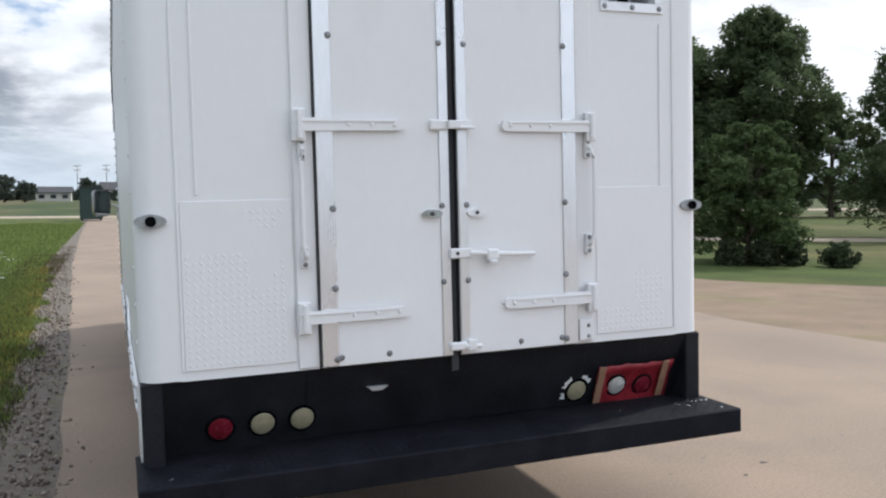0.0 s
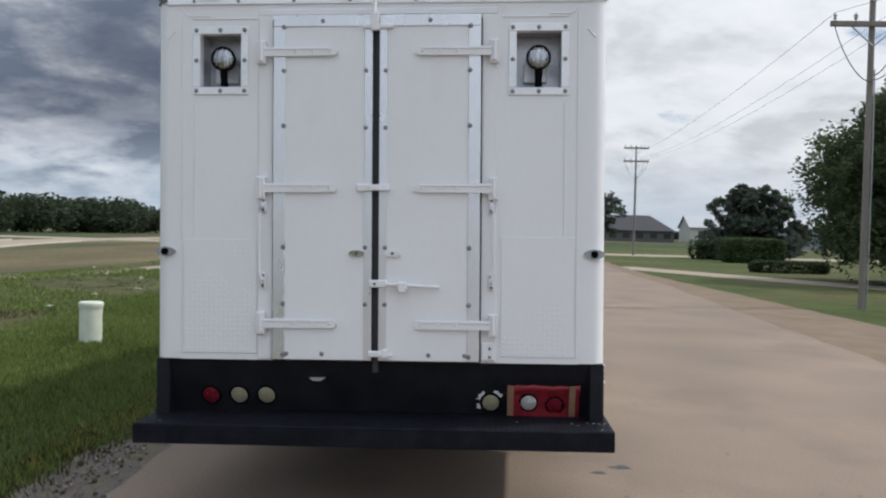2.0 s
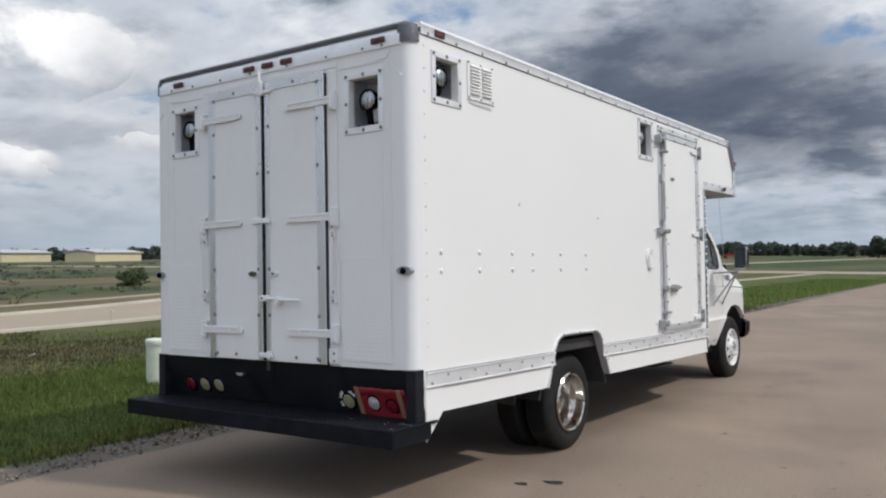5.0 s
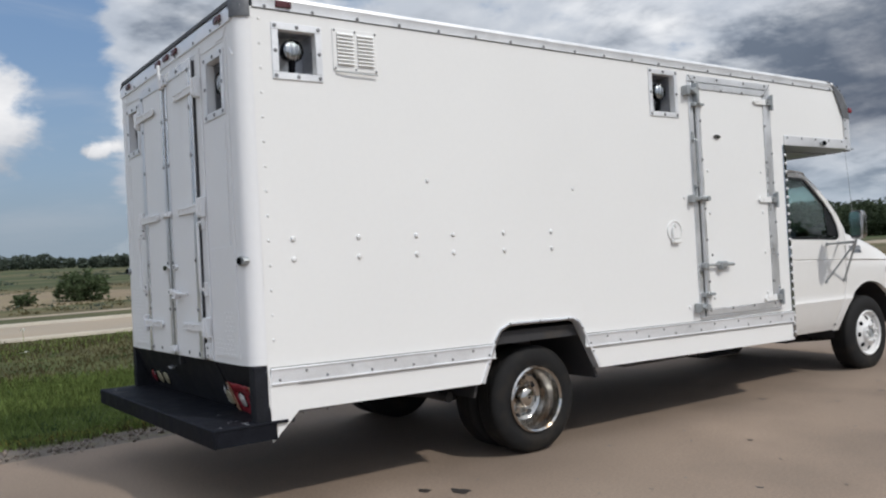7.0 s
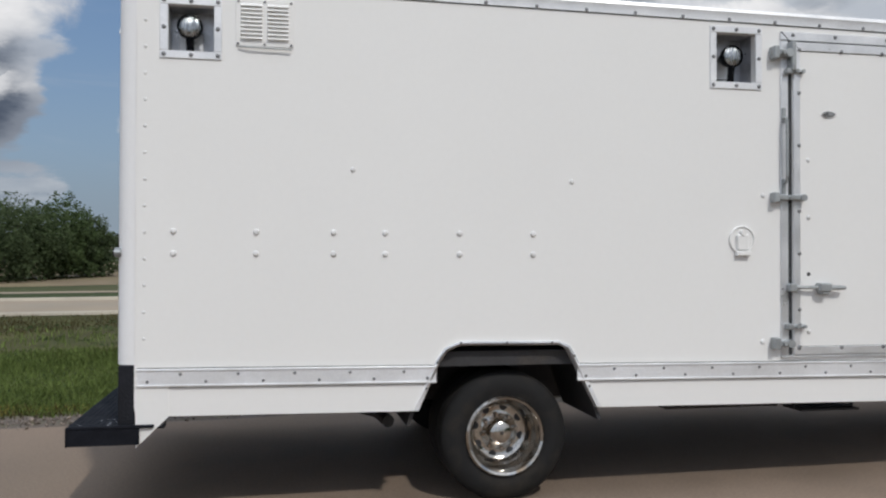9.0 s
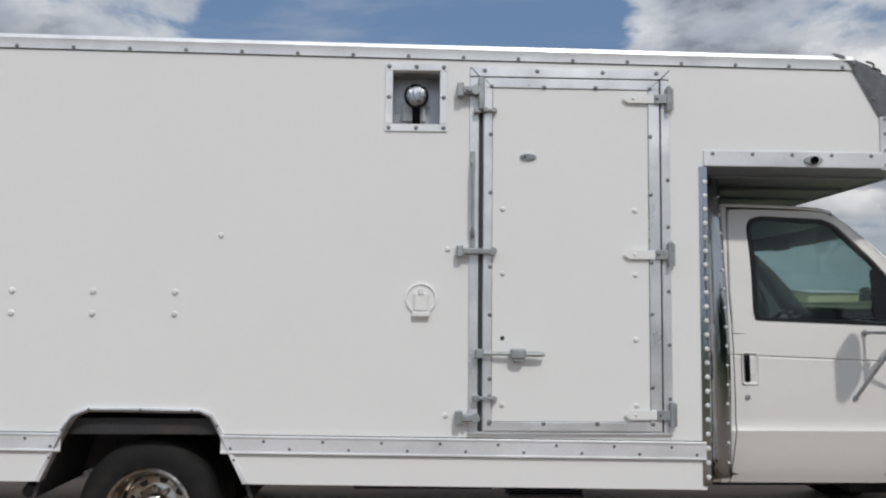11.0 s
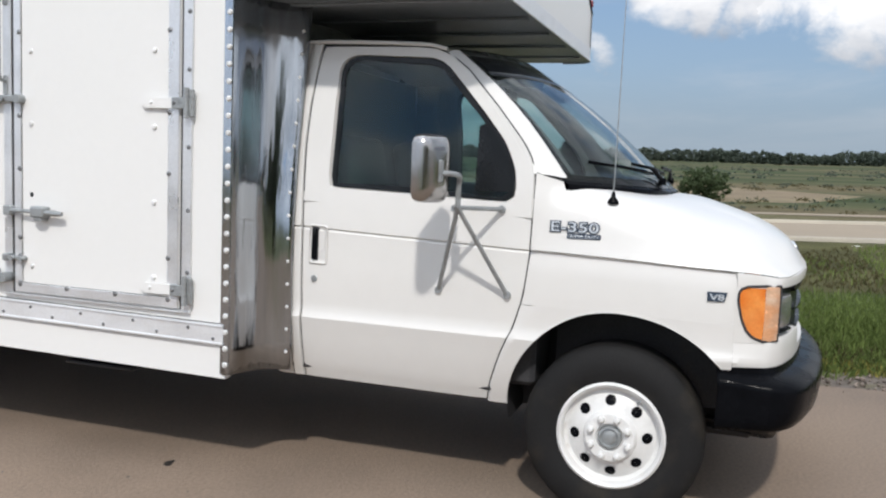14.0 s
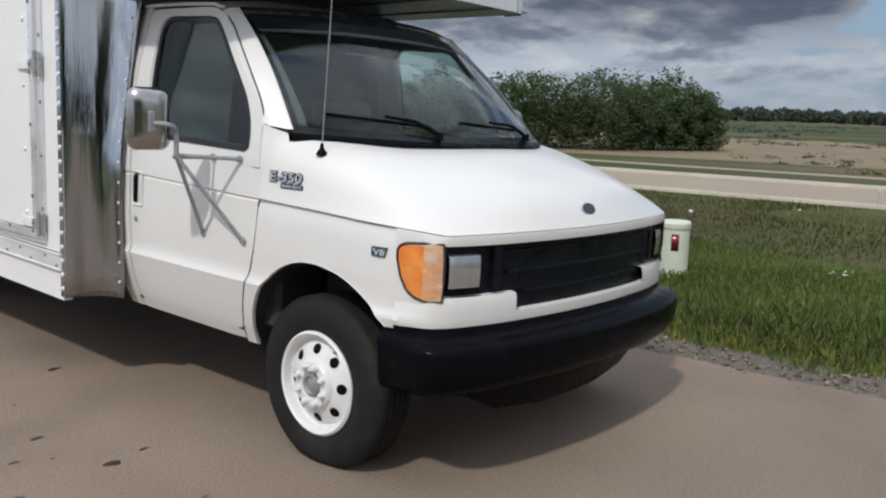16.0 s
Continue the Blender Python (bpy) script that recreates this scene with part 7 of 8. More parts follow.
sheet("pond", [(21.4, 32.0), (19.8, 27.6), (19.6, 26.2), (20.6, 26.2), (22.5, 30), (29, 42), (34, 60), (40, 95), (31, 62)], -0.015, WATER, "bright pond under the trees", "water")

# oil spots and stains on the drive
rnd = random.Random(4)
bm = B()
SPOTS = [(1.46, 1.15, 0.09), (1.95, 6.1, 0.045), (1.52, 6.05, 0.05), (1.62, 5.55, 0.04), (1.80, 5.75, 0.03), (1.35, 6.0, 0.03), (1.75, 6.6, 0.05), (2.1, 6.9, 0.04), (1.1, 4.6, 0.05), (1.6, 4.9, 0.03), (2.0, 0.5, 0.03), (2.6, 2.4, 0.03), (3.2, 4.0, 0.02), (1.3, 1.0, 0.06), (1.9, 3.3, 0.03), (1.3, 7.6, 0.04), (1.9, 7.4, 0.03)]
for x, y, r in [(x, y, 0.6 * r) for x, y, r in SPOTS] + [(rnd.uniform(1.2, 4.5), rnd.uniform(-2, 9), rnd.uniform(0.003, 0.012)) for _ in range(260)]:
    n = 12
    ph = rnd.uniform(0, 6)
    bm.faces.new([bm.verts.new((x + r * (1 + 0.35 * math.sin(3 * a + ph)) * math.cos(a) * 1.3, y + r * (1 + 0.3 * math.cos(2 * a + ph)) * math.sin(a) * 0.8, 0.0015 + 0.0)) for a in [2 * math.pi * k / n for k in range(n)]])
tagged(part("oil_spots", bm, OIL, None, smooth=False), "dark oil spots on the asphalt", "stain", kind="stuff")


# ---- planting ----
def leaf_material(name, base, vary=0.45, through_=0.35):
    mt = bpy.data.materials.new(name)
    mt.use_nodes = True
    nt = mt.node_tree
    b = nt.nodes["Principled BSDF"]
    b.inputs["Roughness"].default_value = 0.75
    b.inputs["Specular IOR Level"].default_value = 0.15
    geo = nt.nodes.new("ShaderNodeNewGeometry")
    mr = nt.nodes.new("ShaderNodeMapRange")
    mr.inputs[3].default_value, mr.inputs[4].default_value = 1 - vary, 1 + vary
    nt.links.new(geo.outputs["Random Per Island"], mr.inputs[0])
    sc = nt.nodes.new("ShaderNodeVectorMath")
    sc.operation = "SCALE"
    sc.inputs[0].default_value = base
    nt.links.new(mr.outputs[0], sc.inputs["Scale"])
    nt.links.new(sc.outputs[0], b.inputs["Base Color"])
    # light shows through thin leaves
    tr, mx = nt.nodes.new("ShaderNodeBsdfTranslucent"), nt.nodes.new("ShaderNodeMixShader")
    nt.links.new(sc.outputs[0], tr.inputs[0])
    mx.inputs[0].default_value = through_
    nt.links.new(b.outputs[0], mx.inputs[1])
    nt.links.new(tr.outputs[0], mx.inputs[2])
    nt.links.new(mx.outputs[0], nt.nodes["Material Output"].inputs[0])
    return mt


LEAF = leaf_material("dark green leaves", (0.082, 0.112, 0.054), 0.35, 0.45)
LEAF_LIGHT = leaf_material("green leaves", (0.075, 0.110, 0.045), 0.3)
LEAF_WOOD = leaf_material("dark wood foliage", (0.050, 0.068, 0.038), 0.3)
# paler and bluer than near leaves: distance haze is put into this colour
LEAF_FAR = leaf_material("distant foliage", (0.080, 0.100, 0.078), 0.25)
HEDGE_M = leaf_material("clipped hedge leaves", (0.060, 0.080, 0.042), 0.35)
BLADE = leaf_material("grass blades", (0.172, 0.228, 0.068), 0.4)
BLADE_DRY = leaf_material("dry grass blades", (0.100, 0.088, 0.042), 0.4)
BLADE_YELLOW = leaf_material("yellowing grass blades", (0.30, 0.27, 0.075), 0.4)
BARK = material("grey-brown bark", (0.085, 0.065, 0.05), 0.95, vary=0.3, scale=12, fine=60, bump=0.02, bump_scale=14, stretch=(1, 1, 0.3))
WOOD_POLE = material("weathered pole timber", (0.20, 0.185, 0.165), 0.9, vary=0.2, scale=6, fine=60, bump=0.004, bump_scale=30, stretch=(1, 1, 0.08))
rng = np.random.default_rng(7)


def raw_mesh(name, verts, faces, mat):
    me = bpy.data.meshes.new(name)
    verts, faces = np.asarray(verts, np.float32), np.asarray(faces, np.int32)
    nf, k = faces.shape
    me.vertices.add(len(verts))
    me.vertices.foreach_set("co", verts.ravel())
    me.loops.add(nf * k)
    me.loops.foreach_set("vertex_index", faces.ravel())
    me.polygons.add(nf)
    me.polygons.foreach_set("loop_start", np.arange(0, nf * k, k, dtype=np.int32))
    me.polygons.foreach_set("loop_total", np.full(nf, k, np.int32))
    me.update(calc_edges=True)
    me.materials.append(mat)
    return me


def leaf_quads(centres, size, flat=0.5):
    """Pointed leaves or small sprays with random bearings round the given centres."""
    n = len(centres)
    a = rng.normal(size=(n, 3))
    a[:, 2] *= flat
    a /= np.linalg.norm(a, axis=1, keepdims=True)
    b = rng.normal(size=(n, 3))
    b -= a * np.sum(a * b, axis=1, keepdims=True)
    b /= np.linalg.norm(b, axis=1, keepdims=True)
    s = size * rng.uniform(0.6, 1.35, (n, 1))
    v = np.stack([centres - a * s, centres + b * s * 0.45 - a * s * 0.15, centres + a * s, centres - b * s * 0.45 - a * s * 0.1], 1).reshape(-1, 3)
    return v, np.arange(4 * n).reshape(-1, 4)


def crown_points(clumps, per, shell=0.75):
    out = []
    for c, r in clumps:
        # each clump is made of small tufts, lit above and dark between
        nt = max(14, per // 32)
        d = rng.normal(size=(nt, 3))
        d /= np.linalg.norm(d, axis=1, keepdims=True)
        q = rng.uniform(shell ** 3, 1, (nt, 1)) ** (1 / 3)
        tuft = np.asarray(c) + d * q * np.asarray(r)
        k = rng.integers(0, nt, per)
        g = rng.normal(size=(per, 3))
        g *= np.minimum(1.0, 2.0 / np.linalg.norm(g, axis=1, keepdims=True))
        out.append(tuft[k] + g * np.asarray(r) * 0.17)
    return np.concatenate(out)


def tree(name, at, height, spread, trunk_h, clumps_n, per, leaf, mat, label, category="tree", droop=0.0, trunk_r=0.16, seed=1, group="", conical=0.0):
    """A tapered trunk with limbs that carry uneven clumps of leaves."""
    r = random.Random(seed)
    t = thing(name, label, category, (at[0], at[1], -0.04), group)
    bm = B()
    top = Vector((r.uniform(-0.2, 0.2) * spread * 0.3, r.uniform(-0.2, 0.2) * spread * 0.3, height * 0.8))
    pts = [Vector((0, 0, 0)), Vector((0.02, 0.01, trunk_h * 0.5)), Vector((top.x * 0.3, top.y * 0.3, trunk_h)), Vector((top.x * 0.6, top.y * 0.6, height * 0.55)), top]
    tube(bm, pts, [trunk_r * 1.35, trunk_r, trunk_r * 0.85, trunk_r * 0.5, trunk_r * 0.12], 10)
    clumps = []
    for i in range(clumps_n):
        a = i * 2.399963 + r.uniform(-0.4, 0.4)
        f = (i + 0.5) / clumps_n
        zz = trunk_h + (height - trunk_h) * (0.04 + 0.90 * f)
        wide = math.sin(math.pi * min(1, 0.18 + 0.80 * f)) ** 0.7 if not conical else max(0.12, 1 - f * conical)
        d = spread * 0.5 * wide * r.uniform(0.25, 1.0)
        cr = spread * r.uniform(0.07, 0.19) * (1.0 if not conical else max(0.5, 1.1 - f * 0.6))
        c = Vector((d * math.cos(a), d * math.sin(a), zz - droop * d))
        clumps.append((tuple(c), (cr, cr, cr * r.uniform(0.6, 0.9))))
        if i % 2 == 0:
            s0 = Vector((top.x * f * 0.6, top.y * f * 0.6, trunk_h + (height * 0.72 - trunk_h) * f * 0.8))
            tube(bm, [s0, (s0 + c) / 2 + Vector((0, 0, 0.1 * height * 0.3)), c], [trunk_r * 0.35, trunk_r * 0.2, trunk_r * 0.06], 6)
    part("trunk", bm, BARK, t, "grey-brown trunk and limbs")
    p = crown_points(clumps, per)
    if droop:
        # thin hanging sprays that break up the outline
        extra = []
        for c, cr in clumps:
            for _ in range(5):
                d = Vector((r.uniform(-1, 1), r.uniform(-1, 1), r.uniform(-0.7, 0.9))).normalized()
                q = np.array(c) + np.array(d) * np.array(cr) * r.uniform(1.0, 1.45)
                k = 26
                fall = rng.uniform(0, 1, (k, 1))
                extra.append(q + rng.normal(size=(k, 3)) * cr[0] * 0.10 + fall * np.array((d.x * 0.25, d.y * 0.25, -0.55)) * cr[0])
        p = np.concatenate([p, *extra])
    p = p[p[:, 2] > 0.15]
    v, f = leaf_quads(p, leaf)
    ob = new("crown", raw_mesh("crown", v, f, mat))
    ob.parent = t
    ob["label"] = "leafy crown with gaps"
    return t


def bush(name, at, rx, ry, h, count, leaf, mat, label, category="bush", group="", lumps=9, seed=1, stems=True):
    r = random.Random(seed)
    t = thing(name, label, category, (at[0], at[1], -0.04), group)
    clumps = []
    for i in range(lumps):
        a = i * 2.4 + r.uniform(-0.3, 0.3)
        q = math.sqrt((i + 0.3) / lumps) * 0.72
        hz = h * (1 - 0.45 * q * q) * r.uniform(0.75, 1.0)
        g = r.uniform(0.28, 0.46)
        rz = min(hz * 0.5, rx * g * 0.95)
        for f in (1.0, 0.45) if hz > 2.2 * rz else (1.0,):
            clumps.append(((rx * q * math.cos(a), ry * q * math.sin(a), max(rz * 0.9, (hz - rz) * f)), (rx * g, ry * g, rz)))
    p = crown_points(clumps, count // len(clumps), 0.8)
    p = p[p[:, 2] > 0.0]
    v, f = leaf_quads(p, leaf)
    ob = new("foliage", raw_mesh("foliage", v, f, mat))
    ob.parent = t
    if stems:
        bm = B()
        for i in range(5):
            a = i * 1.3
            tube(bm, [(0.1 * math.cos(a), 0.1 * math.sin(a), 0), (rx * 0.4 * math.cos(a), ry * 0.4 * math.sin(a), h * 0.6)], [0.03, 0.012], 6)
        part("stems", bm, BARK, t)
    return t


# trees on the lawn
tree("broadleaf_tree", (15.7, 27.4), 7.4, 7.3, 1.8, 80, 1000, 0.095, LEAF, "tall dark green tree with drooping branches beside the pond", group="trees on the lawn", droop=0.30, trunk_r=0.19, seed=3)
tree("broadleaf_tree", (16.75, 26.9), 8.0, 8.4, 1.8, 84, 1050, 0.095, LEAF, "tall dark green tree with drooping branches beside the pond", group="trees on the lawn", droop=0.30, trunk_r=0.20, seed=8)
tree("broadleaf_tree", (19.7, 25.3), 7.6, 6.4, 1.6, 70, 1050, 0.095, LEAF, "tall dark green tree with drooping branches beside the pond", group="trees on the lawn", droop=0.25, trunk_r=0.20, seed=21)
tree("broadleaf_tree", (21.8, 23.0), 8.6, 5.4, 1.5, 60, 1300, 0.08, LEAF, "tall dark green tree with drooping branches beside the pond", group="trees on the lawn", droop=0.10, trunk_r=0.28, seed=12)
tree("small_tree", (11.8, 11.9), 3.2, 2.9, 0.3, 56, 620, 0.055, LEAF_LIGHT, "bushy small tree with foliage to the ground", group="shrubs on the lawn", trunk_r=0.08, seed=5, conical=0.42)
tree("broadleaf_tree", (24.8, 18.3), 7.0, 4.6, 0.8, 54, 1100, 0.07, LEAF, "tall dark green tree with drooping branches at the lawn", group="trees on the lawn", droop=0.10, trunk_r=0.24, seed=15)
for i, (x, y, hh) in enumerate(((38, 44, 6.5), (44, 41, 7.5), (50, 38, 6.0), (57, 34, 7.0))):
    tree("broadleaf_tree", (x, y), hh, 8.0, 0.6, 34, 420, 0.16, LEAF, "dark green tree at the edge of the lawn", group="trees on the lawn", trunk_r=0.2, seed=91 + i)
for i, (x, y, r_) in enumerate(((11.5, 11.1, 0.36), (12.1, 10.9, 0.34), (12.65, 10.2, 0.40), (10.9, 11.4, 0.34))):
    bush("clipped_shrub", (x, y), r_, r_, 0.62, 3600, 0.045, HEDGE_M, "clipped round dark green shrub", "shrub", "shrubs on the lawn", 9, 30 + i, False)


def clipped_hedge(at, w, d, h, count, leaf, mat, label):
    """A hedge cut square, with rounded shoulders and a ragged skin of leaves."""
    t = thing("hedge", label, "hedge", (at[0], at[1], -0.04))
    u = rng.uniform(-1, 1, (count, 3))
    k = rng.integers(0, 3, count)
    u[np.arange(count), k] = np.where(rng.uniform(size=count) < 0.5, -1, 1) * rng.uniform(0.86, 1.03, count)
    u /= np.maximum(1.0, (np.abs(u) ** 5).sum(1, keepdims=True) ** 0.2)
    q = u * np.array((w / 2, d / 2, h / 2)) + np.array((0, 0, h / 2))
    v, f = leaf_quads(q[q[:, 2] > 0], leaf)
    ob = new("foliage", raw_mesh("foliage", v, f, mat))
    ob.parent = t
    return t


clipped_hedge((16.6, 49.6), 3.7, 2.0, 1.55, 9000, 0.12, LEAF_LIGHT, "clipped green hedge on the lawn")
clipped_hedge((14.0, 35.2), 3.4, 1.2, 0.55, 5000, 0.08, HEDGE_M, "low dark hedge beside the driveway")
tree("conifer", (19.2, 58.0), 5.2, 8.0, 0.2, 60, 420, 0.17, LEAF_FAR, "broad dark conifer on the lawn", "tree", trunk_r=0.2, seed=44, conical=0.55)
bush("shrub", (15.2, 55.0), 1.3, 1.3, 1.9, 2000, 0.15, HEDGE_M, "dark rounded shrub by the hedge", "shrub", "", 7, 45)
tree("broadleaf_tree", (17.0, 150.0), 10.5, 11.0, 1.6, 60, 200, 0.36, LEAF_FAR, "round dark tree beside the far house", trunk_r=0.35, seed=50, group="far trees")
# thicket and lone bush beyond the road
for i, (x, y, rx, h) in enumerate(((-27.5, -12.5, 2.6, 3.6), (-29.8, -10.0, 2.8, 3.9), (-32.2, -8.6, 2.4, 3.7), (-33.6, -7.5, 1.5, 2.9), (-26.0, -16.0, 2.8, 3.8), (-24.5, -20, 3.0, 3.9))):
    bush("thicket_bush", (x, y), rx, rx, h, 16000, 0.075, LEAF if i % 2 else LEAF_LIGHT, "tall dense green thicket bush", "bush", "thicket", 24, 60 + i)
bush("lone_bush", (-30.4, 5.8), 1.1, 1.1, 1.35, 2600, 0.09, LEAF, "lone green bush by the bare earth", "bush", "", 9, 71)
bush("lone_bush", (-28.6, 3.4), 0.5, 0.5, 0.6, 700, 0.07, LEAF, "low green bush by the bare earth", "bush", "", 5, 72)
for i, (x, y, h) in enumerate(((-34, 22, 1.0), (-37, 30, 1.4), (-41, 27, 0.9), (-52, 40, 1.6))):
    bush("lone_bush", (x, y), h * 0.8, h * 0.8, h, 900, 0.10, LEAF, "low green bush by the bare earth", "bush", "", 8, 80 + i)


# distant woods all round, as one mass
def woods():
    cents, sizes = [], []
    a = -math.pi
    while a < math.pi:
        n1 = noise.noise((math.cos(a) * 9, math.sin(a) * 9, 0.5))
        n2 = noise.noise((math.cos(a) * 31, math.sin(a) * 31, 4.5))
        d = 330 + 120 * n1 + rng.uniform(-25, 25)
        h = (3.9 + 1.2 * n2 + 0.9 * n1 + rng.uniform(-0.6, 0.9)) * d / 330
        if -0.4 < a - 1.35 < 0.35:
            h *= 0.5
        cents.append((d * math.cos(a), d * math.sin(a), max(3.0, h)))
        a += 2.8 / d * rng.uniform(0.7, 1.3)
    pts = []
    for x, y, h in cents:
        k = 240
        d = rng.normal(size=(k, 3))
        d /= np.linalg.norm(d, axis=1, keepdims=True)
        q = np.array((h * 0.55, h * 0.55, h * 0.55))
        p = np.array((x, y, h * 0.5)) + d * q * rng.uniform(0.6, 1.0, (k, 1))
        pts.append(p[p[:, 2] > 0])
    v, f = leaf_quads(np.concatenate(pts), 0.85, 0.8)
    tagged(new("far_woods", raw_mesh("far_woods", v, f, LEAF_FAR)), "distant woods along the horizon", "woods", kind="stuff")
    # nearer wood to the left of the drive
    pts = []
    for i in range(60):
        q = rng.uniform(0, 1)
        x, y = -58 + 14 * q + rng.uniform(-5, 2), 70 + 58 * q + rng.uniform(-3, 3)
        h = rng.uniform(3.2, 4.9)
        k = 560
        d = rng.normal(size=(k, 3))
        d /= np.linalg.norm(d, axis=1, keepdims=True)
        p = np.array((x, y, h * 0.5)) + d * np.array((h * 0.6, h * 0.6, h * 0.52)) * rng.uniform(0.6, 1.0, (k, 1))
        pts.append(p[p[:, 2] > 0])
    v, f = leaf_quads(np.concatenate(pts), 0.30, 0.8)
    tagged(new("wood", raw_mesh("wood", v, f, LEAF_WOOD)), "dark green wood across the field", "woods", kind="stuff")


woods()


# low scrub and weeds on the fields beyond the road
def scrub(name, n, area, size, mat, label):
    x0, x1, y0, y1 = area
    pts = []
    for _ in range(n):
        x, y = rng.uniform(x0, x1), rng.uniform(y0, y1)
        if noise.noise((x * 0.09, y * 0.09, 2.0)) < -0.05:
            continue
        r = size * rng.uniform(0.4, 1.3)
        k = 26
        p = rng.normal(size=(k, 3)) * np.array((r, r, r * 0.35))
        p[:, 2] = np.abs(p[:, 2])
        pts.append(np.array((x, y, -0.02)) + p)
    v, f = leaf_quads(np.concatenate(pts), size * 0.32, 0.9)
    tagged(new(name, raw_mesh(name, v, f, mat)), label, "plants", kind="stuff")


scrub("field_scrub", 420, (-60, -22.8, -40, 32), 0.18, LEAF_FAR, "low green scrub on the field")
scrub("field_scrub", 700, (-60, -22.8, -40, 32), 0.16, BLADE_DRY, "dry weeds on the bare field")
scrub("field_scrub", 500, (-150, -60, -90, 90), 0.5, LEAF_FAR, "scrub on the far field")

scrub("verge_weeds", 1500, (-6.4, -2.35, -4, 15), 0.055, LEAF_LIGHT, "low broad-leaved weeds in the grass")
scrub("verge_weeds", 900, (-12.5, -6.0, -6, 26), 0.075, LEAF_LIGHT, "low broad-leaved weeds in the grass")

# grass blades and flowering weeds on the near verge
def blades(name, n, area, height, mat, label, dens=None, width=0.006):
    x0, x1, y0, y1 = area
    xs, ys = rng.uniform(x0, x1, n), rng.uniform(y0, y1, n)
    if dens is not None:
        keep = dens(xs, ys)
        xs, ys = xs[keep], ys[keep]
    n = len(xs)
    patch_ = 0.55 + 0.45 * np.sin(xs * 1.7 + 1.3 * np.sin(ys * 0.9)) * np.sin(ys * 1.3 + xs * 0.6)
    h = height * rng.uniform(0.45, 1.25, n) * (0.6 + 0.6 * patch_)
    a = rng.uniform(0, 2 * np.pi, n)
    lean = rng.uniform(0.1, 0.65, n) * h
    w = width * rng.uniform(0.7, 1.6, n)
    px, py = np.cos(a), np.sin(a)
    base = np.stack([xs, ys, np.full(n, -0.02)], 1)
    side = np.stack([-py, px, np.zeros(n)], 1) * w[:, None]
    mid = base + np.stack([px * lean * 0.35, py * lean * 0.35, h * 0.6], 1)
    tip = base + np.stack([px * lean, py * lean, h], 1)
    v = np.stack([base - side, base + side, mid + side * 0.7, tip, mid - side * 0.7], 1).reshape(-1, 3)
    f = np.arange(5 * n).reshape(-1, 5)
    tagged(new(name, raw_mesh(name, v, f, mat)), label, "grass", kind="stuff")


def near_edge(xs, ys):
    return (rng.uniform(-12, -3, len(ys)) < ys) & (xs > -5.6 - rng.uniform(0, 1.2, len(xs)) + 0.3 * np.sin(ys)) & (xs < -np.interp(ys, [0, 4, 17], [1.95, 2.0, 2.52]) - 0.12 * np.sin(ys * 3.1) - 0.1 * np.sin(ys * 7.7 + 1) - 0.004 * np.abs(ys))


blades("grass_blades", 190000, (-6.8, -1.9, -12, 14), 0.085, BLADE, "green grass blades beside the gravel", near_edge, 0.0038)
blades("grass_blades", 26000, (-12.5, -5.6, -8, 9), 0.07, BLADE_DRY, "taller dry grass on the verge", lambda x, y: (np.sin(x * 0.9 + y * 0.4) + np.sin(y * 0.7)) > -0.9, 0.008)
blades("grass_blades", 18000, (-12.5, -5.6, 9, 24), 0.09, BLADE, "green grass on the verge", lambda x, y: (np.sin(x * 0.9 + y * 0.4) + np.sin(y * 0.7)) > -0.6, 0.008)
blades("grass_blades", 16000, (-12.5, -5.0, -6, 30), 0.10, BLADE, "green grass on the verge", lambda x, y: np.sin(x * 1.1 + 2 * np.sin(y * 0.5)) > 0.1, 0.008)
blades("grass_blades", 26000, (-6.5, -2.6, 14, 46), 0.10, BLADE, "green grass along the far drive", None, 0.010)
blades("grass_blades", 6000, (-3.1, -2.25, 5, 20), 0.08, BLADE_DRY, "short dry grass at the gravel edge", None, 0.005)
blades("grass_blades", 14000, (-2.95, -2.1, -2, 16), 0.07, BLADE_YELLOW, "short yellowing grass at the gravel edge", lambda x, y: np.abs(x + np.interp(y, [0, 4, 17], [2.15, 2.2, 2.72])) < 0.2, 0.005)
blades("grass_blades", 7000, (-2.4, -1.9, -10, 6), 0.07, BLADE_DRY, "short dry grass at the gravel edge", None, 0.004)
FLOWER = material("white weed flowers", (0.75, 0.76, 0.70), 0.8, vary=0.08)
cs, st = [], []
for cx, cy, n, sp in ((-3.6, 7.5, 9, 0.9), (-4.6, 12, 120, 1.4), (-4.0, 10.5, 60, 0.8), (-5.4, 4.6, 6, 0.8), (-6.5, 8.2, 6, 1.2), (-3.4, 14, 18, 1.0), (-7.5, 14, 26, 2.0), (-9.5, 6, 10, 2.0), (-5.6, 0.6, 3, 0.7), (-7.0, 1.5, 3, 1.2), (-8.5, -1.5, 3, 1.5)):
    for _ in range(n // 3):
        x, y, h = cx + rng.normal() * sp * 0.6, cy + rng.normal() * sp, rng.uniform(0.22, 0.5)
        if x > -2.3:
            continue
        st.append((x, y, h))
        k = 12
        rr = rng.uniform(0.018, 0.045)
        q = rng.normal(size=(k, 3)) * np.array((rr, rr, 0.008))
        cs.append(np.array((x, y, h)) + q)
v, f = leaf_quads(np.concatenate(cs), 0.017, 0.15)
tagged(new("weed_flowers", raw_mesh("weed_flowers", v, f, FLOWER)), "white flowering weeds among the grass", "flowers", kind="stuff")
bm = B()
for x, y, h in st:
    tube(bm, [(x, y, -0.02), (x + 0.01, y, h)], 0.003, 4)
tagged(part("weed_stems", bm, BLADE), "thin green weed stems", "plant", kind="stuff")

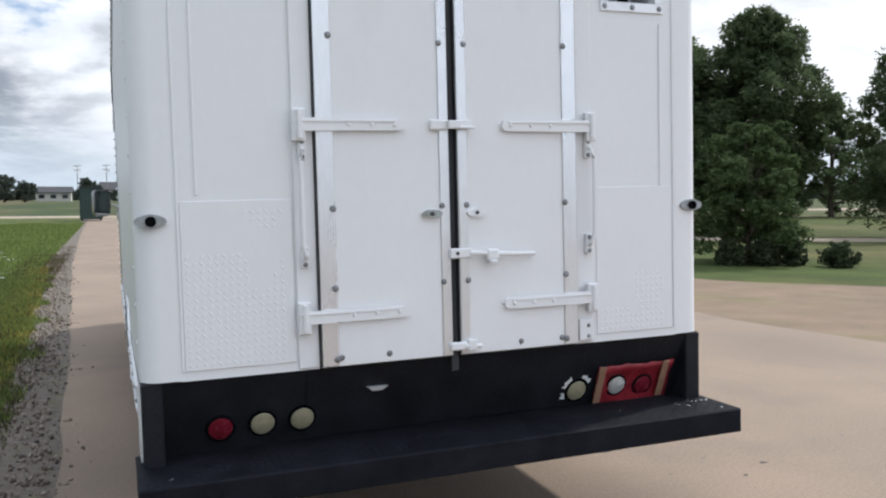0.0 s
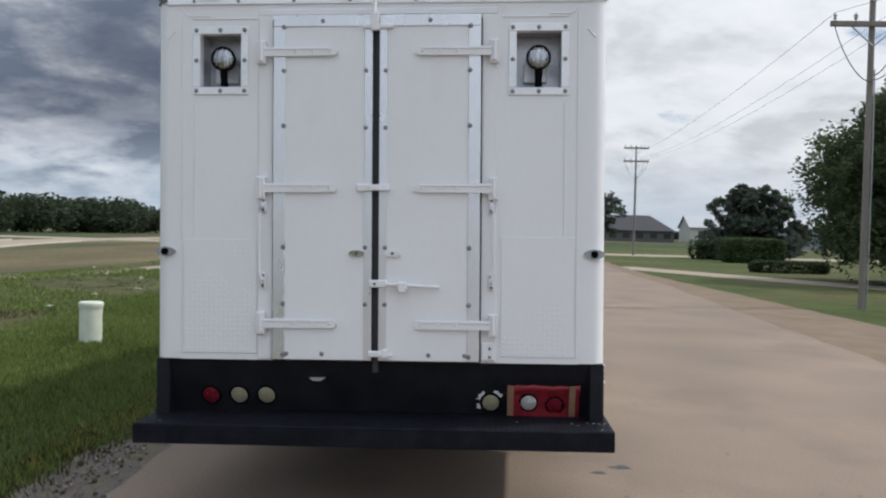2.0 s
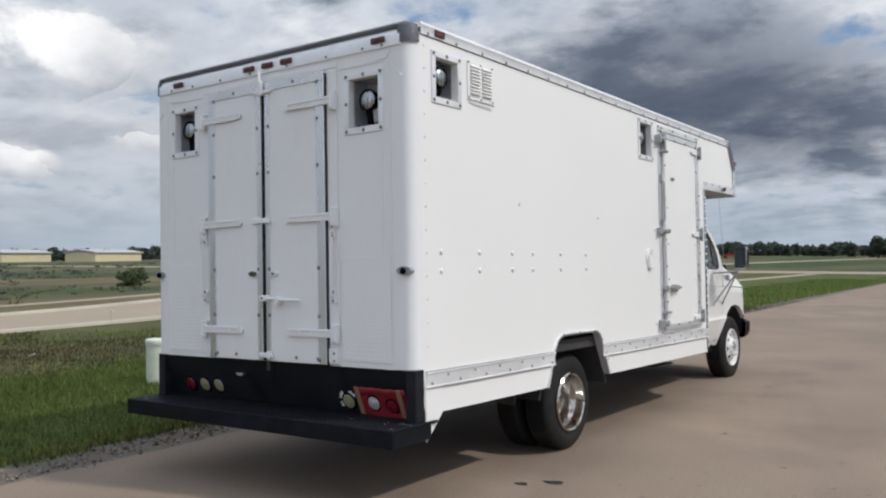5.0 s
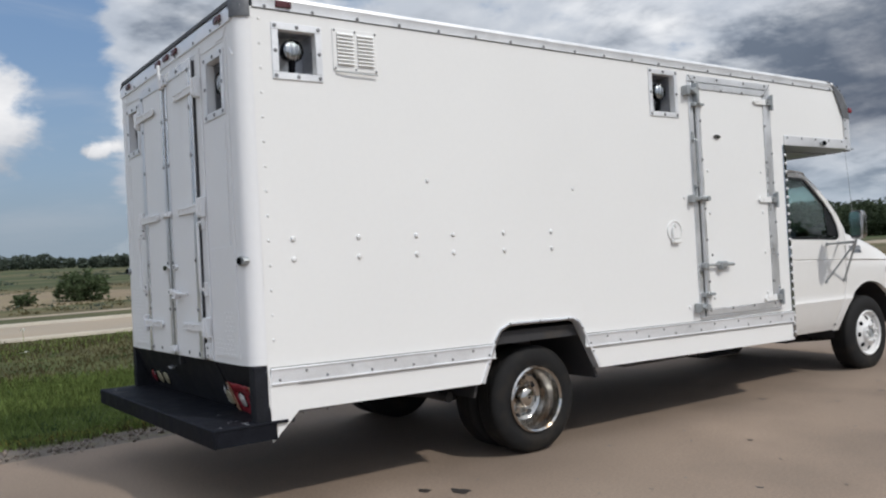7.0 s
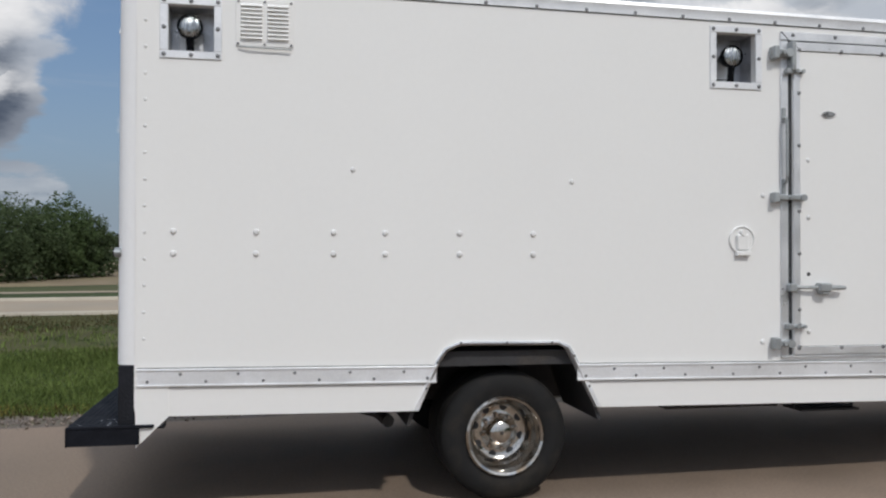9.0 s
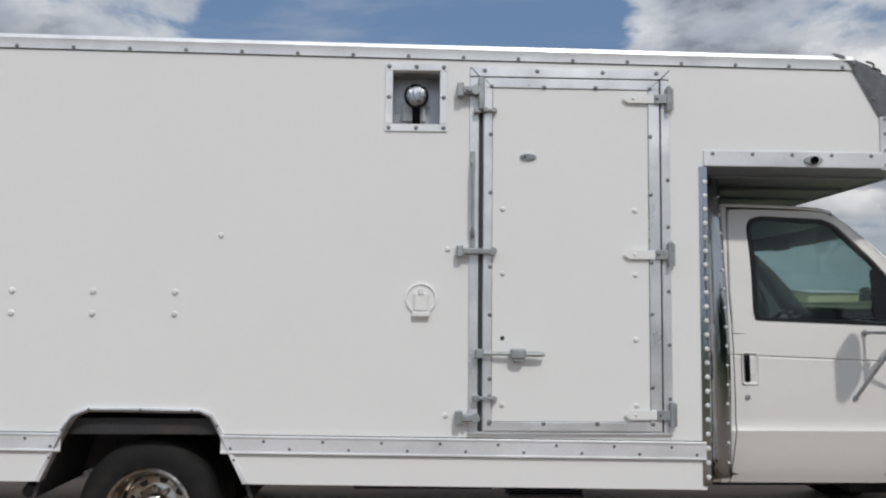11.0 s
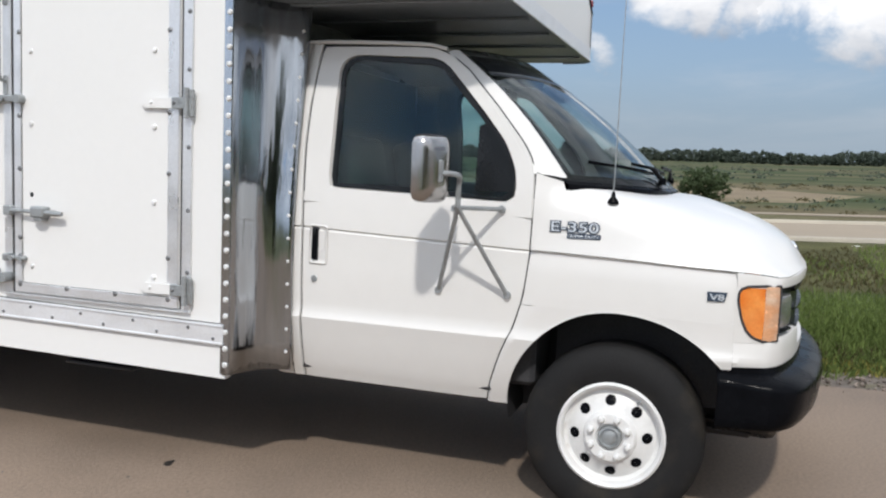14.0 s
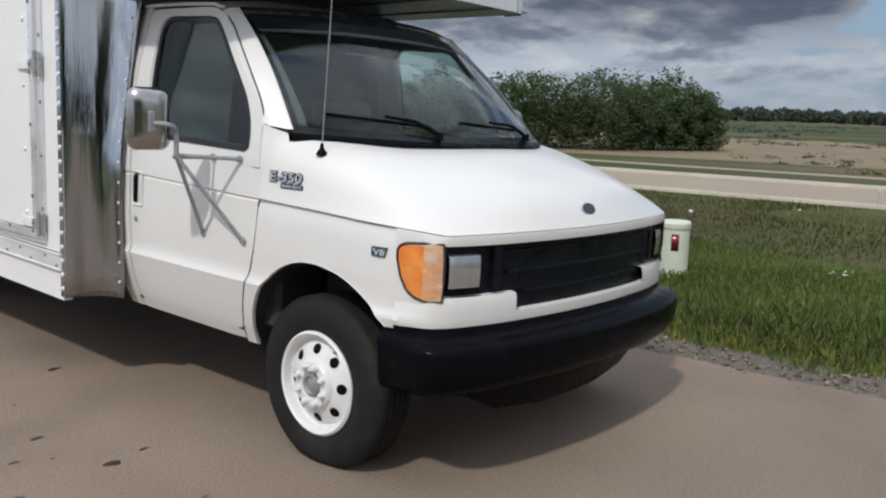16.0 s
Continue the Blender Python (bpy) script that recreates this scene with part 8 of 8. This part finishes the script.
# gravel along the drive
def gravel():
    base = [Vector(p) for p in ((1, 0, 0), (-1, 0, 0), (0, 1, 0), (0, -1, 0), (0, 0, 1), (0, 0, -0.6))]
    tri = ((0, 2, 4), (2, 1, 4), (1, 3, 4), (3, 0, 4), (2, 0, 5), (1, 2, 5), (3, 1, 5), (0, 3, 5))
    n = 6200
    ys = -7 + 31 * rng.uniform(0, 1, n) ** 1.25
    xs = np.interp(ys, [-7, 1, 4, 17, 33], [-1.76, -1.76, -1.84, -2.34, -2.58]) - 0.06 * np.sin(ys * 2.3) + rng.normal(size=n) * 0.105
    s = np.clip(rng.gamma(3.0, 0.0034, n), 0.004, 0.026)
    V, F = [], []
    for x, y, q in zip(xs, ys, s):
        o = len(V)
        rot = Euler(rng.uniform(0, 6.28, 3)).to_matrix()
        sc_ = Vector(rng.uniform(0.6, 1.2, 3))
        for b in base:
            w = rot @ Vector((b.x * sc_.x, b.y * sc_.y, b.z * sc_.z)) * float(q)
            V.append((x + w.x, y + w.y, q * 0.3 + w.z))
        F += [(a + o, b + o, c + o) for a, b, c in tri]
    mt = leaf_material("grey-brown gravel", (0.20, 0.165, 0.14), 0.55, 0.0)
    tagged(new("gravel", raw_mesh("gravel", V, F, mt)), "loose grey-brown gravel along the drive edge", "gravel", kind="stuff")


GRAVEL_BED = material("gravelly edge", (0.125, 0.105, 0.088), 0.95, vary=0.3, scale=14, fine=70, bump=0.012, bump_scale=50, second=(0.12, 0.11, 0.06), second_at=(0.5, 0.7), second_scale=5)
between("gravel_bed", wavy([(-1.48, -30), (-1.45, 0), (-1.6, 5), (-2.0, 17), (-2.3, 33), (-2.5, 57)], 0.03, 0.3, 13), wavy([(-2.0, -30), (-2.05, 4), (-2.62, 17), (-2.8, 33), (-2.95, 57)], 0.07, 0.3, 14), -0.005, GRAVEL_BED, "gravelly edge of the drive", "gravel")
gravel()

# ---- utility pedestal, poles, sign ----
PEDESTAL = material("pale green-white plastic", (0.62, 0.66, 0.55), 0.5, vary=0.06, scale=8, fine=40)
ORANGE = material("orange sign face", (0.80, 0.26, 0.02), 0.5, vary=0.06)
SIGN_DARK = material("sign lettering black", (0.03, 0.025, 0.02), 0.6)
p = thing("utility_pedestal", "pale plastic utility pedestal standing in the grass", "utility box", (-4.35, 5.75, -0.03), "utility pedestals")
bm = B()
lathe(bm, [(0.135, 0.0), (0.135, 0.50)], "z", (0, 0, 0), 24, True)
part("body", bm, PEDESTAL, p)
bm = B()
lathe(bm, [(0.145, 0.49), (0.147, 0.535), (0.135, 0.553), (0.02, 0.558)], "z", (0, 0, 0), 24, True)
part("lid", bm, PEDESTAL, p)
bm = B()
loft(bm, [[(0.137 * math.cos(radians(a)), 0.137 * math.sin(radians(a)), z) for a in range(12, 43, 6)] for z in (0.28, 0.44)])
part("warning_label", bm, RED_LENS, p, "red warning label").modifiers.new("thick", "SOLIDIFY").thickness = 0.002


copy_thing(p, pose(-4.55, 2.40, -0.03, 0, 0, 140))


def utility_pole(at, height, arm_z, group):
    t = thing("utility_pole", "weathered timber utility pole with crossarms", "utility pole", (*at, -0.05), group)
    bm = B()
    tube(bm, [(0, 0, 0), (0, 0, height * 0.5), (0, 0, height)], [0.078, 0.070, 0.058], 14)
    part("pole", bm, WOOD_POLE, t)
    bm = B()
    tube(bm, [(0.095, -0.045, 0), (0.095, -0.045, 3.6), (0.08, -0.035, arm_z - 1.0)], 0.016, 8)
    part("conduit", bm, GALV, t, "grey cable conduit")
    for z in arm_z if isinstance(arm_z, tuple) else (arm_z, arm_z + 1.0):
        bm = B()
        box(bm, -0.95, 0.95, -0.15, -0.05, z - 0.06, z + 0.06, 0.01)
        arm = part("crossarm", bm, WOOD_POLE, t)
        bm = B()
        for s in (-1, 1):
            tube(bm, [(s * 0.55, -0.1, z), (0, -0.11, z - 0.5)], 0.015, 6)
        part("brace", bm, GALV, arm)
        for x in (-0.85, -0.4, 0.35, 0.6, 0.88):
            bm = B()
            lathe(bm, [(0.02, 0.05), (0.02, 0.10), (0.05, 0.12), (0.03, 0.15), (0.05, 0.18), (0.02, 0.24)], "z", (x, -0.1, z), 10, True)
            part("insulator", bm, GALV, arm)
    bm = B()
    for x0, sag in ((-0.88, 1.3), (0.62, 1.15), (0.9, 1.25)):
        pts = [(x0 * (1 - k / 8), -0.12, (arm_z if not isinstance(arm_z, tuple) else arm_z[0]) - sag * math.sin(math.pi * 0.5 * (k / 8)) ** 0.8) for k in range(9)]
        tube(bm, pts, 0.012, 5)
    part("jumper_wire", bm, GASKET, t)
    return t


utility_pole((8.95, 15.4), 9.6, 6.45, "poles along the road")
utility_pole((11.2, 61.5), 8.4, 7.2, "poles along the road")
for i, (x, y) in enumerate(((14, 118), (17, 190), (-2, 230), (-9, 235))):
    utility_pole((x, y), 9.5, 8.2, "poles along the road")
for dx in (-0.85, 0.35, 0.88):
    prev = (8.95 + dx, 15.3, 6.65)
    for nxt, sag in (((11.2 + dx, 61.4, 7.4), 2.0), ((30 + dx, -35, 7.6), 1.6)):
        bm = B()
        tube(bm, [(prev[0] + (nxt[0] - prev[0]) * k / 10, prev[1] + (nxt[1] - prev[1]) * k / 10, prev[2] + (nxt[2] - prev[2]) * k / 10 - sag * (k / 10) * (1 - k / 10)) for k in range(11)], 0.005, 5)
        tagged(part("power_line", bm, GASKET), "thin dark power line between the poles", "power line", "power lines")
t = thing("warning_sign", "orange diamond warning sign on a post", "road sign", (1.2, 58.5, -0.04))
bm = B()
box(bm, -0.04, 0.04, -0.03, 0.03, 0, 2.3, 0.005)
part("post", bm, WOOD_POLE, t)
bm = B()
prism(bm, [(0, 1.25), (0.62, 1.87), (0, 2.49), (-0.62, 1.87)], "y", -0.05, -0.035)
fc = part("sign_face", bm, ORANGE, t, "orange diamond face")
bm = B()
for z, w in ((1.97, 0.30), (1.87, 0.36), (1.77, 0.26)):
    box(bm, -w, w, -0.054, -0.0505, z - 0.03, z + 0.03)
part("lettering_bars", bm, SIGN_DARK, fc)
bm = B()
box(bm, -0.26, 0.26, -0.05, -0.038, 0.72, 1.16, 0.004)
part("lower_plate", bm, ORANGE, t, "small orange plate")

# ---- far buildings and vehicles ----
WALL_DARK = material("dark house siding", (0.10, 0.095, 0.09), 0.8, vary=0.1, scale=1)
ROOF_DARK = material("dark shingle roof", (0.045, 0.045, 0.05), 0.85, vary=0.2, scale=1.5)
WALL_PALE = material("pale metal siding", (0.48, 0.47, 0.42), 0.7, vary=0.06, scale=0.6)
WALL_BLUE = material("grey-blue metal siding", (0.22, 0.26, 0.30), 0.7, vary=0.06, scale=0.6)
ROOF_PALE = material("pale metal roof", (0.42, 0.43, 0.44), 0.6, vary=0.06, scale=0.6)
WALL_TAN = material("tan siding", (0.60, 0.53, 0.35), 0.8, vary=0.06, scale=0.6)
DARK_GREEN = material("dark green steel", (0.018, 0.045, 0.038), 0.5, vary=0.15, scale=3)
PANE = material("dark window pane", (0.03, 0.035, 0.04), 0.15, vary=0.1)


def house(name, at, w, d, h, rise, wall_m, roof_m, label, turn=0, windows=5, group="far buildings", hip=0.0):
    t = thing(name, label, "building", (*at, -0.05), group)
    t.rotation_euler[2] = radians(turn)
    bm = B()
    box(bm, -w / 2, w / 2, -d / 2, d / 2, 0, h)
    part("wall", bm, wall_m, t, smooth=False)
    bm = B()
    prism(bm, [(-d / 2 - 0.5, h - 0.1), (0, h + rise), (d / 2 + 0.5, h - 0.1), (d / 2 + 0.5, h + 0.1), (0, h + rise + 0.2), (-d / 2 - 0.5, h + 0.1)], "x", -w / 2 - 0.5, w / 2 + 0.5)
    prism(bm, [(-d / 2, h), (0, h + rise), (d / 2, h)], "x", -w / 2, w / 2)
    if hip:
        # ends slope in towards a short ridge
        for v in bm.verts:
            k = min(1.0, max(0.0, (v.co.z - h + 0.1) / (rise + 0.3)))
            v.co.x *= 1 - hip * k
    part("roof", bm, roof_m, t, smooth=False)
    for i in range(windows):
        x = -w / 2 + w * (i + 0.5) / windows
        bm = B()
        box(bm, x - w / windows * 0.25, x + w / windows * 0.25, -d / 2 - 0.06, -d / 2 + 0.02, h * 0.35, h * 0.8)
        part("window", bm, PANE, t, smooth=False)
    return t


house("house", (33, 205), 19, 14, 2.6, 3.6, WALL_DARK, ROOF_DARK, "long dark house with a hipped dark roof", 0, 6, hip=0.5)
house("shed", (58, 150), 16, 10, 3.4, 1.4, WALL_BLUE, ROOF_PALE, "grey-blue metal shed behind trees", -12, 0)
house("barn", (70, 235), 34, 14, 4.0, 3.2, WALL_PALE, ROOF_PALE, "pale metal barn across the field", 0, 4)
house("house", (-16, 262), 9, 8, 2.4, 1.6, WALL_PALE, ROOF_DARK, "low pale house behind the field", 0, 3)
for i, (x, y, hh, w_) in enumerate(((-24.5, 222, 6.5, 7.5), (-20.5, 226, 5.0, 6.0), (-6.4, 220, 5.6, 5.5), (-30, 215, 4.6, 6.5))):
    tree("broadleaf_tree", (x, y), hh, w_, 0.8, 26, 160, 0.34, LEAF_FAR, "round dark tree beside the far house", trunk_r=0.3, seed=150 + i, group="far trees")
t = thing("waste_container", "dark green steel waste container at the road end", "container", (-2.35, 52.0, -0.03))
bm = B()
prism(bm, [(-0.9, 0.12), (0.7, 0.12), (0.9, 1.75), (-0.9, 1.95)], "x", -0.62, 0.62)
bmesh.ops.bevel(bm, geom=bm.edges[:], offset=0.03, segments=2, affect="EDGES")
part("body", bm, DARK_GREEN, t)
for x in (-0.55, -0.2, 0.2, 0.55):
    bm = B()
    box(bm, x - 0.03, x + 0.03, -0.945, -0.90, 0.2, 1.8, 0.008)
    part("rib", bm, DARK_GREEN, t)
bm = B()
prism(bm, [(-0.98, 1.96), (0.92, 1.76), (0.92, 1.82), (-0.98, 2.02)], "x", -0.66, 0.66)
part("lid", bm, GASKET, t, "black plastic lid")
for x in (-0.5, 0.5):
    for y in (-0.7, 0.6):
        bm = B()
        lathe(bm, [(0.01, -0.03), (0.07, -0.03), (0.07, 0.03), (0.01, 0.03)], "x", (x, y, 0.07), 14, True)
        part("caster", bm, RUBBER, t)
house("house", (8, 290), 24, 10, 3.4, 2.4, WALL_PALE, ROOF_DARK, "low pale house behind the field", 0, 5)
for i, (x, y, w) in enumerate(((-232, 118, 22), (-222, 140, 26), (-237, 103, 13))):
    house("warehouse", (x, y), w, 9, 2.6, 0.7, WALL_TAN, ROOF_PALE, "long low tan warehouse across the fields", -62, 7)
house("barn", (-290, 330), 20, 12, 4, 3, WALL_PALE, ROOF_PALE, "pale barn across the fields", 30, 4)


def far_car(at, turn, paint, label, pickup=False):
    """A small vehicle far off: body, cabin with panes, and four wheels."""
    t = thing("pickup_truck" if pickup else "car", label, "vehicle", (*at, -0.02))
    t.rotation_euler[2] = radians(turn)
    L_, w = (2.7, 0.95) if pickup else (2.25, 0.88)
    bm = B()
    if pickup:
        prism(bm, [(-L_, 0.45), (L_, 0.45), (L_, 1.0), (L_ - 0.15, 1.12), (1.1, 1.18), (-0.75, 1.18), (-0.75, 1.15), (-L_, 1.15)], "x", -w, w)
    else:
        prism(bm, [(-L_, 0.35), (L_, 0.35), (L_, 0.75), (L_ - 0.2, 0.88), (1.0, 0.95), (-1.9, 0.98), (-L_, 0.85)], "x", -w, w)
    bmesh.ops.bevel(bm, geom=bm.edges[:], offset=0.05, segments=2, affect="EDGES")
    part("body", bm, paint, t)
    z0, z1 = (1.17, 1.82) if pickup else (0.93, 1.45)
    a, b, c, d = (-0.75, 1.1, 0.45, -0.65) if pickup else (-1.75, 1.05, 0.35, -1.25)
    bm = B()
    prism(bm, [(a, z0), (b, z0), (c, z1), (d, z1)], "x", -w * 0.86, w * 0.86)
    bmesh.ops.bevel(bm, geom=bm.edges[:], offset=0.05, segments=2, affect="EDGES")
    cabin = part("cabin", bm, paint, t)
    for sx in (-1, 1):
        bm = B()
        prism(bm, [(a + 0.15, z0 + 0.08), (b - 0.25, z0 + 0.08), (c - 0.08, z1 - 0.10), (d + 0.10, z1 - 0.10)], "x", *sorted((sx * (w * 0.86 - 0.01), sx * (w * 0.86 + 0.006))))
        part("window_pane", bm, PANE, cabin, smooth=False)
    for y0, y1, sg in ((b, c, 1), (a, d, -1)):
        bm = B()
        loft(bm, [[(x, y0 + (y1 - y0) * q + sg * 0.012, z0 + (z1 - z0) * q + 0.008) for x in (-w * 0.74, w * 0.74)] for q in (0.15, 0.85)])
        part("window_pane", bm, PANE, cabin, smooth=False).modifiers.new("thick", "SOLIDIFY").thickness = 0.01
    for sx in (-1, 1):
        for y in (-L_ * 0.62, L_ * 0.64):
            bm = B()
            lathe(bm, [(0.05, -0.10), (0.30, -0.11), (0.36, -0.08), (0.36, 0.08), (0.30, 0.11), (0.05, 0.10)], "x", (sx * (w - 0.08), y, 0.36), 20, True)
            part("wheel", bm, RUBBER, t)
    return t


WHITE_CAR = material("white vehicle paint", (0.72, 0.72, 0.71), 0.3, vary=0.03)
RED_CAR = material("red vehicle paint", (0.45, 0.045, 0.03), 0.3, vary=0.05)
DARK_CAR = material("dark vehicle paint", (0.03, 0.032, 0.036), 0.3, vary=0.05)
far_car((-53.5, 70.5), 216, WHITE_CAR, "white car crossing the field before the wood")
far_car((-62.5, 211), 104, RED_CAR, "small red car on the far road")
far_car((19.5, 186), 90, DARK_CAR, "dark car parked beside the far house")
